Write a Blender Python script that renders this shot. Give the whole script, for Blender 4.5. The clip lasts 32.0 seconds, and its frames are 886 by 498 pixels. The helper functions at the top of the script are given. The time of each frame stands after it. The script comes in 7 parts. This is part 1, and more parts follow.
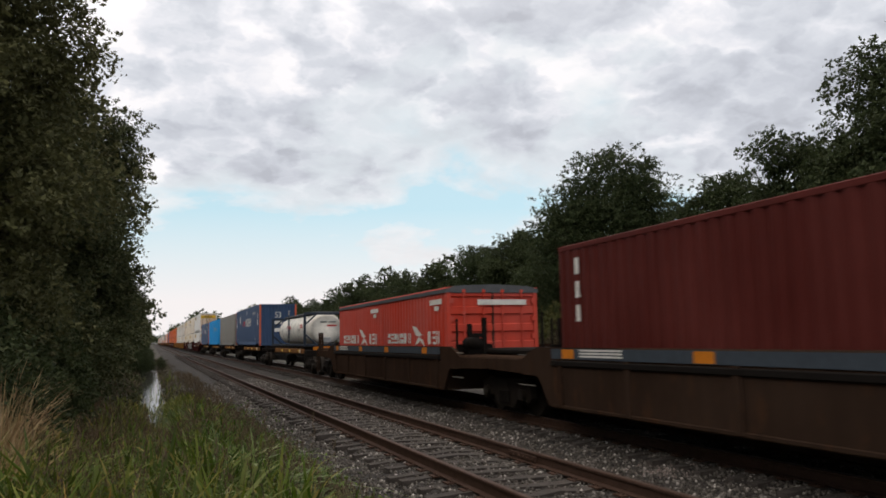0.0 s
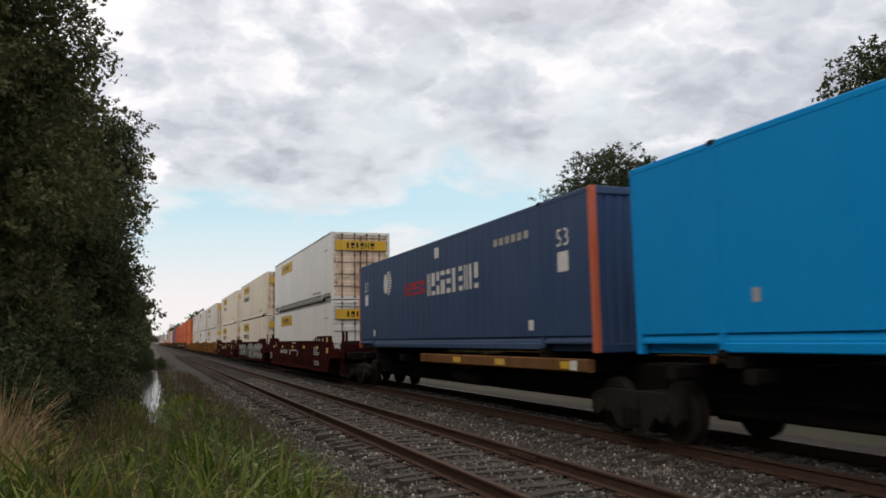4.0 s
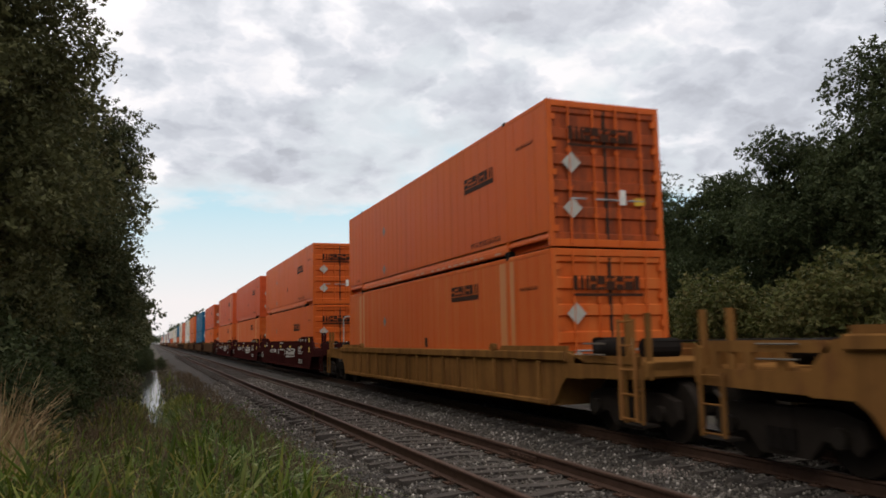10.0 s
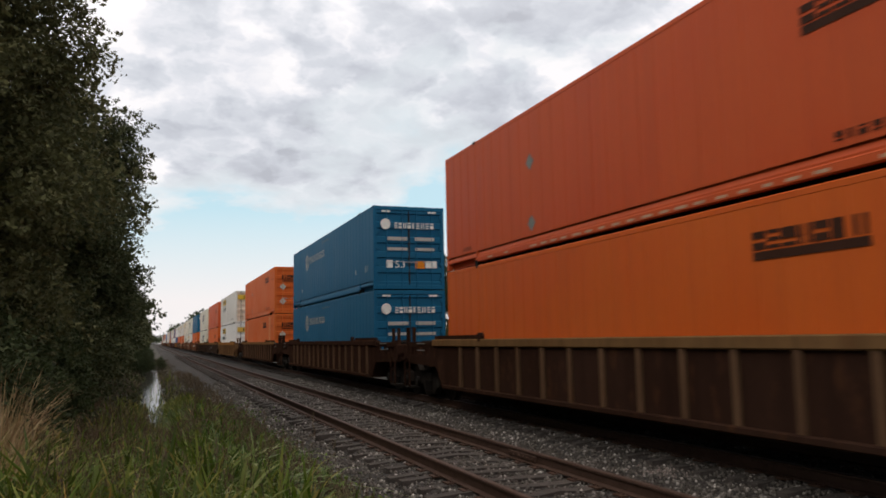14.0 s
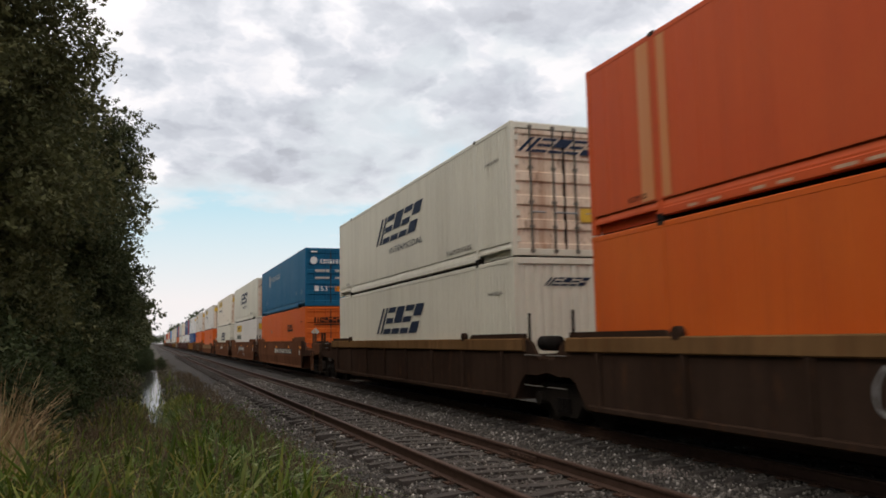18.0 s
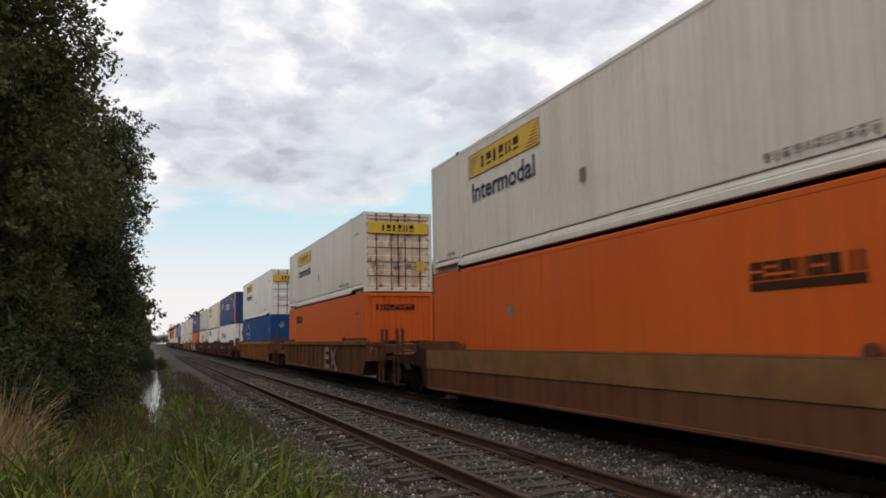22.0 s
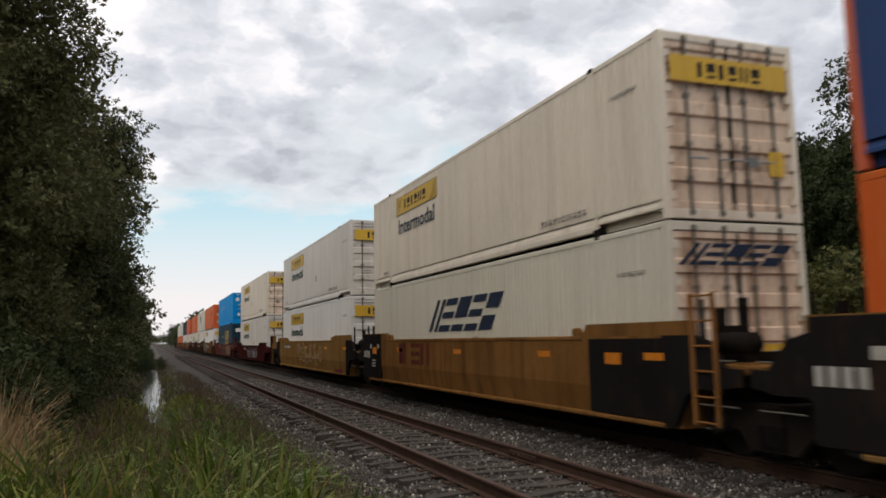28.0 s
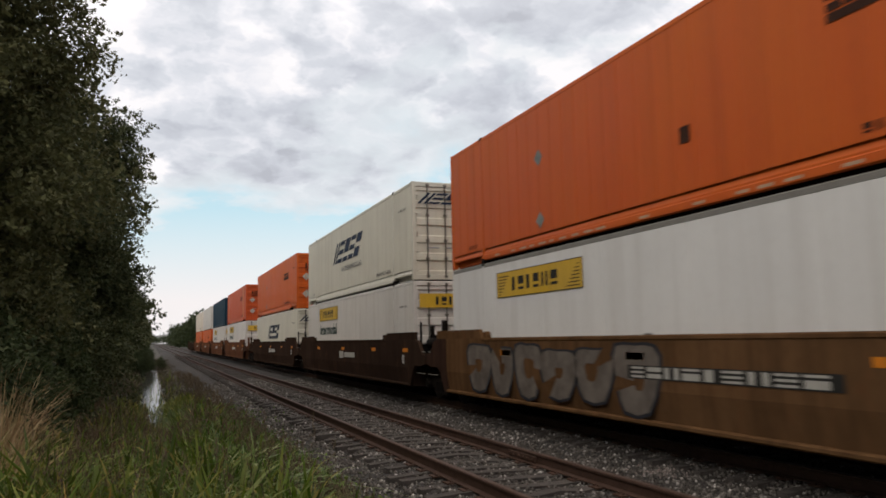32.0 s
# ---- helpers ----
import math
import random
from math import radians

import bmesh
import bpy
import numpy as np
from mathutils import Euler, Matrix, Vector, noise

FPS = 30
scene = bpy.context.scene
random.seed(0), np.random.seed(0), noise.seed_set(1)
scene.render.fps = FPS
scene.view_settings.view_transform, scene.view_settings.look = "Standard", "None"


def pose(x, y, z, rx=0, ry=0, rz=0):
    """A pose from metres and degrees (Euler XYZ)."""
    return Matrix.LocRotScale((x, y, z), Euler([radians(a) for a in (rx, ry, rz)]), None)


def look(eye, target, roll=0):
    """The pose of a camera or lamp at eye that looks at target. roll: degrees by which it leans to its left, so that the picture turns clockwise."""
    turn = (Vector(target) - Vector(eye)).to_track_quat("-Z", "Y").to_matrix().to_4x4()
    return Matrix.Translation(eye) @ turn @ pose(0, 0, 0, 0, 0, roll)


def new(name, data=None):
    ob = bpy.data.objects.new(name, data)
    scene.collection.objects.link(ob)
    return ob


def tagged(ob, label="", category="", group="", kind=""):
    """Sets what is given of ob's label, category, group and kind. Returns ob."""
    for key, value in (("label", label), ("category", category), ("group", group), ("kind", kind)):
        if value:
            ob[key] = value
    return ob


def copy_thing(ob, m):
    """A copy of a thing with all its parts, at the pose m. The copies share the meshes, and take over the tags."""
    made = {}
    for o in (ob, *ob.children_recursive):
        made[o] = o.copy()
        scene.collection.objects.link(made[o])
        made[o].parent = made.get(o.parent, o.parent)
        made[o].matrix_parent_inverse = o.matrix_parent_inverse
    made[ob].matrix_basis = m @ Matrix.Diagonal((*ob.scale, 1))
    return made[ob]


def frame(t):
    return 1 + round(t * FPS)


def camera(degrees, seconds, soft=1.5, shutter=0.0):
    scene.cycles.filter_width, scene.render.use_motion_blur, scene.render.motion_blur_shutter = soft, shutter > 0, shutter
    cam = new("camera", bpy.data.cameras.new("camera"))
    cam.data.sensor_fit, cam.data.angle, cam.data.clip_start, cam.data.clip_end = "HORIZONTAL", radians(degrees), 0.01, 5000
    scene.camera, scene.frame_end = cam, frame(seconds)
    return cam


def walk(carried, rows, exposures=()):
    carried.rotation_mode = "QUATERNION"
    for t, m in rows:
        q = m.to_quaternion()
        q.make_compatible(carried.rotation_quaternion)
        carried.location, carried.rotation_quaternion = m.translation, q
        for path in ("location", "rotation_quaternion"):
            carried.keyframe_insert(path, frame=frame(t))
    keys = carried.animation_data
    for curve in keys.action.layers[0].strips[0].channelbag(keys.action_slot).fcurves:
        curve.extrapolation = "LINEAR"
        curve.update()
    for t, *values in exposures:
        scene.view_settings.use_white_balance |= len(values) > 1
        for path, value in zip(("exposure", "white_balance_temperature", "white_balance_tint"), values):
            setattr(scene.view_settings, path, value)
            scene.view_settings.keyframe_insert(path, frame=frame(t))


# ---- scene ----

# camera: stands still beside the track, looking along and across it
cam = camera(59.58, 32.0, soft=1.7, shutter=0.14)
EYE = (0.0, 0.0, 1.663)
AIM = (math.sin(radians(20.645)) * math.cos(radians(6.555)), math.cos(radians(20.645)) * math.cos(radians(6.555)), math.sin(radians(6.555)))
VIEW = look(EYE, tuple(e + 10 * a for e, a in zip(EYE, AIM)), -1.087)
walk(cam, [(0.0, VIEW), (32.0, VIEW)])
scene.view_settings.exposure = 0.0

# ---- light ----
world = bpy.data.worlds.new("overcast_sky")
scene.world = world
world.use_nodes = True
WN = world.node_tree.nodes
WL = world.node_tree.links
WN.clear()


def wnode(kind, **kw):
    n = WN.new(kind)
    for k, v in kw.items():
        if k in n.inputs:
            n.inputs[k].default_value = v
    return n


def wmath(op, a, b=None, clamp=False):
    n = WN.new("ShaderNodeMath")
    n.operation = op
    n.use_clamp = clamp
    for i, v in enumerate((a, b)):
        if v is None:
            continue
        if isinstance(v, (int, float)):
            n.inputs[i].default_value = v
        else:
            WL.new(v, n.inputs[i])
    return n.outputs[0]


def wramp(fac, stops):
    n = WN.new("ShaderNodeValToRGB")
    el = n.color_ramp.elements
    while len(el) < len(stops):
        el.new(0.5)
    for e, (p, c) in zip(el, stops):
        e.position = p
        e.color = (*c, 1)
    WL.new(fac, n.inputs[0])
    return n.outputs[0]


def wmix(fac, a, b):
    n = WN.new("ShaderNodeMix")
    n.data_type = "RGBA"
    if isinstance(fac, (int, float)):
        n.inputs[0].default_value = fac
    else:
        WL.new(fac, n.inputs[0])
    for i, v in ((6, a), (7, b)):
        if isinstance(v, tuple):
            n.inputs[i].default_value = (*v, 1)
        else:
            WL.new(v, n.inputs[i])
    return n.outputs[2]


SUN_EL, SUN_AZ = 40.0, 236.0   # soft sun behind the cloud, behind the camera
coord = WN.new("ShaderNodeTexCoord")
sep = WN.new("ShaderNodeSeparateXYZ")
WL.new(coord.outputs["Generated"], sep.inputs[0])
up = wmath("MAXIMUM", sep.outputs[2], 0.0)
flat = wmath("ADD", up, 0.34)
comb = WN.new("ShaderNodeCombineXYZ")
WL.new(wmath("DIVIDE", sep.outputs[0], flat), comb.inputs[0])
WL.new(wmath("DIVIDE", sep.outputs[1], flat), comb.inputs[1])
comb.inputs[2].default_value = 8.3
big = wnode("ShaderNodeTexNoise", Scale=2.2, Detail=5.0, Roughness=0.5, Distortion=0.0)
WL.new(comb.outputs[0], big.inputs["Vector"])
# puffs: rounded cells bent by a little noise
warp = wnode("ShaderNodeTexNoise", Scale=7.0, Detail=4.0, Roughness=0.6)
WL.new(comb.outputs[0], warp.inputs["Vector"])
bent = WN.new("ShaderNodeVectorMath")
bent.operation = "MULTIPLY_ADD"
WL.new(warp.outputs["Color"], bent.inputs[0])
bent.inputs[1].default_value = (0.22, 0.22, 0.0)
WL.new(comb.outputs[0], bent.inputs[2])


def puffs(scale):
    n = WN.new("ShaderNodeTexVoronoi")
    n.feature = "SMOOTH_F1"
    n.inputs["Scale"].default_value = scale
    n.inputs["Smoothness"].default_value = 0.28
    WL.new(bent.outputs[0], n.inputs["Vector"])
    return n.outputs["Distance"]


lumps = wmath("ADD", wmath("MULTIPLY", puffs(7.0), -0.29), wmath("MULTIPLY", puffs(15.0), -0.22))
fine = wnode("ShaderNodeTexNoise", Scale=18.0, Detail=5.0, Roughness=0.62)
WL.new(bent.outputs[0], fine.inputs["Vector"])
tone = wmath("ADD", wmath("MULTIPLY", big.outputs[0], 0.60), wmath("ADD", lumps, wmath("ADD", wmath("MULTIPLY", fine.outputs[0], 0.20), 0.345)))
cloud = wramp(tone, [(0.345, (0.90, 0.875, 0.89)), (0.425, (0.74, 0.745, 0.79)), (0.49, (0.635, 0.655, 0.705)), (0.58, (0.545, 0.565, 0.62)), (0.70, (0.45, 0.465, 0.515))])
sky = WN.new("ShaderNodeTexSky")
sky.sky_type = "NISHITA"
sky.sun_disc = False
sky.sun_elevation = radians(SUN_EL)
sky.sun_rotation = radians(SUN_AZ)
sky_scaled = WN.new("ShaderNodeVectorMath")
sky_scaled.operation = "SCALE"
sky_scaled.inputs["Scale"].default_value = 0.10
WL.new(sky.outputs[0], sky_scaled.inputs[0])
clear = wmix(0.75, sky_scaled.outputs[0], (0.58, 0.80, 0.87))
gaps = wnode("ShaderNodeTexNoise", Scale=1.5, Detail=6.0, Roughness=0.55, Distortion=0.3)
WL.new(comb.outputs[0], gaps.inputs["Vector"])
# closed cloud overhead, broken cloud lower down, pale haze along the horizon
cover = wmath("ADD", wmath("MULTIPLY", wmath("SUBTRACT", gaps.outputs[0], 0.53), 7.0), wmath("MULTIPLY", wmath("SUBTRACT", up, 0.12), 9.5), clamp=True)
mixed = wmix(cover, clear, cloud)
rim = wmath("MULTIPLY", wmath("MULTIPLY", cover, wmath("SUBTRACT", 1.0, cover)), 1.6, clamp=True)
rimmed = wmix(rim, mixed, (0.80, 0.765, 0.76))
haze = wmath("DIVIDE", wmath("SUBTRACT", 0.165, up), 0.115, clamp=True)
low = wmix(wmath("MULTIPLY", haze, 0.92), rimmed, (0.86, 0.80, 0.795))
high = wmath("MULTIPLY", wmath("SUBTRACT", up, 0.36), 1.5625, clamp=True)
gain = wmath("ADD", 1.12, wmath("MULTIPLY", high, 1.25))
lit = WN.new("ShaderNodeVectorMath")
lit.operation = "MULTIPLY"
WL.new(low, lit.inputs[0])
# the high cloud is brighter, and warmer in the evening light
glow = wmix(high, (1.0, 1.0, 1.0), (1.14, 1.0, 0.82))
glow_scaled = WN.new("ShaderNodeVectorMath")
glow_scaled.operation = "SCALE"
WL.new(glow, glow_scaled.inputs[0])
WL.new(gain, glow_scaled.inputs["Scale"])
WL.new(glow_scaled.outputs[0], lit.inputs[1])
bg = WN.new("ShaderNodeBackground")
WL.new(lit.outputs[0], bg.inputs[0])
bg.inputs[1].default_value = 1.0
wout = WN.new("ShaderNodeOutputWorld")
WL.new(bg.outputs[0], wout.inputs[0])

sun_data = bpy.data.lights.new("sun", "SUN")
sun_data.energy = 0.4
sun_data.angle = radians(14)
sun_data.color = (1.0, 0.88, 0.70)
sun = new("sun", sun_data)
az = radians(SUN_AZ)
SUN_DIR = Vector((math.sin(az) * math.cos(radians(SUN_EL)), math.cos(az) * math.cos(radians(SUN_EL)), math.sin(radians(SUN_EL))))
sun.matrix_world = look(tuple(SUN_DIR * 300), (0, 0, 0))

# ---- materials ----
MATS = {}


def mat_base(name, rough=0.6, metal=0.0):
    m = bpy.data.materials.new(name)
    m.use_nodes = True
    b = m.node_tree.nodes["Principled BSDF"]
    b.inputs["Roughness"].default_value = rough
    b.inputs["Metallic"].default_value = metal
    return m, m.node_tree.nodes, m.node_tree.links, b


def nmix(m, fac, a, b, kind="MIX"):
    n = m.node_tree.nodes.new("ShaderNodeMix")
    n.data_type = "RGBA"
    n.blend_type = kind
    if isinstance(fac, (int, float)):
        n.inputs[0].default_value = fac
    else:
        m.node_tree.links.new(fac, n.inputs[0])
    for i, v in ((6, a), (7, b)):
        if isinstance(v, tuple):
            n.inputs[i].default_value = (*v[:3], 1)
        else:
            m.node_tree.links.new(v, n.inputs[i])
    return n.outputs[2]


def nnoise(m, scale, stretch=(1, 1, 1), detail=4.0, rough=0.55, shift=None):
    N, L = m.node_tree.nodes, m.node_tree.links
    tc = N.new("ShaderNodeTexCoord")
    mp = N.new("ShaderNodeMapping")
    mp.inputs["Scale"].default_value = stretch
    L.new(tc.outputs["Object"], mp.inputs[0])
    if shift is not None:
        L.new(shift, mp.inputs["Location"])
    n = N.new("ShaderNodeTexNoise")
    n.inputs["Scale"].default_value = scale
    n.inputs["Detail"].default_value = detail
    n.inputs["Roughness"].default_value = rough
    L.new(mp.outputs[0], n.inputs["Vector"])
    return n.outputs[0]


def nramp(m, fac, a, b):
    n = m.node_tree.nodes.new("ShaderNodeMapRange")
    n.inputs[1].default_value = a
    n.inputs[2].default_value = b
    m.node_tree.links.new(fac, n.inputs[0])
    return n.outputs[0]


def nmul(m, a, k):
    n = m.node_tree.nodes.new("ShaderNodeMath")
    n.operation = "MULTIPLY"
    m.node_tree.links.new(a, n.inputs[0])
    if isinstance(k, (int, float)):
        n.inputs[1].default_value = k
    else:
        m.node_tree.links.new(k, n.inputs[1])
    return n.outputs[0]


def nrand(m, span=40.0):
    """A shift that differs from thing to thing."""
    N, L = m.node_tree.nodes, m.node_tree.links
    oi = N.new("ShaderNodeObjectInfo")
    c = N.new("ShaderNodeCombineXYZ")
    for i in range(3):
        L.new(nmul(m, oi.outputs["Random"], span * (i + 1)), c.inputs[i])
    return c.outputs[0], oi.outputs["Random"]


def nbump(m, b, height, strength=0.3, dist=0.01):
    n = m.node_tree.nodes.new("ShaderNodeBump")
    n.inputs["Strength"].default_value = strength
    n.inputs["Distance"].default_value = dist
    m.node_tree.links.new(height, n.inputs["Height"])
    m.node_tree.links.new(n.outputs[0], b.inputs["Normal"])


def paint(name, col, dirt=0.35, grime=(0.10, 0.085, 0.07), rough=0.5, rust=0.0, fade=None, gloss=0.22):
    """Sheet-metal paint with faded patches, rain streaks and grime."""
    if name in MATS:
        return MATS[name]
    m, N, L, b = mat_base(name, rough)
    b.inputs["Specular IOR Level"].default_value = gloss
    shift, rnd = nrand(m)
    patch = nnoise(m, 0.45, (1, 1, 1), 5, 0.6, shift)
    faded = fade or tuple(min(1, c * 0.82 + 0.06) if gloss else c * 1.35 + 0.002 for c in col)
    c = nmix(m, nramp(m, patch, 0.35, 0.72), col, faded)
    streak = nnoise(m, 1.0, (3.2, 3.2, 0.16), 5, 0.6, shift)
    c = nmix(m, nmul(m, nramp(m, streak, 0.46, 0.78), dirt), c, grime)
    fine = nnoise(m, 14.0, (1, 1, 0.5), 3, 0.6, shift)
    c = nmix(m, nmul(m, nramp(m, fine, 0.5, 0.85), dirt * 0.5), c, grime)
    if rust:
        spots = nnoise(m, 2.3, (1.6, 1.6, 0.55), 7, 0.68, shift)
        c = nmix(m, nmul(m, nramp(m, spots, 0.56, 0.70), rust), c, (0.13, 0.055, 0.025))
    L.new(c, b.inputs["Base Color"])
    r = N.new("ShaderNodeMapRange")
    r.inputs[3].default_value = rough - 0.1
    r.inputs[4].default_value = rough + 0.22
    L.new(patch, r.inputs[0])
    L.new(r.outputs[0], b.inputs["Roughness"])
    nbump(m, b, fine, 0.12, 0.004)
    MATS[name] = m
    return m


def ground_mat(name, cols, scale, bump=0.5, dist=0.03, rough=0.95):
    m, N, L, b = mat_base(name, rough)
    a = nnoise(m, scale, (1, 1, 1), 8, 0.65)
    d = nnoise(m, scale * 0.09, (1, 1, 1), 4, 0.6)
    e = nnoise(m, scale * 6, (1, 1, 1), 3, 0.6)
    c = nmix(m, nramp(m, a, 0.35, 0.65), cols[0], cols[1])
    c = nmix(m, nramp(m, d, 0.42, 0.62), c, cols[2])
    c = nmix(m, nmul(m, nramp(m, e, 0.5, 0.8), 0.4), c, tuple(0.5 * v for v in cols[0]))
    L.new(c, b.inputs["Base Color"])
    nbump(m, b, a, bump, dist)
    return m


def leaf_mat(name, cols, rough=0.75, trans=0.25):
    m, N, L, b = mat_base(name, rough)
    b.inputs["Specular IOR Level"].default_value = 0.2
    g = N.new("ShaderNodeNewGeometry")
    ramp = N.new("ShaderNodeValToRGB")
    el = ramp.color_ramp.elements
    while len(el) < len(cols):
        el.new(0.5)
    for i, (e, c) in enumerate(zip(el, cols)):
        e.position = i / (len(cols) - 1)
        e.color = (*c, 1)
    L.new(g.outputs["Random Per Island"], ramp.inputs[0])
    clump = nnoise(m, 0.6, (1, 1, 1), 3)
    oi = N.new("ShaderNodeObjectInfo")
    c = nmix(m, nmul(m, nramp(m, clump, 0.4, 0.7), 0.4), ramp.outputs[0], tuple(v * 0.6 for v in cols[0]))
    c = nmix(m, nmul(m, oi.outputs["Random"], 0.25), c, cols[-1])
    L.new(c, b.inputs["Base Color"])
    t = N.new("ShaderNodeBsdfTranslucent")
    L.new(c, t.inputs[0])
    mx = N.new("ShaderNodeMixShader")
    mx.inputs[0].default_value = trans
    L.new(b.outputs[0], mx.inputs[1])
    L.new(t.outputs[0], mx.inputs[2])
    L.new(mx.outputs[0], N["Material Output"].inputs[0])
    return m


def plain(name, col, rough=0.6, metal=0.0, var=0.25, scale=6.0, gloss=0.06):
    if name in MATS:
        return MATS[name]
    m, N, L, b = mat_base(name, rough, metal)
    b.inputs["Specular IOR Level"].default_value = gloss
    shift, rnd = nrand(m)
    a = nnoise(m, scale, (1, 1, 1), 6, 0.65, shift)
    c = nmix(m, nmul(m, nramp(m, a, 0.4, 0.75), var * 2), col, tuple(v * 0.45 for v in col))
    L.new(c, b.inputs["Base Color"])
    MATS[name] = m
    return m


DUSTY_CAR = paint("dusty_oxide_railcar_paint", (0.058, 0.026, 0.022), 0.5, (0.040, 0.022, 0.018), 0.75, 0.2, None, 0.0)
RIB_CAR = paint("rusty_dark_web_paint", (0.030, 0.015, 0.010), 0.5, (0.016, 0.009, 0.007), 0.75, 0.4, None, 0.0)
WHITE = paint("white_container_paint", (0.66, 0.625, 0.575), 0.40, (0.34, 0.28, 0.22))
CREAM = paint("cream_container_paint", (0.73, 0.655, 0.545), 0.34, (0.34, 0.25, 0.165))
BRIGHT = paint("bright_white_container_paint", (0.73, 0.715, 0.69), 0.28, (0.38, 0.34, 0.29))
IVORY = paint("ivory_container_paint", (0.64, 0.605, 0.505), 0.25, (0.30, 0.24, 0.15))
ORANGE = paint("orange_container_paint", (0.54, 0.092, 0.010), 0.25, (0.20, 0.045, 0.015), 0.5, 0.0, (0.56, 0.115, 0.014))
FADED_ORANGE = paint("faded_orange_container_paint", (0.52, 0.098, 0.012), 0.42, (0.54, 0.22, 0.065), 0.6, 0.0, (0.52, 0.090, 0.012))
RED_ORANGE = paint("red_orange_container_paint", (0.50, 0.070, 0.014), 0.25, (0.22, 0.045, 0.02), 0.5, 0.0, (0.52, 0.090, 0.022))
TEAL = paint("teal_container_paint", (0.007, 0.092, 0.185), 0.2, (0.02, 0.045, 0.065), 0.5, 0.0, (0.012, 0.105, 0.20), 0.12)
SKYBLUE = paint("sky_blue_container_paint", (0.005, 0.245, 0.60), 0.14, (0.02, 0.17, 0.38), 0.5, 0.0, (0.008, 0.265, 0.62), 0.05)
NAVY = paint("navy_container_paint", (0.020, 0.049, 0.145), 0.25, (0.03, 0.035, 0.06), 0.5, 0.0, (0.032, 0.066, 0.175), 0.15)
FADED_NAVY = paint("faded_navy_container_paint", (0.032, 0.064, 0.140), 0.25, (0.04, 0.045, 0.06), 0.5, 0.0, (0.055, 0.090, 0.165), 0.15)
BLUE = paint("blue_container_paint", (0.014, 0.056, 0.185), 0.2, (0.03, 0.05, 0.09), 0.5, 0.0, (0.020, 0.066, 0.20), 0.12)
DARKNAVY = paint("dark_navy_container_paint", (0.009, 0.034, 0.056), 0.3, (0.03, 0.038, 0.045), 0.5, 0.0, (0.013, 0.042, 0.066), 0.1)
GREY_WHITE = paint("grey_white_container_paint", (0.50, 0.51, 0.50), 0.3, (0.25, 0.24, 0.22))
GREY = paint("grey_container_paint", (0.20, 0.188, 0.166), 0.3, (0.12, 0.10, 0.08))
MAROON = paint("maroon_container_paint", (0.075, 0.0125, 0.010), 0.3, (0.05, 0.014, 0.012), 0.55, 0.0, (0.115, 0.026, 0.022), 0.1)
SIGNALRED = paint("red_container_paint", (0.52, 0.050, 0.026), 0.3, (0.20, 0.03, 0.02))
WORN_DOOR = paint("rust_stained_white_door_paint", (0.72, 0.58, 0.45), 1.0, (0.30, 0.135, 0.062), 0.6, 1.0)
SOOT_ORANGE = paint("soot_stained_orange_paint", (0.40, 0.070, 0.012), 1.0, (0.045, 0.018, 0.012), 0.6, 0.7, (0.30, 0.055, 0.012))
BAND = paint("sun_bleached_orange_band", (0.55, 0.21, 0.065), 0.3, (0.50, 0.14, 0.03))
BROWN_CAR = paint("brown_railcar_paint", (0.108, 0.049, 0.028), 0.5, (0.024, 0.013, 0.009), 0.75, 0.4, None, 0.0)
DARK_CAR = paint("dark_brown_railcar_paint", (0.034, 0.021, 0.015), 0.5, (0.016, 0.010, 0.008), 0.75, 0.35, None, 0.0)
OXIDE_CAR = paint("oxide_red_railcar_paint", (0.033, 0.009, 0.0085), 0.4, (0.016, 0.007, 0.007), 0.75, 0.12, None, 0.0)
RED_CAR = paint("red_railcar_paint", (0.090, 0.026, 0.021), 0.5, (0.035, 0.014, 0.011), 0.75, 0.3, None, 0.0)
YELLOW_CAR = paint("yellow_railcar_paint", (0.175, 0.086, 0.027), 0.8, (0.058, 0.027, 0.015), 0.75, 0.8, None, 0.0)
FADED_YELLOW = paint("faded_yellow_railcar_paint", (0.185, 0.098, 0.029), 0.7, (0.075, 0.040, 0.018), 0.75, 0.6, (0.205, 0.125, 0.048), 0.0)
RUST_RIB = paint("rusty_rib_paint", (0.095, 0.054, 0.031), 0.6, (0.040, 0.022, 0.014), 0.75, 0.5, None, 0.0)
WORN_CHORD = paint("worn_top_chord_paint", (0.140, 0.078, 0.034), 0.7, (0.060, 0.032, 0.018), 0.75, 0.7, None, 0.0)
RUST_WEB = paint("rusty_tan_web_paint", (0.105, 0.056, 0.026), 0.7, (0.040, 0.022, 0.013), 0.75, 0.6, None, 0.0)
TAN_CAR = paint("faded_tan_railcar_paint", (0.225, 0.104, 0.034), 0.6, (0.075, 0.036, 0.016), 0.75, 0.6, None, 0.0)
RUST_RAIL = paint("rusty_side_rail_paint", (0.150, 0.076, 0.034), 0.6, (0.05, 0.026, 0.016), 0.75, 0.6, None, 0.0)
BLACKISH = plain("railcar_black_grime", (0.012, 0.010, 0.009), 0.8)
SOOTY_END = paint("sooty_brown_car_end_paint", (0.040, 0.022, 0.016), 0.5, (0.014, 0.010, 0.008), 0.75, 0.3, None, 0.0)
BLACK_END = paint("black_railcar_end_paint", (0.012, 0.011, 0.011), 0.4, (0.02, 0.014, 0.01), 0.75, 0.2, None, 0.0)
IRON = plain("cast_iron_truck", (0.023, 0.0185, 0.0155), 0.75)
STEEL = plain("worn_wheel_steel", (0.030, 0.025, 0.021), 0.6, 0.3)
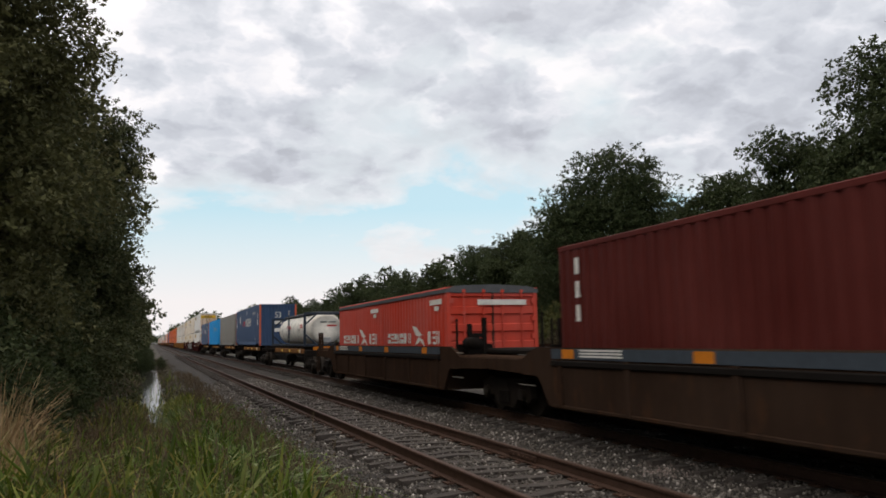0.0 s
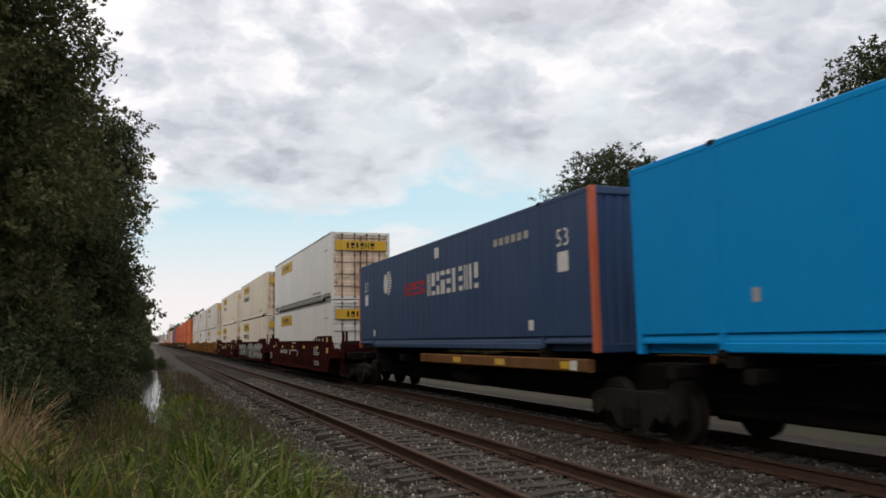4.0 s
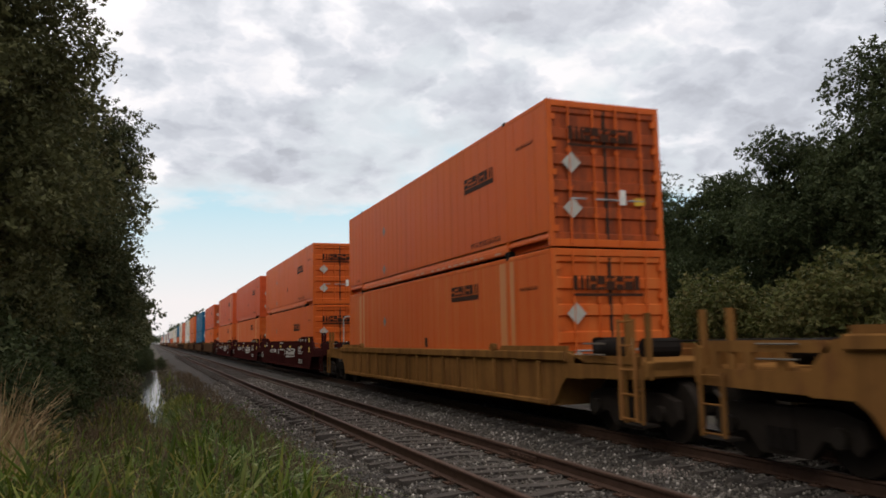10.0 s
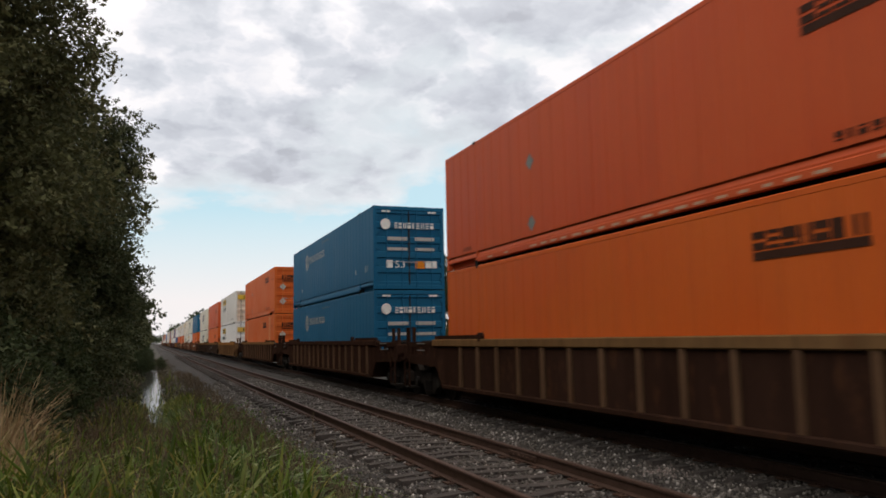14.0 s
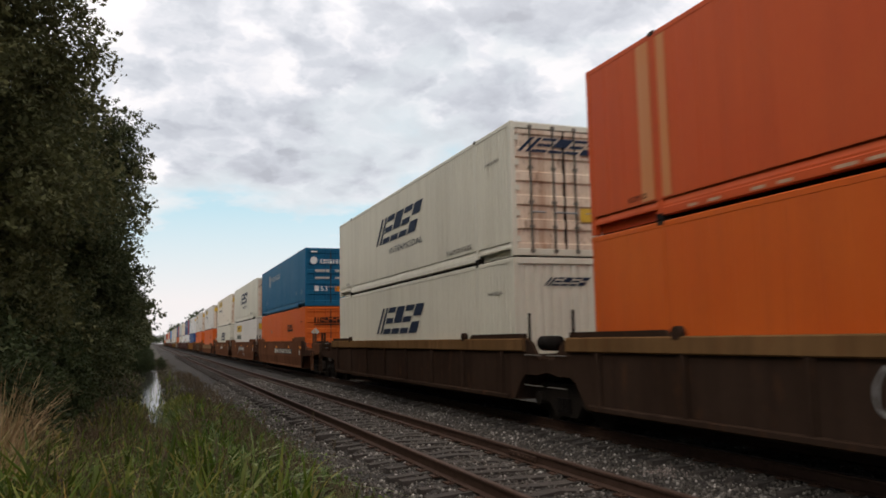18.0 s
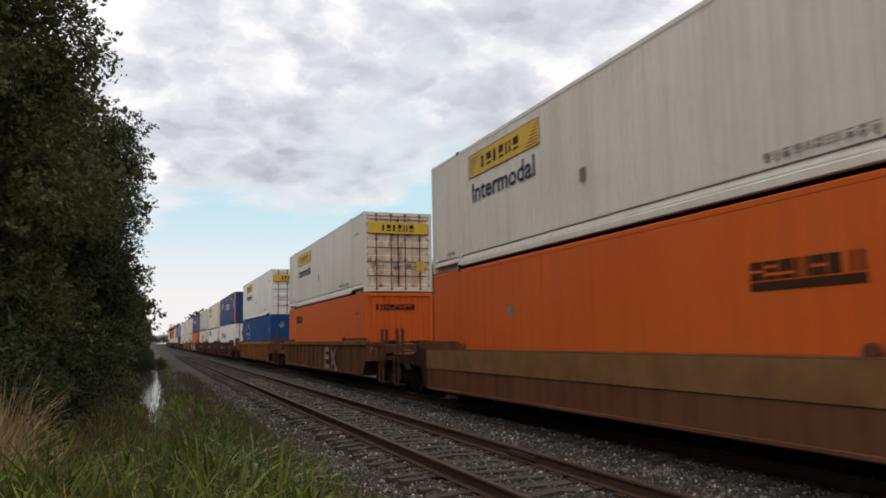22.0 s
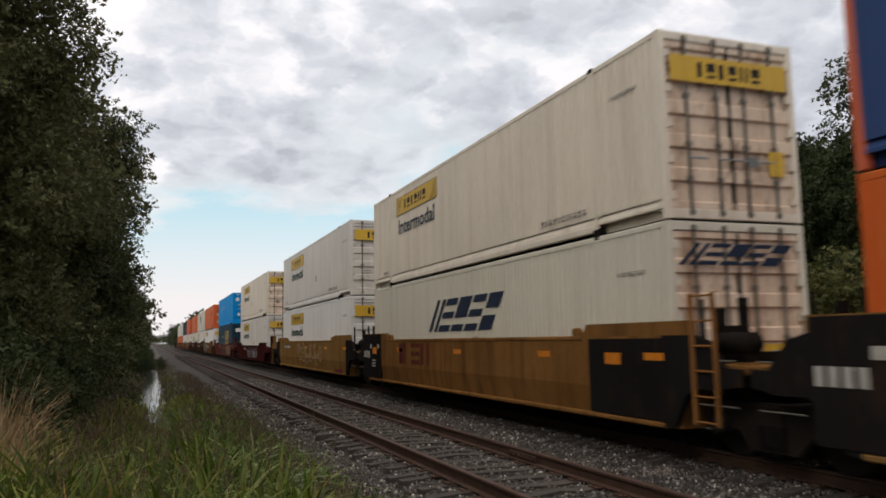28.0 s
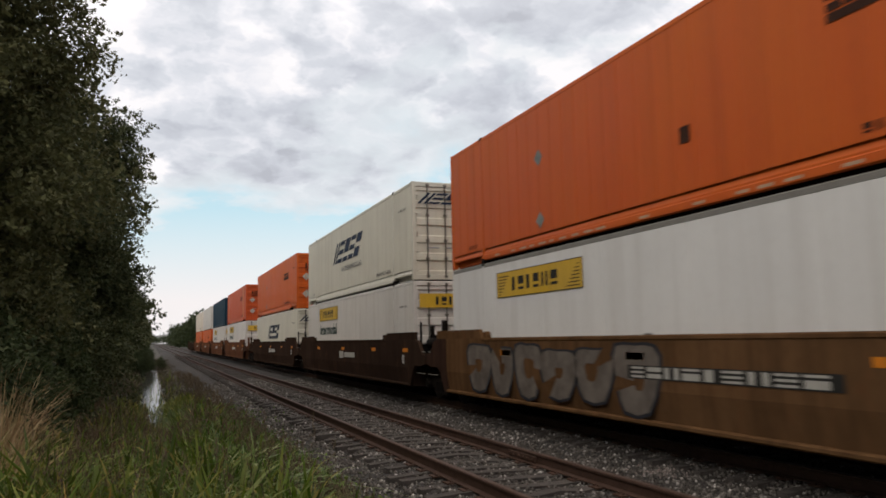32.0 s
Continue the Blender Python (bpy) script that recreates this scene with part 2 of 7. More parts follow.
DECAL_Y = paint("yellow_marking", (0.62, 0.38, 0.022), 0.3, (0.22, 0.14, 0.03))
DECAL_W = plain("white_marking", (0.70, 0.69, 0.66), 0.6)
DECAL_K = plain("dark_marking", (0.030, 0.028, 0.026), 0.6)
DECAL_G = plain("green_black_marking", (0.010, 0.040, 0.034), 0.6)
DECAL_N = plain("navy_marking", (0.022, 0.032, 0.060), 0.6)
DECAL_B = plain("brown_marking", (0.050, 0.022, 0.014), 0.6)
DECAL_R = plain("red_marking", (0.52, 0.030, 0.035), 0.6)
DECAL_O = plain("orange_marking", (0.60, 0.20, 0.020), 0.6)
DECAL_GREY = plain("grey_marking", (0.23, 0.245, 0.235), 0.6, 0, 0.5)
DECAL_FAINT = plain("faint_marking", (0.42, 0.40, 0.36), 0.6)
DECAL_T = plain("turquoise_marking", (0.20, 0.42, 0.38), 0.6)
POST_O = paint("orange_post_paint", (0.55, 0.10, 0.03), 0.3)
WORN_PALE = plain("pale_worn_paint", (0.52, 0.34, 0.23), 0.7, 0, 0.3, 8.0)
GALV = plain("galvanised_steel", (0.32, 0.33, 0.34), 0.5, 0.4)
ROD = plain("grimy_lock_rod_steel", (0.16, 0.145, 0.125), 0.6, 0.3)
RUBBER = plain("dark_gasket", (0.06, 0.052, 0.046), 0.8)
DECAL_TEXT = plain("weathered_grey_print", (0.21, 0.195, 0.175), 0.7, 0, 0.5, 9.0)
STENCIL = plain("worn_white_stencil", (0.42, 0.40, 0.37), 0.7, 0, 0.4, 5.0)
TARP = plain("grey_tarpaulin", (0.10, 0.105, 0.115), 0.8)

# ---- building helpers ----


class Shape:
    """Collects faces for one mesh."""

    def __init__(self):
        self.v, self.f = [], []

    def poly(self, pts):
        k = len(self.v)
        self.v += [tuple(p) for p in pts]
        self.f.append(tuple(range(k, k + len(pts))))
        return self

    def box(self, x0, x1, y0, y1, z0, z1):
        k = len(self.v)
        self.v += [(x0, y0, z0), (x1, y0, z0), (x1, y1, z0), (x0, y1, z0), (x0, y0, z1), (x1, y0, z1), (x1, y1, z1), (x0, y1, z1)]
        self.f += [tuple(k + i for i in q) for q in ((0, 3, 2, 1), (4, 5, 6, 7), (0, 1, 5, 4), (1, 2, 6, 5), (2, 3, 7, 6), (3, 0, 4, 7))]
        return self

    def cbox(self, x0, x1, y0, y1, z0, z1, c=0.02):
        """A box with chamfered long edges (along its longest axis)."""
        dims = (x1 - x0, y1 - y0, z1 - z0)
        a = dims.index(max(dims))
        c = min(c, 0.45 * min(d for i, d in enumerate(dims) if i != a))
        lo, hi = (x0, y0, z0), (x1, y1, z1)
        b, d = [i for i in range(3) if i != a]
        ring = [(lo[b] + c, lo[d]), (hi[b] - c, lo[d]), (hi[b], lo[d] + c), (hi[b], hi[d] - c), (hi[b] - c, hi[d]), (lo[b] + c, hi[d]), (lo[b], hi[d] - c), (lo[b], lo[d] + c)]
        if a == 1:
            ring = ring[::-1]
        k = len(self.v)
        for end in (lo[a], hi[a]):
            for p, q in ring:
                r = [0, 0, 0]
                r[a], r[b], r[d] = end, p, q
                self.v.append(tuple(r))
        n = 8
        self.f += [(k + i, k + (i + 1) % n, k + n + (i + 1) % n, k + n + i) for i in range(n)]
        self.f += [tuple(k + i for i in reversed(range(n))), tuple(k + n + i for i in range(n))]
        return self

    def prism_x(self, pts, x0, x1):
        """The outline pts (y, z) swept from x0 to x1."""
        n, k = len(pts), len(self.v)
        self.v += [(x0, y, z) for y, z in pts] + [(x1, y, z) for y, z in pts]
        self.f += [tuple(k + i for i in range(n)), tuple(k + n + i for i in reversed(range(n)))]
        self.f += [(k + i, k + n + i, k + n + (i + 1) % n, k + (i + 1) % n) for i in range(n)]
        return self

    def prism_y(self, pts, y0, y1):
        """The outline pts (x, z) swept from y0 to y1."""
        n, k = len(pts), len(self.v)
        self.v += [(x, y0, z) for x, z in pts] + [(x, y1, z) for x, z in pts]
        self.f += [tuple(k + i for i in reversed(range(n))), tuple(k + n + i for i in range(n))]
        self.f += [(k + i, k + (i + 1) % n, k + n + (i + 1) % n, k + n + i) for i in range(n)]
        return self

    def tube(self, a, b, r0, r1=None, n=8, caps=True):
        a, b = Vector(a), Vector(b)
        r1 = r0 if r1 is None else r1
        d = (b - a).normalized()
        s = d.orthogonal().normalized()
        t = d.cross(s)
        k = len(self.v)
        for c, r in ((a, r0), (b, r1)):
            for i in range(n):
                w = 2 * math.pi * i / n
                self.v.append(tuple(c + s * (r * math.cos(w)) + t * (r * math.sin(w))))
        self.f += [(k + i, k + (i + 1) % n, k + n + (i + 1) % n, k + n + i) for i in range(n)]
        if caps:
            self.f += [tuple(k + i for i in reversed(range(n))), tuple(k + n + i for i in range(n))]
        return self

    def lathe_x(self, prof, cx, cy, cz, n=24):
        """The outline prof (x offset, radius) turned round the x axis."""
        k = len(self.v)
        for x, r in prof:
            for i in range(n):
                w = 2 * math.pi * i / n
                self.v.append((cx + x, cy + r * math.cos(w), cz + r * math.sin(w)))
        for j in range(len(prof) - 1):
            for i in range(n):
                self.f.append((k + j * n + i, k + j * n + (i + 1) % n, k + (j + 1) * n + (i + 1) % n, k + (j + 1) * n + i))
        self.f += [tuple(k + i for i in reversed(range(n))), tuple(k + (len(prof) - 1) * n + i for i in range(n))]
        return self

    def lathe_y(self, prof, cx, cz, n=28):
        """The outline prof (y, radius) turned round an axis along y."""
        k = len(self.v)
        for y, r in prof:
            for i in range(n):
                w = 2 * math.pi * i / n
                self.v.append((cx + r * math.cos(w), y, cz + r * math.sin(w)))
        for j in range(len(prof) - 1):
            for i in range(n):
                self.f.append((k + j * n + i, k + (j + 1) * n + i, k + (j + 1) * n + (i + 1) % n, k + j * n + (i + 1) % n))
        self.f += [tuple(k + i for i in range(n)), tuple(k + (len(prof) - 1) * n + i for i in reversed(range(n)))]
        return self

    def mesh(self, name, smooth=False):
        me = bpy.data.meshes.new(name)
        me.from_pydata(self.v, [], self.f)
        if smooth:
            me.polygons.foreach_set("use_smooth", [True] * len(me.polygons))
        me.update()
        return me


def part(name, shape, material, parent, label="", smooth=False):
    """Links one mesh under a thing or a part."""
    me = shape if isinstance(shape, bpy.types.Mesh) else shape.mesh(name, smooth)
    if not me.materials:
        me.materials.append(material)
    ob = new(name, me)
    ob.parent = parent
    if label:
        ob["label"] = label
    return ob


def thing(name, label, category, group="", m=None):
    ob = new(name)
    ob.empty_display_size = 0.3
    tagged(ob, label, category, group)
    if m is not None:
        ob.matrix_basis = m
    return ob


def fast_mesh(name, verts, faces, material):
    """A mesh from numpy arrays; all faces have the same number of corners."""
    me = bpy.data.meshes.new(name)
    nv, (nf, k) = len(verts), faces.shape
    me.vertices.add(nv)
    me.vertices.foreach_set("co", np.ascontiguousarray(verts, dtype=np.float32).ravel())
    me.loops.add(nf * k)
    me.loops.foreach_set("vertex_index", np.ascontiguousarray(faces, dtype=np.int32).ravel())
    me.polygons.add(nf)
    me.polygons.foreach_set("loop_start", np.arange(0, nf * k, k, dtype=np.int32))
    me.polygons.foreach_set("loop_total", np.full(nf, k, dtype=np.int32))
    me.update(calc_edges=True)
    me.materials.append(material)
    return me


LETTERS = {}


def letters(body, bold=0.0):
    """Outline faces of a word in the built-in font, scaled to a unit square."""
    if (body, bold) not in LETTERS:
        cu = bpy.data.curves.new("word", "FONT")
        cu.body = body
        cu.resolution_u = 2
        cu.offset = bold
        ob = bpy.data.objects.new("word", cu)
        scene.collection.objects.link(ob)
        bpy.context.view_layer.update()
        me = bpy.data.meshes.new_from_object(ob.evaluated_get(bpy.context.evaluated_depsgraph_get()))
        v = np.array([tuple(p.co) for p in me.vertices])
        f = [tuple(p.vertices) for p in me.polygons]
        lo, hi = v.min(0), v.max(0)
        v = (v - lo) / np.maximum(hi - lo, 1e-6)
        bpy.data.objects.remove(ob)
        bpy.data.curves.remove(cu)
        bpy.data.meshes.remove(me)
        LETTERS[body, bold] = (v[:, :2].tolist(), f)
    return LETTERS[body, bold]


def word(s, body, place, bold=0.0):
    """Adds a word; place(u, w) turns unit-square points into space."""
    v, f = letters(body, bold)
    k = len(s.v)
    s.v += [place(u, w) for u, w in v]
    s.f += [tuple(k + i for i in q) for q in f]
    return s


CELLS = ("101101101101101", "111000111000111", "111111000111111", "110110110110110", "111111111000111", "111000111111111")


def blocks(s, n, place, slant=0.0, gap=0.18, rnd=None):
    """A row of n plain broken blocks; place(u, w) turns unit-square points into space."""
    rnd = rnd or random.Random(n * 7 + 1)
    widths = [rnd.uniform(0.8, 1.15) for _ in range(n)]
    total = sum(widths)
    u, last = 0.0, -1
    for wd in widths:
        a, b = u / total, (u + wd * (1 - gap)) / total
        u += wd
        k = rnd.choice([c for c in range(len(CELLS)) if c != last])
        last = k
        for row in range(5):
            col = 0
            while col < 3:
                if CELLS[k][row * 3 + col] == "0":
                    col += 1
                    continue
                end = col
                while end < 3 and CELLS[k][row * 3 + end] == "1":
                    end += 1
                z0, z1 = row / 5, (row + 1) / 5
                x0, x1 = a + (b - a) * col / 3, a + (b - a) * end / 3
                s.poly([place(p + slant * (q - 0.5) / max(n, 1), q) for p, q in ((x0, z0), (x1, z0), (x1, z1), (x0, z1))])
                col = end
    return s


def on_side(y_left, y_right, z0, z1, x):
    """From a unit square onto a side that faces -x; y_left is the larger y."""
    return lambda u, w: (x, y_left + (y_right - y_left) * u, z0 + (z1 - z0) * w)


def on_end(x0, x1, z0, z1, y):
    return lambda u, w: (x0 + (x1 - x0) * u, y, z0 + (z1 - z0) * w)


def square(s, place, a=0.0, b=0.0, c=1.0, d=1.0):
    return s.poly([place(a, b), place(c, b), place(c, d), place(a, d)])


# ---- the moving train: how far it has come at each time ----
TRACK_X = 8.362
TIMES = (0, 4, 8, 12, 16, 20, 24, 28, 32)
ROLLING = []


def gone(t):
    return 765.83 * t / 32 + 3.4 * (t / 32) ** 2


def rolls(ob, s0, z=0.0):
    """ob stands with its near end s0 metres along the track at the clip's start, and rolls with the train."""
    ob.matrix_basis = pose(TRACK_X, s0, z)
    ROLLING.append((ob, s0, z))
    return ob


# ---- containers ----
CW = 2.591
HALF = CW / 2
BOX53 = 16.05


def side_mesh(length, z0, z1, x, pitch, depth, flat):
    """A corrugated wall that faces -x: flat ribs and shallow grooves."""
    s = Shape()
    n = max(1, int(round(length / pitch)))
    step = length / n
    ys = []
    for i in range(n):
        y = i * step
        ys += [(y, 0), (y + step * flat, 0), (y + step * (flat + (1 - flat) * 0.3), depth), (y + step * (1 - (1 - flat) * 0.3), depth)]
    ys.append((length, 0))
    s.v = [(x + d, y, z) for y, d in ys for z in (z0, z1)]
    s.f = [(2 * i, 2 * i + 1, 2 * i + 3, 2 * i + 2) for i in range(len(ys) - 1)]
    return s


def container(length, height, paint_mat, s0, z, label, group, end="door", style="ribs", post=None, rail=None, base_dark=True, trim=None, name="shipping_container", door_mat=None):
    """A container with its near end at y = 0; the wall at -x is the one that the track side sees."""
    ob = thing(name, label, "container", group)
    rolls(ob, s0, z)
    pitch, depth, flat = {"ribs": (0.172, 0.036, 0.52), "fine": (0.46, 0.007, 0.88), "deep": (0.28, 0.036, 0.42), "plate": (2.4, 0.010, 0.985)}[style]
    w, h, rim = HALF, height, 0.10
    far40 = (length - 12.19) / 2 if length > 13 else 0.0
    wall = side_mesh(length - 0.2, 0.30, h - 0.09, -w + 0.005, pitch, depth, flat)
    wall.v = [(a, b + 0.1, c) for a, b, c in wall.v]
    part("side_wall", wall, paint_mat, ob)
    back = Shape().box(w - 0.05, w - 0.012, 0.1, length - 0.1, rim, h - 0.09)
    part("side_wall", back, paint_mat, ob)
    roof = Shape().box(-w + 0.03, w - 0.03, 0.05, length - 0.05, h - 0.09, h - 0.015)
    part("roof", roof, paint_mat, ob)
    part("floor", Shape().box(-w + 0.20, w - 0.035, 0.04, length - 0.04, 0.0, rim + 0.02), BLACKISH, ob)
    for x0, x1 in ((-w, -w + 0.09), (w - 0.09, w)):
        part("top_rail", Shape().cbox(x0, x1, 0.1, length - 0.1, h - 0.10, h, 0.015), rail or paint_mat, ob)
        part("bottom_rail", Shape().cbox(x0, x1, far40, length - far40, 0.040, 0.17, 0.015), rail or paint_mat, ob)
        if x0 < 0:
            part("lower_flange", Shape().prism_y([(-w + 0.10, 0.16), (-w + 0.10, 0.34), (-w + 0.052, 0.34), (-w + 0.052, 0.295), (-w + 0.014, 0.20), (-w + 0.014, 0.16)], 0.12, length - 0.12), rail if style == "plate" and rail else paint_mat, ob)
    # corner posts and, on long boxes, the inner posts that carry the stack
    for y0 in (0.0, length - 0.12):
        for x0 in (-w, w - 0.12):
            part("corner_post", Shape().cbox(x0, x0 + 0.12, y0, y0 + 0.12, 0, h, 0.012), post or paint_mat, ob)
    if far40:
        for y0 in (far40 - 0.06, length - far40 - 0.06):
            part("stacking_post", Shape().cbox(-w - 0.003, -w + 0.06, y0, y0 + 0.12, 0.0, h + 0.004, 0.01), paint_mat, ob)
            part("corner_casting", Shape().cbox(-w - 0.004, -w + 0.16, y0 - 0.02, y0 + 0.15, -0.03, 0.10), BLACKISH, ob)
            part("corner_casting", Shape().cbox(-w - 0.004, -w + 0.16, y0 - 0.01, y0 + 0.14, h - 0.06, h + 0.018), IRON, ob)
        for y0, y1 in ((0.12, far40 - 0.08), (length - far40 + 0.1, length - 0.12)):
            part("bottom_recess", Shape().box(-w + 0.15, -w + 0.18, y0, y1, 0.02, 0.16), paint_mat, ob)
    else:
        for y0 in (-0.004, length - 0.17):
            part("corner_casting", Shape().cbox(-w - 0.004, -w + 0.16, y0, y0 + 0.174, h - 0.118, h + 0.004), paint_mat, ob)
    # end walls
    part("end_wall", Shape().box(-w + 0.1, w - 0.1, length - 0.07, length - 0.02, 0.05, h - 0.08), paint_mat, ob)
    part("end_header", Shape().cbox(-w + 0.11, w - 0.11, 0.0, 0.12, h - 0.14, h, 0.012), trim or paint_mat, ob)
    part("end_sill", Shape().cbox(-w + 0.11, w - 0.11, 0.0, 0.12, 0, 0.15, 0.012), trim or paint_mat, ob)
    if end == "front":
        n = 11
        s = Shape()
        step = (2 * w - 0.24) / n
        xs = []
        for i in range(n):
            a = -w + 0.12 + i * step
            xs += [(a, 0.03), (a + step * 0.5, 0.03), (a + step * 0.62, 0.06), (a + step * 0.88, 0.06)]
        xs.append((w - 0.12, 0.03))
        s.v = [(x, y, zz) for x, y in xs for zz in (0.15, h - 0.14)]
        s.f = [(2 * i, 2 * i + 2, 2 * i + 3, 2 * i + 1) for i in range(len(xs) - 1)]
        part("front_wall", s, paint_mat, ob)
    else:
        for sgn in (-1, 1):
            x0, x1 = (-w + 0.125, -0.012) if sgn < 0 else (0.012, w - 0.125)
            leaf = Shape()
            zs = [0.16]
            for i in range(5):
                a = 0.16 + (h - 0.31) * (i + 0.18) / 5
                b = 0.16 + (h - 0.31) * (i + 0.82) / 5
                zs += [a, a + 0.03, b - 0.03, b]
            zs.append(h - 0.15)
            dep = [0.022] + [0.022, 0.066, 0.066, 0.022] * 5 + [0.022]
            leaf.v = [(x, d, zz) for zz, d in zip(zs, dep) for x in (x0, x1)]
            leaf.f = [(2 * i, 2 * i + 1, 2 * i + 3, 2 * i + 2) for i in range(len(zs) - 1)]
            leaf.box(x0, x1, 0.07, 0.11, 0.16, h - 0.15)
            door = part("door", leaf, door_mat or trim or paint_mat, ob)
            part("gasket", Shape().box(x0 if sgn > 0 else x1 - 0.010, x0 + 0.010 if sgn > 0 else x1, 0.018, 0.06, 0.16, h - 0.15), RUBBER, door)
            for k in (0.30, 0.78):
                x = x0 + (x1 - x0) * (k if sgn < 0 else 1 - k)
                keep = Shape().tube((x, 0.004, 0.05), (x, 0.004, h - 0.05), 0.024, n=8)
                for zz in (0.10, 0.62, 1.15, 1.9, h - 0.1):
                    keep.box(x - 0.05, x + 0.05, -0.012, 0.03, zz - 0.035, zz + 0.035)
                rod = part("lock_rod", keep, ROD if trim is None else trim, door)
                part("handle", Shape().cbox(x - 0.02, x + 0.34 * sgn * -1 if sgn > 0 else x + 0.34, -0.02, 0.01, 0.92, 0.96) if sgn < 0 else Shape().cbox(x - 0.34, x + 0.02, -0.02, 0.01, 0.92, 0.96), GALV, rod)
            hinge = Shape()
            xh = x0 if sgn < 0 else x1
            for i in range(5):
                zz = 0.35 + i * (h - 0.7) / 4
                hinge.box(xh - 0.06, xh + 0.06, -0.01, 0.05, zz - 0.06, zz + 0.06)
            part("hinge", hinge, trim or paint_mat, door)["kind"] = "stuff"
    return ob


def mark(ob, name, mat, fn, label=""):
    s = Shape()
    fn(s)
    p = part(name, s, mat, ob, label)
    p["kind"] = "stuff"
    return p


SX = -HALF - 0.004      # markings on the side lie just proud of the wall
EY = -0.016             # and on the end just proud of the doors


def band_panel(ob, h, intermodal=True, dark=DECAL_G, L=BOX53):
    """Yellow panel with dark blocks near the far end, and the word below it."""
    p = on_side(13.38, 9.75, h - 0.83, h - 0.28, SX)
    panel = mark(ob, "side_panel_marking", DECAL_Y, lambda s: square(s, p), "yellow panel with dark blocks")
    q = on_side(13.38, 9.75, h - 0.83, h - 0.28, SX - 0.003)
    mark(panel, "panel_border", DECAL_K, lambda s: [square(s, q, *r) for r in ((0, 0, 1, 0.025), (0, 0.975, 1, 1), (0, 0, 0.006, 1), (0.994, 0, 1, 1))])
    mark(panel, "block_marking", DECAL_K, lambda s: blocks(s, 6, on_side(12.62, 10.55, h - 0.70, h - 0.42, SX - 0.003), 0.0, 0.3))
    mark(panel, "fine_lines", DECAL_K, lambda s: [square(s, q, a, 0.10 + 0.115 * k, b, 0.135 + 0.115 * k) for k in range(7) for a, b in ((0.03, 0.06 + 0.018 * k), (0.84 + 0.018 * k, 0.97))])
    if intermodal:
        mark(ob, "word_marking", dark, lambda s: word(s, "Intermodal", on_side(13.2, 9.98, h - 1.43, h - 0.98, SX), 0.018), "dark green lettering")
    small_marks(ob, h)


def small_marks(ob, h, mat=None, L=BOX53):
    rnd = random.Random(int(h * 1000) + len(ROLLING))
    m = mat or DECAL_TEXT
    mark(ob, "number_marking", m, lambda s: blocks(s, 11, on_side(3.9, 2.2, 0.38, 0.49, SX), 0, 0.35))
    mark(ob, "number_marking", m, lambda s: blocks(s, 8, on_side(1.35, 0.55, h - 0.75, h - 0.68, SX), 0, 0.35))
    mark(ob, "small_marking", m, lambda s: blocks(s, 5, on_side(14.9, 14.4, 0.37, 0.45, SX), 0, 0.35))
    if rnd.random() < 0.6:
        y = rnd.uniform(6.5, 8.6)
        mark(ob, "dent_marking", m, lambda s: square(s, on_side(y, y - 0.22, h - 1.9, h - 1.65, SX)))


def band_end_panel(ob, h):
    band = mark(ob, "end_band_marking", DECAL_Y, lambda s: square(s, on_end(-1.12, 1.12, h - 0.78, h - 0.37, EY - 0.012)), "yellow band with dark blocks")
    mark(band, "block_marking", DECAL_K, lambda s: blocks(s, 6, on_end(-0.62, 0.66, h - 0.70, h - 0.46, EY - 0.016), 0, 0.3))
    mark(ob, "sticker", DECAL_Y, lambda s: square(s, on_end(0.68, 0.98, 0.72, 1.12, EY)))
    mark(ob, "sticker", DECAL_GREY, lambda s: square(s, on_end(0.28, 0.48, 0.85, 1.0, EY)))


def band_slant(ob, h, sub=True):
    mark(ob, "block_marking", DECAL_N, lambda s: blocks(s, 5, on_side(10.2, 5.95, h - 1.50, h - 0.68, SX), 0.9, 0.14), "dark slanted blocks")
    if sub:
        mark(ob, "word_marking", DECAL_N, lambda s: word(s, "INTERMODAL", on_side(9.0, 5.8, h - 1.90, h - 1.72, SX)))
    small_marks(ob, h)


def band_end_slant(ob, h):
    mark(ob, "block_marking", DECAL_N, lambda s: blocks(s, 5, on_end(-0.98, 0.9, h - 0.66, h - 0.33, EY - 0.012), 0.9, 0.14))
    mark(ob, "sticker", DECAL_Y, lambda s: square(s, on_end(0.35, 0.7, 0.75, 1.05, EY)))


def band_orange(ob, h, where=3.4, far=False, diamonds=True, grey=True, dz=0.0):
    def two(s):
        p = on_side(where + 0.86, where - 0.86, h - 0.78 + dz, h - 0.42 + dz, SX)
        square(s, p, 0, 0, 1, 0.3)
        blocks(s, 7, lambda u, w: p(u, 0.36 + 0.64 * w), 0, 0.1)
    mark(ob, "block_marking", DECAL_B, two, "dark brown block lettering strip")
    if grey:
        for z in ((0.55, h - 1.1) if diamonds else (h * 0.55,)):
            mark(ob, "placard", DECAL_GREY, lambda s: s.poly([on_side(11.45, 11.1, z - 0.17, z + 0.17, SX)(u, w) for u, w in ((0.5, 0), (1, 0.5), (0.5, 1), (0, 0.5))]), "grey diamond placard")
    wear = random.Random(len(ROLLING))
    mark(ob, "worn_edge", WORN_PALE, lambda s: [square(s, on_side(y + wear.uniform(0.1, 0.17), y - wear.uniform(0.05, 0.16), 0.075, 0.115, SX)) for y in [2.4 + 0.42 * k for k in range(27)] if wear.random() < 0.8], "pale worn patches along the bottom rail")
    small_marks(ob, h, DECAL_B)


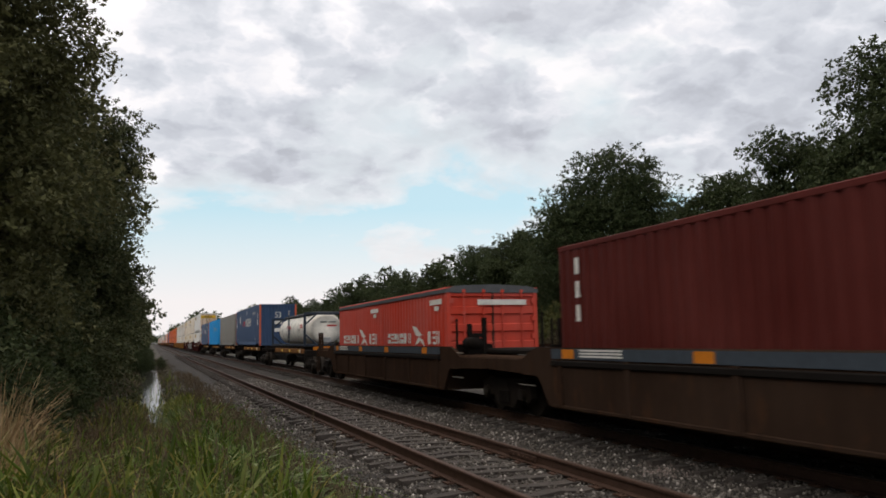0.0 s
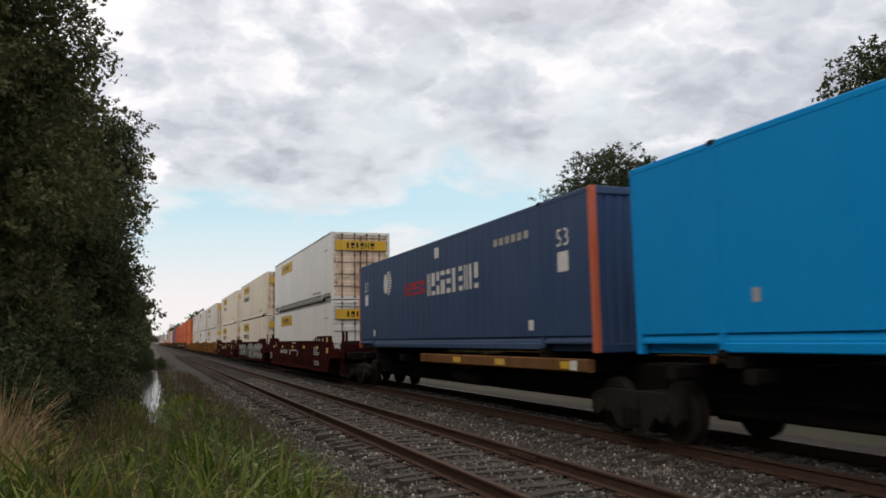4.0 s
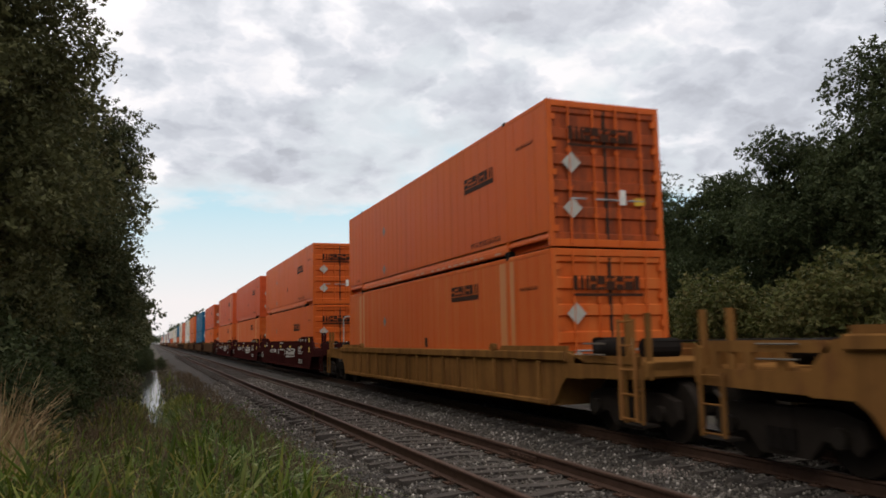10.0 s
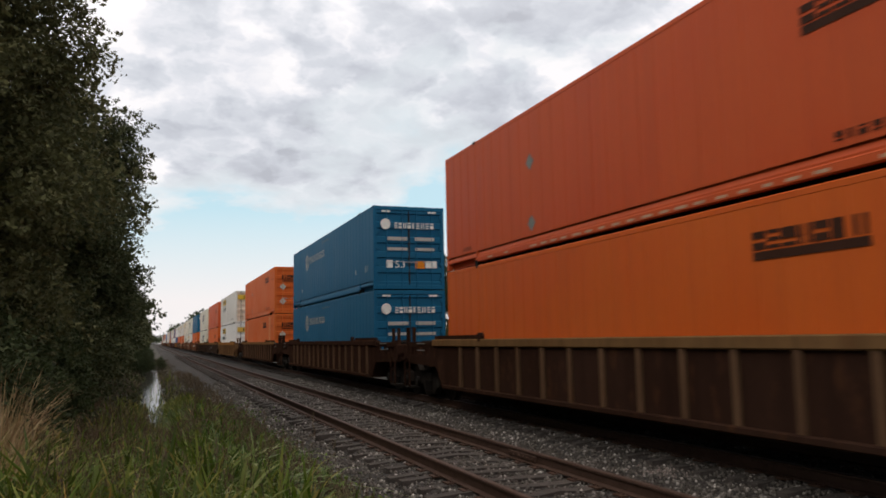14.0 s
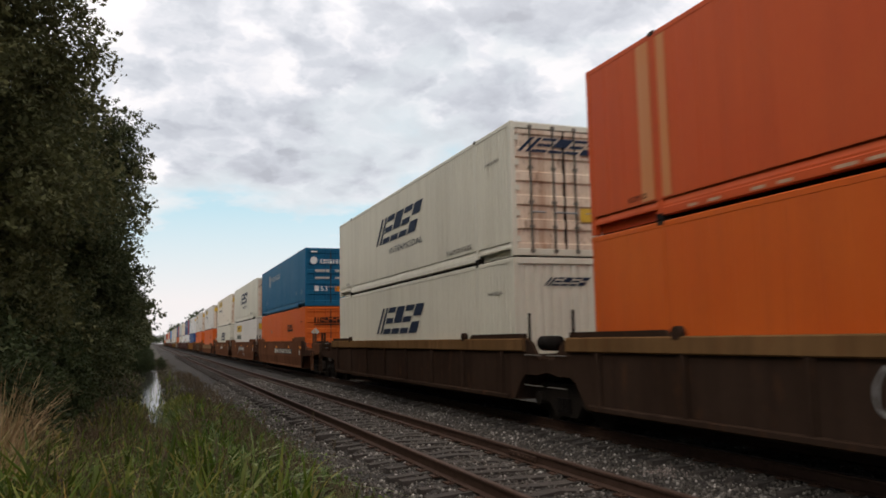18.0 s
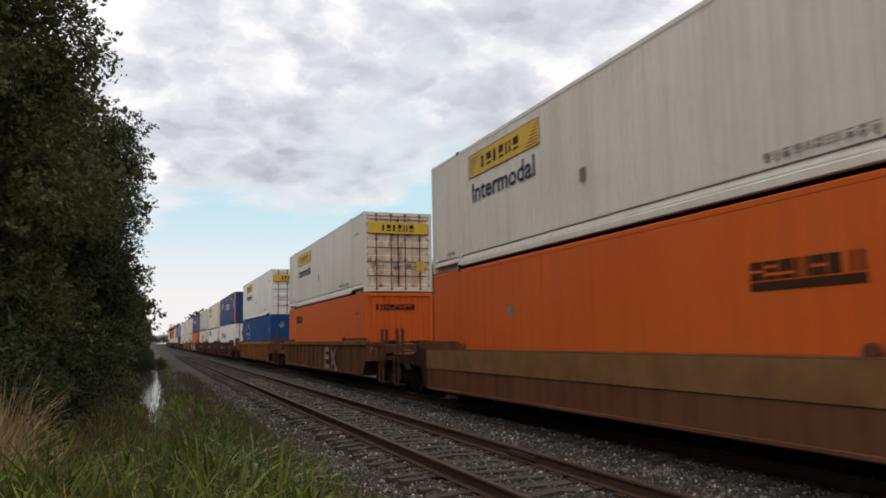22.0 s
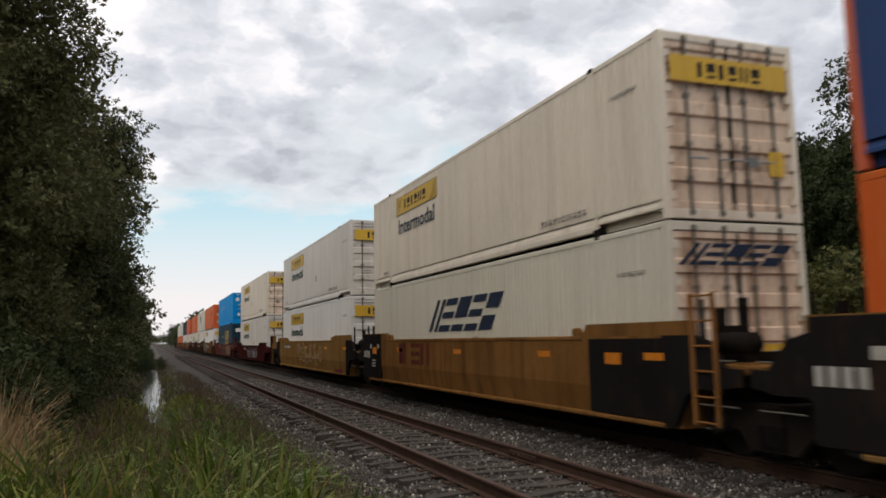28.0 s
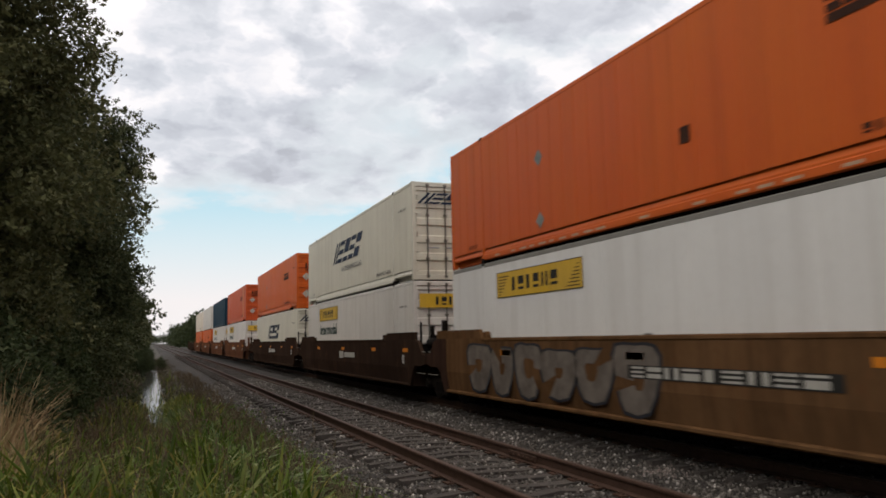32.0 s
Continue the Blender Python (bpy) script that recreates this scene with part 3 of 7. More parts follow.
def band_end_orange(ob, h, plates=True):
    def two(s):
        p = on_end(-0.85, 0.72, h - 0.92, h - 0.52, EY - 0.012)
        square(s, p, 0, 0, 1, 0.14)
        blocks(s, 8, lambda u, w: p(u, 0.3 + 0.7 * w), 0, 0.12)
    mark(ob, "block_marking", DECAL_B, two)
    if plates:
        for z in (0.75, 1.65):
            mark(ob, "placard", DECAL_FAINT, lambda s: s.poly([on_end(-1.0, -0.58, z - 0.21, z + 0.21, EY)(u, w) for u, w in ((0.5, 0), (1, 0.5), (0.5, 1), (0, 0.5))]), "grey diamond placard")
        mark(ob, "sticker", DECAL_W, lambda s: square(s, on_end(0.25, 0.42, 0.85, 1.15, EY)))
        mark(ob, "sticker", DECAL_Y, lambda s: square(s, on_end(0.62, 0.86, 0.85, 1.0, EY)))


def band_hex(ob, h, dy=0.0, dz=0.0):
    def hexa(s):
        p = on_side(12.55 + dy, 11.72 + dy, h - 1.25 + dz, h - 0.42 + dz, SX)
        q = [(0.5 + 0.5 * math.sin(k * math.pi / 3), 0.5 + 0.5 * math.cos(k * math.pi / 3)) for k in range(6)]
        for (a, b), (c, d) in zip(q, q[1:] + q[:1]):
            s.poly([p(a, b), p(0.5 + 0.72 * (a - 0.5), 0.5 + 0.72 * (b - 0.5)), p(0.5 + 0.72 * (c - 0.5), 0.5 + 0.72 * (d - 0.5)), p(c, d)])
        for a in (0.28, 0.46, 0.64):
            square(s, p, a, 0.24, a + 0.1, 0.76)
    mark(ob, "round_marking", STENCIL, hexa, "pale six-sided mark")
    mark(ob, "block_marking", STENCIL, lambda s: blocks(s, 11, on_side(11.46 + dy, 8.0 + dy, h - 0.92 + dz, h - 0.63 + dz, SX), 0, 0.42), "pale block lettering")
    mark(ob, "small_marking", DECAL_TEXT, lambda s: blocks(s, 18, on_side(8.6 + dy, 7.05 + dy, h - 0.29, h - 0.22, SX), 0, 0.4))
    mark(ob, "small_marking", DECAL_FAINT, lambda s: [square(s, on_side(y, y - 0.12, 0.68, 0.86, SX)) for y in (13.5, 2.52)])
    mark(ob, "length_number", DECAL_FAINT, lambda s: word(s, "53", on_side(1.15, 0.78, 0.66, 0.88, SX)))


def band_end_hex(ob, h):
    def hexa(s):
        p = on_end(-1.05, -0.68, h - 0.83, h - 0.44, EY - 0.012)
        s.poly([p(0.5 + 0.5 * math.sin(k * math.pi / 4), 0.5 + 0.5 * math.cos(k * math.pi / 4)) for k in range(8)][::-1])
    mark(ob, "round_marking", DECAL_W, hexa)
    mark(ob, "block_marking", DECAL_W, lambda s: blocks(s, 9, on_end(-0.55, 0.95, h - 0.78, h - 0.58, EY - 0.012), 0, 0.28))
    mark(ob, "small_marking", DECAL_FAINT, lambda s: [square(s, on_end(a, a + 0.72, h - 1.2, h - 1.08, EY)) for a in (-0.8, 0.2)])
    mark(ob, "small_marking", DECAL_FAINT, lambda s: [square(s, on_end(a, a + 0.72, h - 1.55, h - 1.45, EY)) for a in (-0.8, 0.2)])
    mark(ob, "sticker", DECAL_O, lambda s: square(s, on_end(0.2, 0.55, 0.72, 0.98, EY)))
    mark(ob, "sticker", DECAL_W, lambda s: square(s, on_end(0.58, 1.0, 0.74, 0.98, EY)))
    mark(ob, "length_number", DECAL_W, lambda s: word(s, "53", on_end(-0.52, -0.18, 0.74, 0.98, EY)))
    mark(ob, "sticker", DECAL_W, lambda s: square(s, on_end(-0.85, -0.62, 0.74, 1.0, EY)))
    mark(ob, "small_marking", DECAL_W, lambda s: [square(s, on_end(a, a + 0.3, h - 0.22, h - 0.15, EY)) for a in (-1.0, 0.7)])


def band_stack(ob, h):
    def globe(s):
        for k in range(9):
            a, b = k / 9, (k + 0.62) / 9
            m = (a + b) / 2 * 2 - 1
            r = 0.5 * math.sqrt(max(0, 1 - m * m))
            s.poly([on_side(12.75, 11.95, h - 1.2, h - 0.42, SX)(u, w) for u, w in ((0.5 - 0.3 * r, a), (0.5 + r, a), (0.5 + r, b), (0.5 - 0.3 * r, b))])
        p = on_side(12.85, 12.35, h - 1.15, h - 0.5, SX - 0.003)
        s.poly([p(0.5 + 0.45 * math.sin(k * math.pi / 6), 0.5 + 0.5 * math.cos(k * math.pi / 6)) for k in range(12)][::-1])
    mark(ob, "round_marking", DECAL_W, globe, "white striped round mark")
    mark(ob, "block_marking", DECAL_R, lambda s: blocks(s, 5, on_side(10.55, 8.7, h - 1.35, h - 0.98, SX), 0, 0.3), "red block lettering")
    mark(ob, "block_marking", DECAL_W, lambda s: blocks(s, 10, on_side(8.55, 4.9, h - 1.45, h - 0.85, SX), 0, 0.3), "white block lettering")
    mark(ob, "sticker", DECAL_W, lambda s: square(s, on_side(7.95, 7.6, h - 0.48, h - 0.2, SX)))
    mark(ob, "number_marking", DECAL_FAINT, lambda s: [square(s, on_side(4.1 - 0.3 * k, 3.9 - 0.3 * k, h - 0.62, h - 0.46, SX)) for k in range(6)])
    for y in (15.0, 1.05):
        mark(ob, "length_number", DECAL_W, lambda s: word(s, "53", on_side(y + 0.2, y - 0.25, h - 0.95, h - 0.62, SX)))
        mark(ob, "small_marking", DECAL_W, lambda s: square(s, on_side(y + 0.18, y - 0.22, h - 1.42, h - 1.05, SX)))
    for y in (14.1, 2.5):
        mark(ob, "small_marking", DECAL_W, lambda s: square(s, on_side(y, y - 0.22, 0.42, 0.62, SX)))


def band_end_stack(ob, h):
    mark(ob, "length_number", DECAL_W, lambda s: word(s, "53", on_end(-0.22, 0.2, h - 0.95, h - 0.55, EY + 0.03)))
    mark(ob, "sticker", DECAL_W, lambda s: square(s, on_end(-0.25, 0.28, h - 1.4, h - 1.05, EY + 0.03)))
    mark(ob, "sticker", DECAL_W, lambda s: square(s, on_end(-0.25, 0.28, 0.95, 1.2, EY + 0.03)))
    mark(ob, "number_marking", DECAL_FAINT, lambda s: [square(s, on_end(0.72, 0.8, h - 0.6 - 0.2 * k, h - 0.46 - 0.2 * k, EY + 0.03)) for k in range(7)])

# ---- railcars ----


def truck(parent, y):
    """A two-axle truck centred at y under its car."""
    base = part("truck_bolster", Shape().cbox(-1.12, 1.12, y - 0.2, y + 0.2, 0.42, 0.74, 0.05), IRON, parent)
    for sx in (-1, 1):
        x = sx * 1.02
        o = [(-1.22, 0.40), (-1.10, 0.28), (-0.95, 0.36), (-0.62, 0.40), (-0.40, 0.16), (0.40, 0.16), (0.62, 0.40), (0.95, 0.36), (1.10, 0.28), (1.22, 0.40), (1.18, 0.66), (0.85, 0.76), (-0.85, 0.76), (-1.18, 0.66)]
        fr = Shape()
        fr.prism_x([(y + a, b) for a, b in (o if sx < 0 else o)], x - 0.07, x + 0.07)
        part("side_frame", fr, IRON, base)
        spring = Shape()
        for k in (-0.17, 0, 0.17):
            spring.tube((x - 0.09, y + k, 0.24), (x - 0.09, y + k, 0.5), 0.065, n=8)
        part("spring_set", spring, BLACKISH, base)
        for dy in (-0.89, 0.89):
            part("bearing_cap", Shape().tube((x - 0.16, y + dy, 0.46), (x + 0.1, y + dy, 0.46), 0.12, n=12), STEEL, base)
    for dy in (-0.89, 0.89):
        s = Shape()
        for sx in (-1, 1):
            pr = [(-0.07, 0.30), (-0.065, 0.46), (0.055, 0.465), (0.06, 0.49), (0.085, 0.49), (0.09, 0.40), (0.05, 0.20)]
            s.lathe_x([(-sx * a, r) for a, r in pr] if sx > 0 else pr, sx * 0.755, y + dy, 0.465, 24)
        s.tube((-0.75, y + dy, 0.465), (0.75, y + dy, 0.465), 0.08, n=10)
        part("wheel_set", s, IRON, base)
    return base


def coupler(parent, y, way):
    """way: -1 at the near end, 1 at the far end."""
    s = Shape().cbox(-0.09, 0.09, min(y, y + way * 0.9), max(y, y + way * 0.9), 0.74, 0.96, 0.03)
    s.box(-0.2, 0.2, y + way * 0.9 - 0.16, y + way * 0.9 + 0.16, 0.70, 1.0)
    part("coupler", s, IRON, parent)
    hose = Shape()
    pts = [(-0.35, y + way * 0.1, 0.8), (-0.36, y + way * 0.5, 0.48), (-0.3, y + way * 0.85, 0.55)]
    for a, b in zip(pts, pts[1:]):
        hose.tube(a, b, 0.025, n=6)
    part("brake_hose", hose, RUBBER, parent)


def ladder(parent, x, y0, y1, z0, z1, mat):
    s = Shape()
    for y in (y0, y1):
        s.box(x - 0.02, x + 0.02, y - 0.025, y + 0.025, z0, z1)
    n = max(2, int((z1 - z0) / 0.34))
    for k in range(n + 1):
        z = z0 + 0.04 + (z1 - z0 - 0.08) * k / n
        s.tube((x, y0, z), (x, y1, z), 0.014, n=6)
    part("ladder", s, mat, parent)


SILL_X = -1.50


def well_car(s0, mat, label, group, near="mid", far="mid", kind="smooth", top=1.64, bottom=0.33, L=BOX53, chord=None, name="well_car", ext=None, trucks=(None, None), plain_ends=False, end_mat=None, rib_mat=None, slots=False, patches=False):
    """One well between two trucks; near and far say whether that end is a shared joint or a coupler end."""
    ob = thing(name, label, "railcar", group)
    rolls(ob, s0)
    n_ext = 1.55 if near == "mid" else 3.15
    f_ext = 1.55 if far == "mid" else 3.15
    if ext:
        n_ext, f_ext = ext
    lo = 0.92
    rise = 0.01 if plain_ends else 0.20 if kind != "ribbed" else 0.10
    under = [(-n_ext, lo + 0.1), (-n_ext + 0.12, lo), (-0.95, lo), (-0.62, lo - 0.1), (-0.2, bottom + 0.04), (0.0, bottom), (L, bottom), (L + 0.2, bottom + 0.04), (L + 0.62, lo - 0.1), (L + 0.95, lo), (L + f_ext - 0.12, lo), (L + f_ext, lo + 0.1)]
    over = [(L + f_ext, top - 0.14), (L + 1.0, top + rise - 0.03), (L + 0.6, top + rise), (L - 2.05, top + rise), (L - 2.25, top), (2.25, top), (2.05, top + rise), (-0.6, top + rise), (-1.0, top + rise - 0.03), (-n_ext, top - 0.14)]
    line = under + over
    for sx in (-1, 1):
        x0, x1 = sorted((sx * 1.5, sx * (1.5 - 0.09)))
        if kind == "ribbed":
            x0, x1 = sorted((sx * 1.43, sx * 1.36))
        s = Shape()
        # the web in three convex-safe pieces
        if kind == "smooth" and sx < 0 and top > 1.5:
            # the lower part of the side leans inwards below a crease
            s.prism_y([(x1, top), (x1, bottom), (x0 + 0.075, bottom), (x0, 0.84), (x0, top)], 0.0, L)
        else:
            s.prism_x([(0.0, bottom), (L, bottom), (L, top), (0.0, top)][::-1], x0, x1)
        ends = []
        for way, y0, ext_, coupled in ((-1, 0.0, n_ext, near != "mid"), (1, L, f_ext, far != "mid")):
            e = Shape()
            def web(pts):
                q = [(y0 + way * a, b) for a, b in pts]
                e.prism_x(q[::-1] if way > 0 else q, x0, x1)
            web([(0.0, bottom), (0.2, bottom + 0.04), (0.48, lo - 0.12), (0.66, lo), (0.66, top), (0.0, top)])
            web([(0.66, lo), (1.25, lo), (1.25, 1.22), (0.95, top - 0.08), (0.66, top)])
            web([(1.25, lo + 0.02), (ext_, lo + 0.06), (ext_, 1.2), (1.25, 1.2)])
            if coupled and kind == "ribbed":
                web([(0.95, top - 0.2), (ext_ - 0.25, top - 0.2), (ext_ - 0.25, top - 0.06), (0.95, top - 0.06)])
                for a in (1.6, 2.15, ext_ - 0.4):
                    web([(a, 1.2), (a + 0.13, 1.2), (a + 0.13, top - 0.2), (a, top - 0.2)])
            ends.append(e)
        e1, e2 = ends
        part("side_sill", s, mat, ob)
        part("end_section", e1, end_mat or mat, ob)
        part("end_section", e2, end_mat or mat, ob)
        for a, b in ((-0.66, 2.2), (L - 2.2, L + 0.66)):
            part("raised_end", Shape().prism_x([(a, top), (b, top), (b - 0.14 if b < L / 2 else b, top + rise), (a if b < L / 2 else a + 0.14, top + rise)][::-1], x0, x1), mat, ob)
        if kind == "ribbed":
            cx0, cx1 = sorted((sx * 1.50, sx * 1.28))
            part("top_chord", Shape().cbox(cx0, cx1, -0.7, L + 0.7, top - (0.25 if chord and not rib_mat else 0.17), top + 0.005, 0.02), chord or mat, ob)
            part("bottom_chord", Shape().cbox(cx0, cx1, 0.0, L, bottom - 0.005, bottom + 0.10, 0.02), mat, ob)
            k = 0
            y = 0.35
            if slots and sx < 0:
                for q in range(int((L - 0.6) / 1.035)):
                    y0 = y + 1.035 * q
                    # strip lies proud of the web; its black paints the shade of a recessed slot
                    slot = part("side_slot", Shape().box(-1.437, -1.43, y0 + 0.07, y0 + 0.965, top - 0.30, top - 0.19), BLACKISH, ob)
                    part("slot_bar", Shape().cbox(-1.452, -1.437, y0 + 0.09, y0 + 0.945, top - 0.26, top - 0.235, 0.006), mat, slot)
            if patches and sx < 0:
                bay = random.Random(5)
                for q in range(int((L - 0.6) / 1.035)):
                    if bay.random() < 0.5:
                        y0 = y + 1.035 * q + 0.1
                        zt = bottom + 0.25 + bay.uniform(0.3, 0.75)
                        part("side_patch", Shape().box(-1.436, -1.43, y0, y0 + bay.uniform(0.5, 0.83), bottom + 0.2 + bay.uniform(0, 0.2), zt), TAN_CAR, ob, "faded tan panel patch")
            while y < L - 0.2 and sx < 0:
                part("rib", Shape().cbox(-1.495, -1.42, y - 0.055, y + 0.055, bottom + 0.1, top - 0.17, 0.015), rib_mat or mat, ob)
                y += 2.2 if chord and not rib_mat else 1.035
                k += 1
        else:
            cx0, cx1 = sorted((sx * 1.515, sx * 1.36))
            part("top_chord", Shape().cbox(cx0, cx1, 2.2, L - 2.2, top - 0.07, top + 0.012, 0.02), chord or mat, ob)
            part("bottom_chord", Shape().cbox(cx0, cx1, 0.0, L, bottom - 0.006, bottom + 0.075, 0.02), mat, ob)
    if not plain_ends:
        for y in (2.42, L - 2.42):
            part("lug", Shape().tube((-1.51, y, top + 0.05), (-1.40, y, top + 0.05), 0.10, n=14), mat, ob)
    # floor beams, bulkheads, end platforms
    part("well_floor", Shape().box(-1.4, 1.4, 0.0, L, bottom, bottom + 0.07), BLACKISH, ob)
    for y, way, ext in ((0.0, -1, n_ext), (L, 1, f_ext)):
        part("bulkhead", Shape().box(-1.4, 1.4, min(y + way * 0.10, y + way * 0.2), max(y + way * 0.10, y + way * 0.2), bottom, 1.30), mat, ob)
        part("end_platform", Shape().cbox(-1.36, 1.36, min(y + way * 0.2, y + way * ext), max(y + way * 0.2, y + way * ext), 1.12, 1.24, 0.03), mat, ob)
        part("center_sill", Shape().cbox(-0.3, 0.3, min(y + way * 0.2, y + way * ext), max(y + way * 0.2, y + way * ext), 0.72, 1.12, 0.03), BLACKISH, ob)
        if way * 1 < 0 and near != "mid" or way > 0 and far != "mid":
            yb = y + way * ext
            part("end_beam", Shape().cbox(-1.48, 1.48, min(yb, yb - way * 0.12), max(yb, yb - way * 0.12), 1.0, top - 0.12, 0.03), mat, ob)
            a, b = sorted((yb - way * 0.12, yb - way * 0.55))
            ladder(ob, -1.50, a, b, 0.32, 1.15, mat)
            for dy in (0.08, 0.62):
                part("end_post", Shape().cbox(-1.42, -1.33, yb - way * dy - 0.045, yb - way * dy + 0.045, 1.2, 1.98, 0.015), mat, ob)
            part("handrail", Shape().tube((-1.3, yb - way * 0.05, 1.55), (1.3, yb - way * 0.05, 1.55), 0.016, n=6).tube((0.9, yb - way * 0.05, 1.2), (0.9, yb - way * 0.05, 1.55), 0.016, n=6), BLACKISH, ob)
            part("step", Shape().cbox(-1.52, -1.2, a, b, 0.28, 0.32), IRON, ob)
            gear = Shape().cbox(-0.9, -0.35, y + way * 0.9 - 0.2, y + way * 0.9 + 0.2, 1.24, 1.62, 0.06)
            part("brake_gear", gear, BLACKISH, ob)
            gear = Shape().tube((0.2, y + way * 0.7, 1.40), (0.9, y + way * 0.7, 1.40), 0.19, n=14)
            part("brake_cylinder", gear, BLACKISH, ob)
            grab = Shape()
            for zz in (1.34, 1.52):
                grab.tube((-1.47, y + way * 1.35, zz), (-1.47, y + way * 2.0, zz), 0.014, n=5)
            part("grab_iron", grab, ROD, ob)["kind"] = "stuff"
            valve = Shape().tube((-1.05, y + way * 1.2, 1.42), (-1.05, y + way * 1.75, 1.42), 0.16, n=12)
            part("air_reservoir", valve, BLACKISH, ob, smooth=True)
            coupler(ob, yb, way)
            truck(ob, y + way * (trucks[1] or 2.05))
            part("brake_hose_pipe", Shape().tube((-1.1, yb - way * 0.2, 1.05), (-1.1, y + way * 0.3, 1.05), 0.03, n=6), BLACKISH, ob)
        else:
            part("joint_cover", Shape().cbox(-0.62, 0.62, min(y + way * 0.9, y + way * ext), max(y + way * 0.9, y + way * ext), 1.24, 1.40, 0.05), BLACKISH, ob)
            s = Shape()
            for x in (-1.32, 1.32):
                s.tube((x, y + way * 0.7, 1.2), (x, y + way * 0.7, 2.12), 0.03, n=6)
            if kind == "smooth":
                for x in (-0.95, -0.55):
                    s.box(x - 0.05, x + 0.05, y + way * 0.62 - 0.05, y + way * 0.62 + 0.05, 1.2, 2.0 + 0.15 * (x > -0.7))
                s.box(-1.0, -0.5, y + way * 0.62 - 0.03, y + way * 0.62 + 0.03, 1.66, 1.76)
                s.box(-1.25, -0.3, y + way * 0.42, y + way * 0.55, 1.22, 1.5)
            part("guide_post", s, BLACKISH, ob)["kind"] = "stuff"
            if way < 0:
                part("air_reservoir", Shape().tube((-1.05, y - 1.35, 1.52), (-1.05, y - 0.75, 1.52), 0.15, n=12), BLACKISH, ob, smooth=True)
            grab = Shape()
            for zz in (0.72, 1.3):
                grab.tube((-1.47, y + way * 0.75, zz), (-1.47, y + way * 1.45, zz), 0.012, n=5)
            part("grab_iron", grab, ROD, ob)["kind"] = "stuff"
    if near == "mid":
        truck(ob, trucks[0] or -1.62)
    return ob


def stencils(ob, L, top, mat, chips=True, big=True):
    """Plain stencil bars and yellow reflector chips on a sill."""
    x = SILL_X - 0.006
    def bars(s):
        for y in (0.75, 1.5, 2.05, 2.75):
            square(s, on_side(y + 0.13, y - 0.13, top - 0.02, top + 0.10, x))
        for k, ln in enumerate((1.1, 0.95, 0.7, 1.25, 1.1)):
            square(s, on_side(2.75, 2.75 - ln, top - 0.32 - 0.075 * k, top - 0.28 - 0.075 * k, x))
        for k in range(3):
            square(s, on_side(2.7, 1.6, top - 0.92 - 0.07 * k, top - 0.89 - 0.07 * k, x))
        for k in range(4):
            square(s, on_side(12.32 - 0.21 * k, 12.17 - 0.21 * k, top - 0.64, top - 0.44, x))
        for k in range(6):
            square(s, on_side(11.24 - 0.215 * k, 11.08 - 0.215 * k, top - 0.64, top - 0.44, x))
        square(s, on_side(9.27, 9.02, top - 0.70, top - 0.42, x))
        square(s, on_side(8.75, 7.3, top - 0.49, top - 0.42, x))
        square(s, on_side(8.55, 7.45, top - 0.12, top - 0.06, x))
        for k in range(3):
            square(s, on_side(7.1, 6.78, top - 0.70 + 0.1 * k, top - 0.65 + 0.1 * k, x))
        for k in range(4):
            square(s, on_side(14.15, 13.62 + 0.05 * k, top - 0.27 + 0.06 * k, top - 0.24 + 0.06 * k, x))
    part("stencil_marking", (lambda s: (bars(s), s)[1])(Shape()), mat, ob)["kind"] = "stuff"
    if chips:
        for y in (1.9, 5.12, 8.35, 11.62, 14.8):
            part("reflector", square(Shape(), on_side(y + 0.24, y - 0.24, top - 0.34, top - 0.23, x)), DECAL_Y, ob)
        for z0, z1 in ((top - 0.06, top + 0.14), (top - 0.52, top - 0.30)):
            part("reflector", square(Shape(), on_side(0.02, -0.28, z0, z1, x)), DECAL_Y, ob)
    part("length_number", word(Shape(), "53", on_side(L + 0.28, L - 0.46, 0.66, 1.0, x), 0.01), mat, ob)
    if big:
        part("block_marking", (lambda s: (blocks(s, 4, on_side(6.42, 3.5, 0.94, 1.27, x), 0.5, 0.1), s.poly([(x, 6.55, 0.78), (x, 3.7, 0.86), (x, 3.75, 0.89), (x, 6.5, 0.89)]), s)[2])(Shape()), mat, ob, "white slanted block emblem")["kind"] = "stuff"


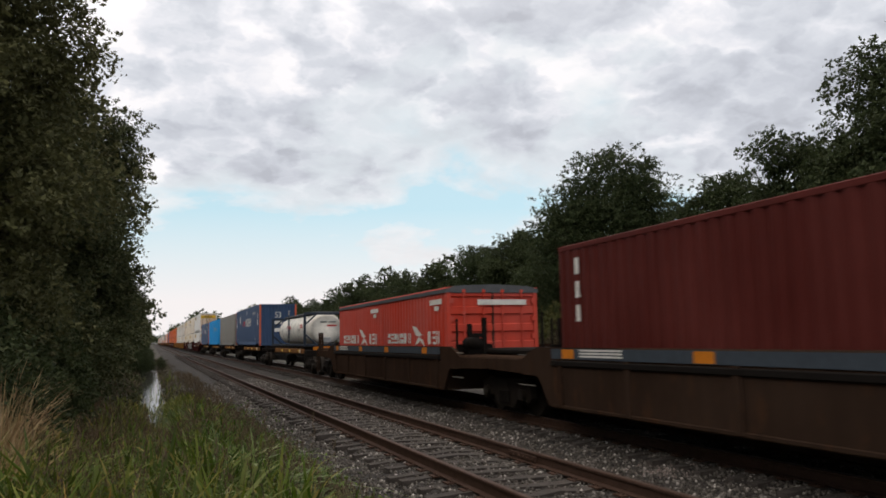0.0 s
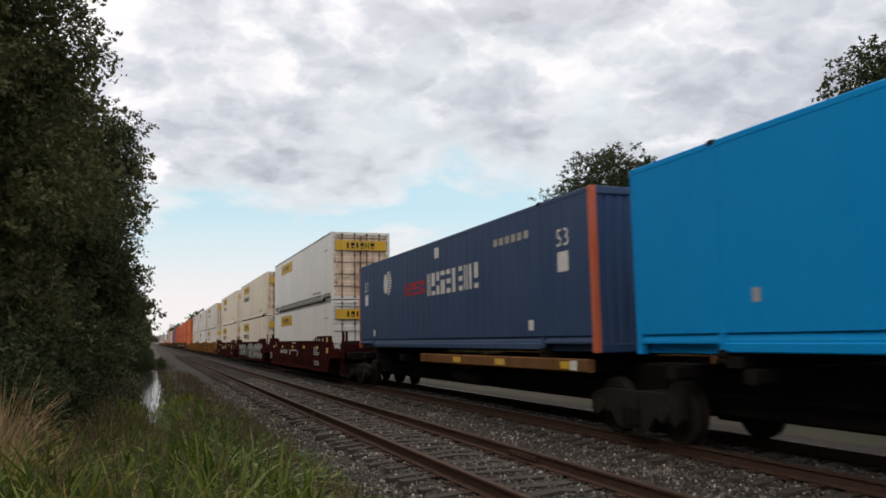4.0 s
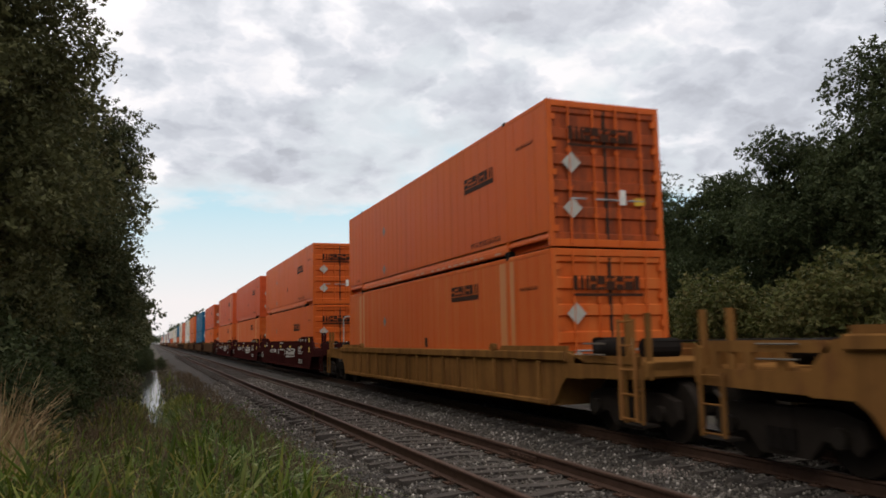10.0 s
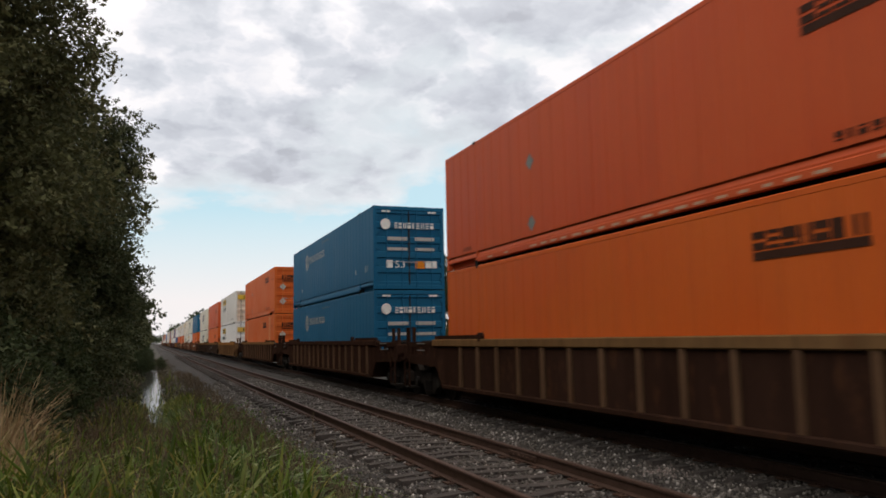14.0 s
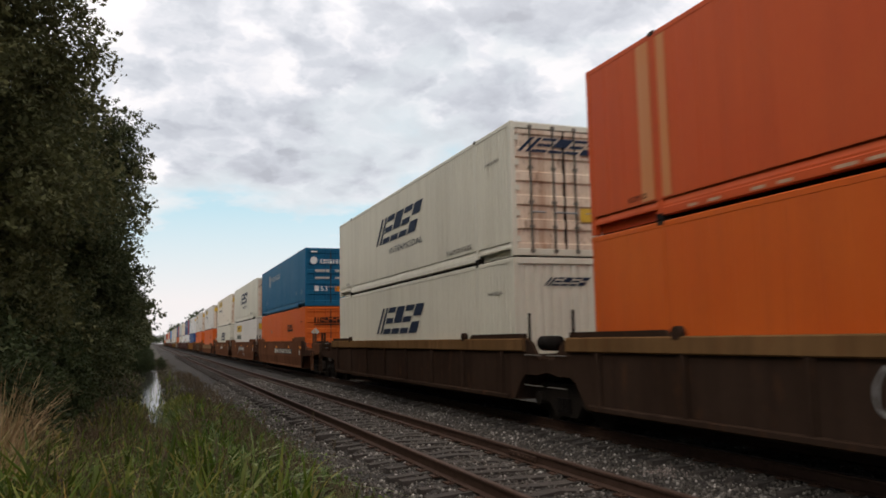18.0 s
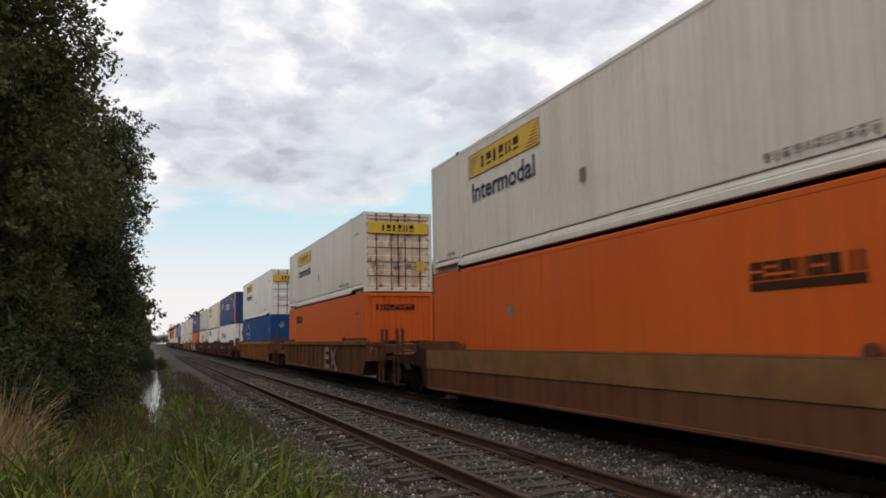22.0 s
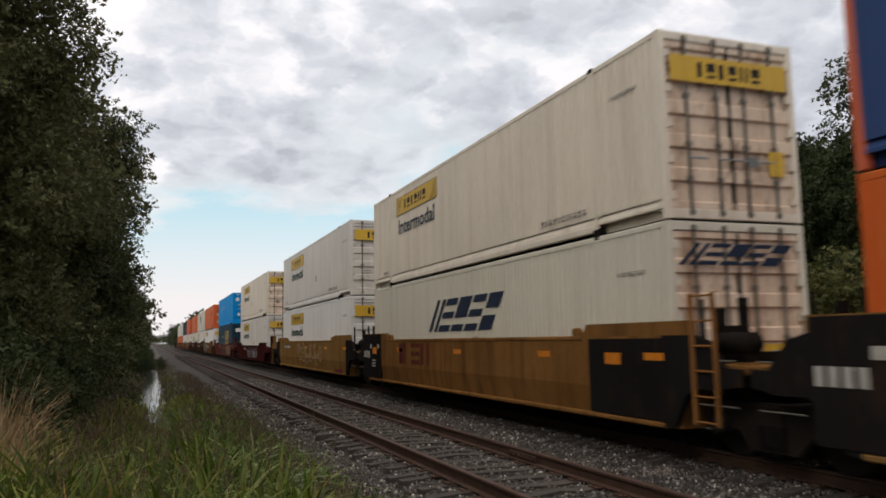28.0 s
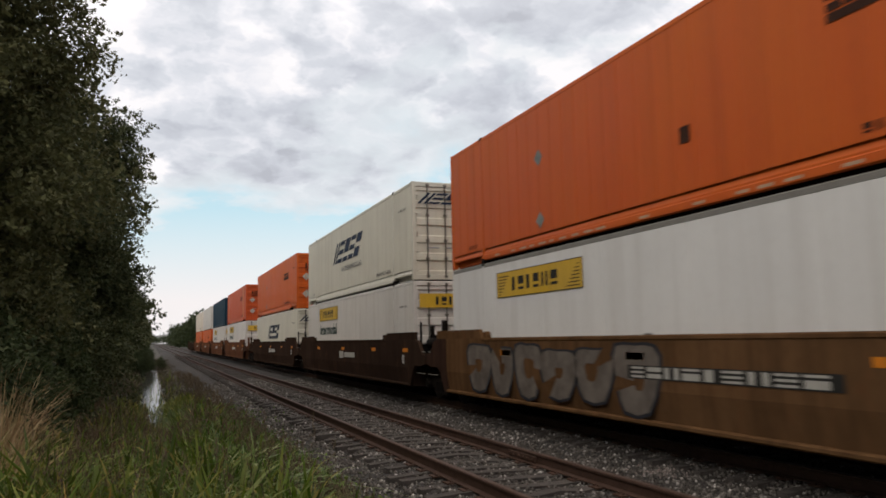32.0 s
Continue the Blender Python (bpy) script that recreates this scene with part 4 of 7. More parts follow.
def graffiti(ob, y_left, y_right, z0, z1, n, mats, seed):
    """Sprayed round letter-like strokes with no meaning."""
    rnd = random.Random(seed)
    x = SILL_X - 0.006
    step = (y_left - y_right) / n
    for i in range(n):
        fill, stroke = Shape(), Shape()
        yc = y_left - step * (i + 0.5)
        zc = (z0 + z1) / 2 + rnd.uniform(-0.04, 0.04)
        rx, rz = step * rnd.uniform(0.42, 0.56), (z1 - z0) / 2 * rnd.uniform(0.85, 1.05)
        m = 16
        ring = []
        for k in range(m):
            w = 2 * math.pi * k / m
            g = 1 + 0.12 * math.sin(3 * w + rnd.uniform(0, 0.4))
            ring.append((math.copysign(abs(math.cos(w)) ** 0.7, math.cos(w)) * g, math.copysign(abs(math.sin(w)) ** 0.7, math.sin(w)) * g))
        hole = rnd.uniform(0.22, 0.42)
        oy, oz = rnd.uniform(-0.15, 0.15), rnd.uniform(-0.15, 0.15)
        skip = rnd.randrange(m) if rnd.random() < 0.6 else -9
        for k in range(m):
            a, b = ring[k], ring[(k + 1) % m]
            if k in (skip, (skip + 1) % m):
                continue
            fill.poly([(x, yc - rx * a[0], zc + rz * a[1]), (x, yc - rx * b[0], zc + rz * b[1]), (x, yc - rx * (hole * b[0] + oy), zc + rz * (hole * b[1] + oz)), (x, yc - rx * (hole * a[0] + oy), zc + rz * (hole * a[1] + oz))])
            stroke.poly([(x + 0.002, yc - rx * a[0] * 1.14, zc + rz * a[1] * 1.1), (x + 0.002, yc - rx * b[0] * 1.14, zc + rz * b[1] * 1.1), (x + 0.002, yc - rx * b[0] * 0.98, zc + rz * b[1] * 0.98), (x + 0.002, yc - rx * a[0] * 0.98, zc + rz * a[1] * 0.98)])
        part("sprayed_outline", stroke, mats[1], ob, "dark sprayed outline")
        part("sprayed_paint", fill, mats[0], ob, "pale sprayed paint")


def ribbon(pts, width, x, even=False):
    """A soft-cornered painted line through points (y, z)."""
    s = Shape()
    fine = []
    ext = [pts[0]] + list(pts) + [pts[-1]]
    for i in range(1, len(ext) - 2):
        p0, p1, p2, p3 = (Vector(q) for q in ext[i - 1:i + 3])
        for k in range(5):
            t = k / 5
            fine.append(0.5 * (2 * p1 + (p2 - p0) * t + (2 * p0 - 5 * p1 + 4 * p2 - p3) * t * t + (3 * p1 - p0 - 3 * p2 + p3) * t ** 3))
    fine.append(Vector(pts[-1]))
    n = len(fine)
    for i, p in enumerate(fine):
        d = (fine[min(i + 1, n - 1)] - fine[max(i - 1, 0)]).normalized()
        w = width / 2 * (1.0 if even else 0.75 + 0.25 * math.sin(i * 0.9))
        s.v += [(x, p.x - d.y * w, p.y + d.x * w), (x, p.x + d.y * w, p.y - d.x * w)]
    s.f = [(2 * i, 2 * i + 1, 2 * i + 3, 2 * i + 2) for i in range(n - 1)]
    return s


def scrawl(ob, y_left, y_right, z0, z1, n, mat, seed, width=0.05):
    """Sprayed loops and strokes along the sill, one part each."""
    rnd = random.Random(seed)
    k = max(2, n // 3)
    for i in range(k):
        yc = y_left + (y_right - y_left) * (i + 0.5) / k
        ry = abs(y_left - y_right) / k * rnd.uniform(0.35, 0.6)
        zc, rz = (z0 + z1) / 2 + rnd.uniform(-0.1, 0.1), (z1 - z0) / 2 * rnd.uniform(0.6, 1.0)
        a0, turn = rnd.uniform(0, 6.28), rnd.choice((-1, 1)) * rnd.uniform(3.0, 5.6)
        pts = [(yc + ry * math.cos(a0 + turn * q / 6) + rnd.uniform(-0.04, 0.04), zc + rz * math.sin(a0 + turn * q / 6)) for q in range(7)]
        part("sprayed_line", ribbon(pts, width, SILL_X - 0.006 - 0.0006 * i), mat, ob)


def script(ob, y_left, y_right, z0, z1, n, mat, seed, width=0.08):
    """Sprayed slanted loops in a row, like running script with no meaning."""
    rnd = random.Random(seed)
    step = (y_left - y_right) / n
    for i in range(n):
        y = y_left - step * (i + 0.2)
        a, b = z0 + rnd.uniform(0, 0.12), z1 - rnd.uniform(0, 0.3 if i % 3 else 0.02)
        lean = 0.22 * (b - a)
        w = step * rnd.uniform(0.75, 1.0)
        loop = [(y + lean, b), (y, a + 0.1), (y - w * 0.35, a), (y - w * 0.8, a + 0.18), (y - w * 0.7, (a + b) / 2), (y - w * 0.25, (a + b) / 2 + 0.03)]
        hook = [(y + lean * 0.6, b - 0.08), (y - w * 0.4 + lean, b), (y - w * 0.75, (a + b) / 2), (y - w * 0.9, a), (y - w * 1.15, a + 0.1)]
        part("sprayed_line", ribbon(loop if rnd.random() < 0.55 else hook, width * rnd.uniform(0.8, 1.25), SILL_X - 0.006 - 0.0006 * i), mat, ob)


def spine_car(s0, L, label, group, near="mid", far="mid"):
    """A low skeleton car: a centre beam, two shelves and a truck."""
    ob = thing("spine_car", label, "railcar", group)
    rolls(ob, s0)
    part("center_beam", Shape().cbox(-0.32, 0.32, -0.6, L + 0.6, 0.42, 1.16, 0.04), BLACKISH, ob)
    part("side_rail", Shape().cbox(-1.36, -1.22, 0.15, 9.0, 1.02, 1.25, 0.02), RUST_RAIL, ob, "rusty brown side rail")
    part("side_rail", Shape().cbox(1.22, 1.36, 0.15, 9.0, 1.02, 1.25, 0.02), RUST_RAIL, ob)
    for y in (1.1, 4.0, 6.5):
        part("reflector", square(Shape(), on_side(y, y - 0.5, 1.07, 1.2, -1.366)), DECAL_Y, ob)
    part("reflector", square(Shape(), on_side(0.75, 0.5, 1.05, 1.22, -1.367)), DECAL_W, ob)
    for y in (0.6, 3.0, 5.6, 8.2, 11.0, 13.6, L - 0.8):
        part("cross_arm", Shape().cbox(-1.3, 1.3, y - 0.12, y + 0.12, 1.0, 1.2, 0.03), BLACKISH, ob)
    for y in (1.9, L - 2.1):
        part("pedestal", Shape().cbox(-1.28, 1.28, y - 0.16, y + 0.16, 1.2, 1.36, 0.03), BLACKISH, ob)
    part("air_tank", Shape().tube((-0.85, 5.8, 0.72), (-0.85, 7.3, 0.72), 0.22, n=14), BLACKISH, ob, smooth=True)
    part("brake_pipe", Shape().tube((-0.5, 0.4, 0.75), (-0.5, L - 0.4, 0.75), 0.03, n=6), BLACKISH, ob)
    truck(ob, -0.7)
    if near != "mid":
        coupler(ob, -1.3, -1)
        ladder(ob, -1.4, -1.2, -0.8, 0.35, 1.15, BLACKISH)
        part("end_sill", Shape().cbox(-1.4, 1.4, -1.4, -1.25, 0.9, 1.2, 0.03), BLACKISH, ob)
    if far != "mid":
        truck(ob, L + 0.7)
        coupler(ob, L + 1.3, 1)
        part("end_sill", Shape().cbox(-1.4, 1.4, L + 1.25, L + 1.4, 0.9, 1.2, 0.03), BLACKISH, ob)
    return ob


# ---- the train, from its first visible car to its last ----
LOW, HIGH = 0.430, 3.364        # undersides of the lower and the upper box
H53 = 2.896
GROUP_C = "containers on the freight train"
GROUP_W = "well cars of the freight train"


def load(kind, s0, z, upper, end=None, seed=0, worn=False, paint_mat=None):
    """One 53-foot box of a given livery. Returns it."""
    rnd = random.Random(seed + int(s0 * 10))
    where = "stacked high" if upper else "in a well car"
    if kind == "panel":
        m = paint_mat or WHITE
        ob = container(BOX53, H53, m, s0, z, "off-white corrugated container, yellow side panel, " + where, GROUP_C, end or "door", door_mat=WORN_DOOR if worn else None)
        band_panel(ob, H53, True, DECAL_G if seed % 2 else DECAL_N)
    elif kind == "smoothpanel":
        ob = container(BOX53, H53, paint_mat or BRIGHT, s0, z, "smooth white container with grey rails, " + where, GROUP_C, end or "door", "plate", rail=GREY, door_mat=WORN_DOOR if worn else None)
        band_panel(ob, H53, False)
    elif kind == "plainwhite":
        ob = container(BOX53, H53, paint_mat or WHITE, s0, z, "plain off-white corrugated freight container, " + where, GROUP_C, end or "door")
        small_marks(ob, H53)
    elif kind == "slant":
        ob = container(BOX53, H53, IVORY, s0, z, "ivory corrugated container with dark slanted block emblem, " + where, GROUP_C, end or "door", door_mat=WORN_DOOR if worn else None)
        band_slant(ob, H53, upper)
    elif kind == "orange":
        ob = container(BOX53, H53, paint_mat or ORANGE, s0, z, "orange steel container with dark brown marking strip, " + where, GROUP_C, end or "door", "fine", trim=paint_mat or ORANGE, door_mat=SOOT_ORANGE if worn else None)
        band_orange(ob, H53, 3.4 if upper or abs(s0 - 531.62) < 1 else 4.4, grey=seed % 3 != 0, dz=0.0 if paint_mat is FADED_ORANGE or not upper and abs(s0 - 338.13) < 1 else -0.38)
        if paint_mat is FADED_ORANGE and not upper or seed == 3 and abs(s0 - 295.09) > 1:
            for y in (1.93, BOX53 - 1.93):
                mark(ob, "faded_band", BAND, lambda s: [square(s, on_side(y + a, y + b, 0.32, H53 - 0.1, SX + 0.001)) for a, b in ((0.42, 0.10), (-0.10, -0.30))], "sun-bleached vertical band")
    elif kind == "orangefar":
        ob = container(BOX53, H53, paint_mat or ORANGE, s0, z, "orange steel container with dark strip, " + where, GROUP_C, end or "front", "fine", trim=paint_mat or ORANGE)
        band_orange(ob, H53, 12.9, grey=seed % 3 != 0, diamonds=False)
        mark(ob, "faded_band", BAND, lambda s: square(s, on_side(BOX53 - 1.80, BOX53 - 2.02, 0.32, H53 - 0.1, SX - 0.001)), "sun-bleached vertical band")
    elif kind == "teal":
        ob = container(BOX53, H53, paint_mat or TEAL, s0, z, ("sky blue" if paint_mat is SKYBLUE else "teal blue") + " container with small white markings, " + where, GROUP_C, end or "door", "fine", trim=paint_mat or TEAL)
        band_hex(ob, H53, -4.85 if s0 < 100 else 0.0, -0.28 if paint_mat is SKYBLUE else 0.0)
    elif kind == "stack":
        ob = container(BOX53, H53, paint_mat or NAVY, s0, z, "navy blue container with orange corner posts, " + where, GROUP_C, end or "front", "fine", post=POST_O)
        band_stack(ob, H53)
    elif kind == "redblock":
        ob = container(BOX53, H53, BRIGHT, s0, z, "white container with red blocks, " + where, GROUP_C, end or "door", "ribs")
        mark(ob, "block_marking", DECAL_R, lambda s: blocks(s, 3, on_side(12.7, 11.25, H53 - 1.25, H53 - 0.72, SX), 0, 0.15), "red block lettering")
        mark(ob, "block_marking", DECAL_K, lambda s: blocks(s, 9, on_side(11.1, 8.35, H53 - 1.22, H53 - 0.80, SX), 0, 0.3))
        mark(ob, "block_marking", DECAL_R, lambda s: blocks(s, 3, on_end(-0.62, 0.66, H53 - 1.05, H53 - 0.62, EY - 0.012), 0, 0.2), "red block lettering")
        small_marks(ob, H53)
        return ob
    elif kind == "blue":
        ob = container(BOX53, H53, BLUE, s0, z, "blue container with white framed emblem, " + where, GROUP_C, end or "front", "fine")
        def emblem(s):
            p = on_side(13.4, 11.25, 1.48, 2.52, SX)
            for r in ((0, 0, 1, 0.04), (0, 0.96, 1, 1), (0, 0, 0.02, 1), (0.98, 0, 1, 1)):
                square(s, p, *r)
            blocks(s, 2, lambda u, w: p(0.06 + 0.24 * u, 0.54 + 0.22 * w), 0, 0.2)
            blocks(s, 7, lambda u, w: p(0.06 + 0.72 * u, 0.22 + 0.20 * w), 0, 0.2)
            for k in range(16):
                a, b = (math.radians(158 - 13 * q) for q in (k, k + 1))
                t0, t1 = 0.015 + 0.0035 * k, 0.015 + 0.0035 * (k + 1)
                s.poly([p(0.66 + r * math.cos(c), 0.36 + 1.75 * r * math.sin(c)) for r, c in ((0.31 - t0, a), (0.31, a), (0.31, b), (0.31 - t1, b))])
        mark(ob, "emblem_field", plain("deep_blue_field", (0.010, 0.018, 0.10), 0.6), lambda s: square(s, on_side(13.4, 11.25, 1.48, 2.52, SX + 0.003)), "deep blue emblem field")
        mark(ob, "framed_marking", DECAL_W, emblem, "white framed emblem")
        mark(ob, "placard", DECAL_GREY, lambda s: s.poly([on_side(7.95, 7.5, 2.0, 2.45, SX)(u, w) for u, w in ((0.5, 0), (1, 0.5), (0.5, 1), (0, 0.5))]))
        mark(ob, "placard", DECAL_GREY, lambda s: s.poly([on_end(-0.8, -0.38, H53 - 0.85, H53 - 0.4, EY + 0.03)(u, w) for u, w in ((0.5, 0), (1, 0.5), (0.5, 1), (0, 0.5))]))
        mark(ob, "length_number", DECAL_W, lambda s: word(s, "53", on_end(-0.12, 0.33, H53 - 0.92, H53 - 0.45, EY + 0.03)))
        mark(ob, "length_number", DECAL_W, lambda s: word(s, "53", on_side(1.0, 0.55, H53 - 1.2, H53 - 0.8, SX)))
        mark(ob, "small_marking", DECAL_W, lambda s: square(s, on_end(0.72, 0.8, H53 - 1.6, H53 - 0.5, EY + 0.03)))
        return ob
    elif kind == "bracket":
        ob = container(BOX53, H53, DARKNAVY, s0, z, "dark navy container with yellow bracketed emblem, " + where, GROUP_C, end or "door", "fine", trim=DARKNAVY)
        def emblem(s):
            for y, way in ((7.75, -1), (3.72, 1)):
                square(s, on_side(y, y - 0.16, 0.93, 2.36, SX)) if way < 0 else square(s, on_side(y + 0.16, y, 0.93, 2.36, SX))
                for z0 in (0.93, 2.24):
                    a = (y, y - 0.45) if way < 0 else (y + 0.45, y)
                    square(s, on_side(a[0], a[1], z0, z0 + 0.12, SX))
            blocks(s, 3, on_side(6.95, 4.35, 1.42, 2.32, SX), 0, 0.12)
            square(s, on_side(6.8, 4.4, 1.06, 1.12, SX))
            blocks(s, 10, on_side(6.8, 4.4, 1.14, 1.32, SX), 0, 0.2)
        mark(ob, "bracket_marking", DECAL_Y, emblem, "yellow bracketed block emblem")
        mark(ob, "small_marking", DECAL_FAINT, lambda s: blocks(s, 18, on_side(11.7, 8.05, 1.66, 1.80, SX), 0, 0.3))
        mark(ob, "sticker", DECAL_W, lambda s: [square(s, on_end(-1.0, -0.2, H53 - 0.75, H53 - 0.4, EY - 0.012))])
        return ob
    if (end or ("front" if kind in ("orangefar", "stack") else "door")) == "door":
        {"panel": band_end_panel, "smoothpanel": band_end_panel, "slant": band_end_slant, "orange": band_end_orange, "orangefar": band_end_orange, "teal": band_end_hex}.get(kind, lambda o, h: None)(ob, H53)
    elif kind == "stack":
        band_end_stack(ob, H53)
    elif kind == "orangefar":
        mark(ob, "block_marking", DECAL_B, lambda s: blocks(s, 8, on_end(-0.85, 0.68, H53 - 0.62, H53 - 0.42, EY + 0.03), 0, 0.12))
    elif kind == "slant":
        mark(ob, "block_marking", DECAL_N, lambda s: blocks(s, 5, on_end(-0.5, 0.5, H53 - 0.6, H53 - 0.42, EY + 0.03), 0.9, 0.14))
    return ob


def unit(s0, lower, upper, car, low_dz=0.0):
    """A well with its two boxes; lower and upper: (livery, options)."""
    for spec, z, up in ((lower, LOW, False), (upper, HIGH, True)):
        if spec:
            kind, opts = spec[0], (spec[1] if len(spec) > 1 else {})
            load(kind, s0, z, up, **opts)
    return car


def make_train():
    # two low dark cars with single boxes
    c40 = 12.19
    label_low = "dark grimy low well car with patched blue and orange sill"
    for s0, near, far in ((0.47, 2.95, 2.95), (18.53, 2.95, 3.6)):
        car = well_car(s0, DARK_CAR, label_low, GROUP_W, "mid", "mid" if s0 < 10 else "end", "smooth", 1.44, 0.37, c40, ext=(near, far), trucks=(-2.94 if s0 > 1 else None, None if s0 < 10 else 3.0), plain_ends=True)
        x = SILL_X - 0.02
        part("sill_stripe", square(Shape(), on_side(c40, 0, 1.25, 1.43, x)), plain("slate_blue_stripe", (0.055, 0.068, 0.085), 0.6), car, "slate blue stripe")
        for y in (1.4, 5.0, 8.2, 11.8):
            part("reflector", square(Shape(), on_side(y, y - 0.42, 1.26, 1.42, x - 0.003)), DECAL_O, car, "orange reflector patch")
        part("stencil_marking", (lambda s: ([square(s, on_side(11.2, 9.9, 1.29 + 0.05 * k, 1.32 + 0.05 * k, x - 0.003)) for k in range(3)], s)[1])(Shape()), DECAL_W, car)
        for y in (0.25, 2.6, 5.0, 7.4, 9.8, 11.9):
            part("rib", Shape().cbox(-1.54, -1.49, y - 0.07, y + 0.07, 0.40, 1.24, 0.015), DARK_CAR, car)
        part("outer_chord", Shape().cbox(-1.545, -1.49, 0.0, c40, 1.12, 1.22, 0.015), BLACKISH, car)
    m = container(c40, H53, MAROON, 0.47, 0.40, "dark maroon corrugated container with white upright marking", GROUP_C, "door", "deep")
    mark(m, "block_marking", DECAL_W, lambda s: [blocks(s, 1, on_side(11.62, 11.36, 2.35 - 0.42 * k, 2.64 - 0.42 * k, SX)) for k in range(3)], "white upright marking")
    for k, s0 in enumerate((18.55, 24.63)):
        r = container(6.06, 2.56, SIGNALRED, s0, 0.40, "bright red open-top container with grey tarpaulin cover", GROUP_C, "door", "deep", trim=SIGNALRED)
        cover = Shape()
        cover.prism_y([(-HALF - 0.02, 2.42), (HALF + 0.02, 2.42), (HALF + 0.02, 2.52), (HALF - 0.3, 2.60), (0, 2.64), (-HALF + 0.3, 2.60), (-HALF - 0.02, 2.52)], -0.01, 6.07)
        part("tarpaulin", cover, TARP, r, "grey tarpaulin cover")
        mark(r, "block_marking", DECAL_W, lambda s: (blocks(s, 7, on_side(5.3, 2.95, 1.12, 1.42, SX), 0, 0.14), blocks(s, 3, on_side(1.5, 0.55, 1.10, 1.45, SX), 0, 0.14)), "white block lettering")
        def knot(s):
            p = on_side(2.85, 1.7, 1.0, 1.62, SX)
            for a in ([(0, 1), (0.3, 0.95), (0.7, 0.6), (0.85, 0.62), (0.55, 0.5), (0.3, 0.55)], [(0.2, 0.1), (0.45, 0.2), (0.62, 0.3), (1, 0), (0.8, 0.35), (0.5, 0.5), (0.35, 0.35)]):
                s.poly([p(*q) for q in a])
        mark(r, "knot_marking", DECAL_W, knot)
        mark(r, "number_marking", DECAL_W, lambda s: (square(s, on_side(1.32, 0.36, 2.14, 2.28, SX)), square(s, on_side(0.95, 0.6, 1.98, 2.1, SX))))
        mark(r, "number_marking", DECAL_W, lambda s: square(s, on_end(-0.45, 0.95, 2.1, 2.24, EY - 0.012)))
    # five skeleton platforms
    label_sp = "low rusty skeleton car on four-wheel trucks"
    for i, s0 in enumerate((38.6, 55.5, 72.9, 90.05, 107.3)):
        spine_car(s0, 16.0, label_sp, "skeleton cars of the freight train", "end" if i == 0 else "mid", "end" if i == 4 else "mid")
    tank_container(38.95, 1.37)
    ob = load("stack", 55.5, 1.37, False, "front", 2, paint_mat=FADED_NAVY)
    ob["label"] = "navy blue container with orange corner posts on a skeleton car"
    g = container(BOX53 - 0.1, H53, GREY, 72.92, 1.33, "plain weathered grey container on a skeleton car", GROUP_C, "door", "fine", trim=GREY)
    for y in (14.7, 13.3, 2.3, 1.5):
        mark(g, "small_marking", DECAL_FAINT, lambda s: square(s, on_side(y, y - 0.25, 0.65, 0.9, SX)))
    ob = load("teal", 90.02, 1.36, False, "door", 1, paint_mat=SKYBLUE)
    ob["label"] = "sky blue container with small white markings on a skeleton car"
    ob = load("stack", 107.25, 1.36, False, "front", 3, paint_mat=FADED_NAVY)
    ob["label"] = "navy blue container with orange corner posts on a skeleton car"

    W3 = ("end", "mid"), ("mid", "mid"), ("mid", "end")
    one = ("end", "end")
    maroon = "oxide-red well car with white stencils"
    yellow = "yellow ribbed well car with grime and rust"
    brown = "rusty brown ribbed well car"
    smooth = "rusty brown smooth-sided well car"
    # near end along the train, ends, car colour, label, kind, top, lower box, upper box
    C, FO, RO, B = CREAM, FADED_ORANGE, RED_ORANGE, BRIGHT
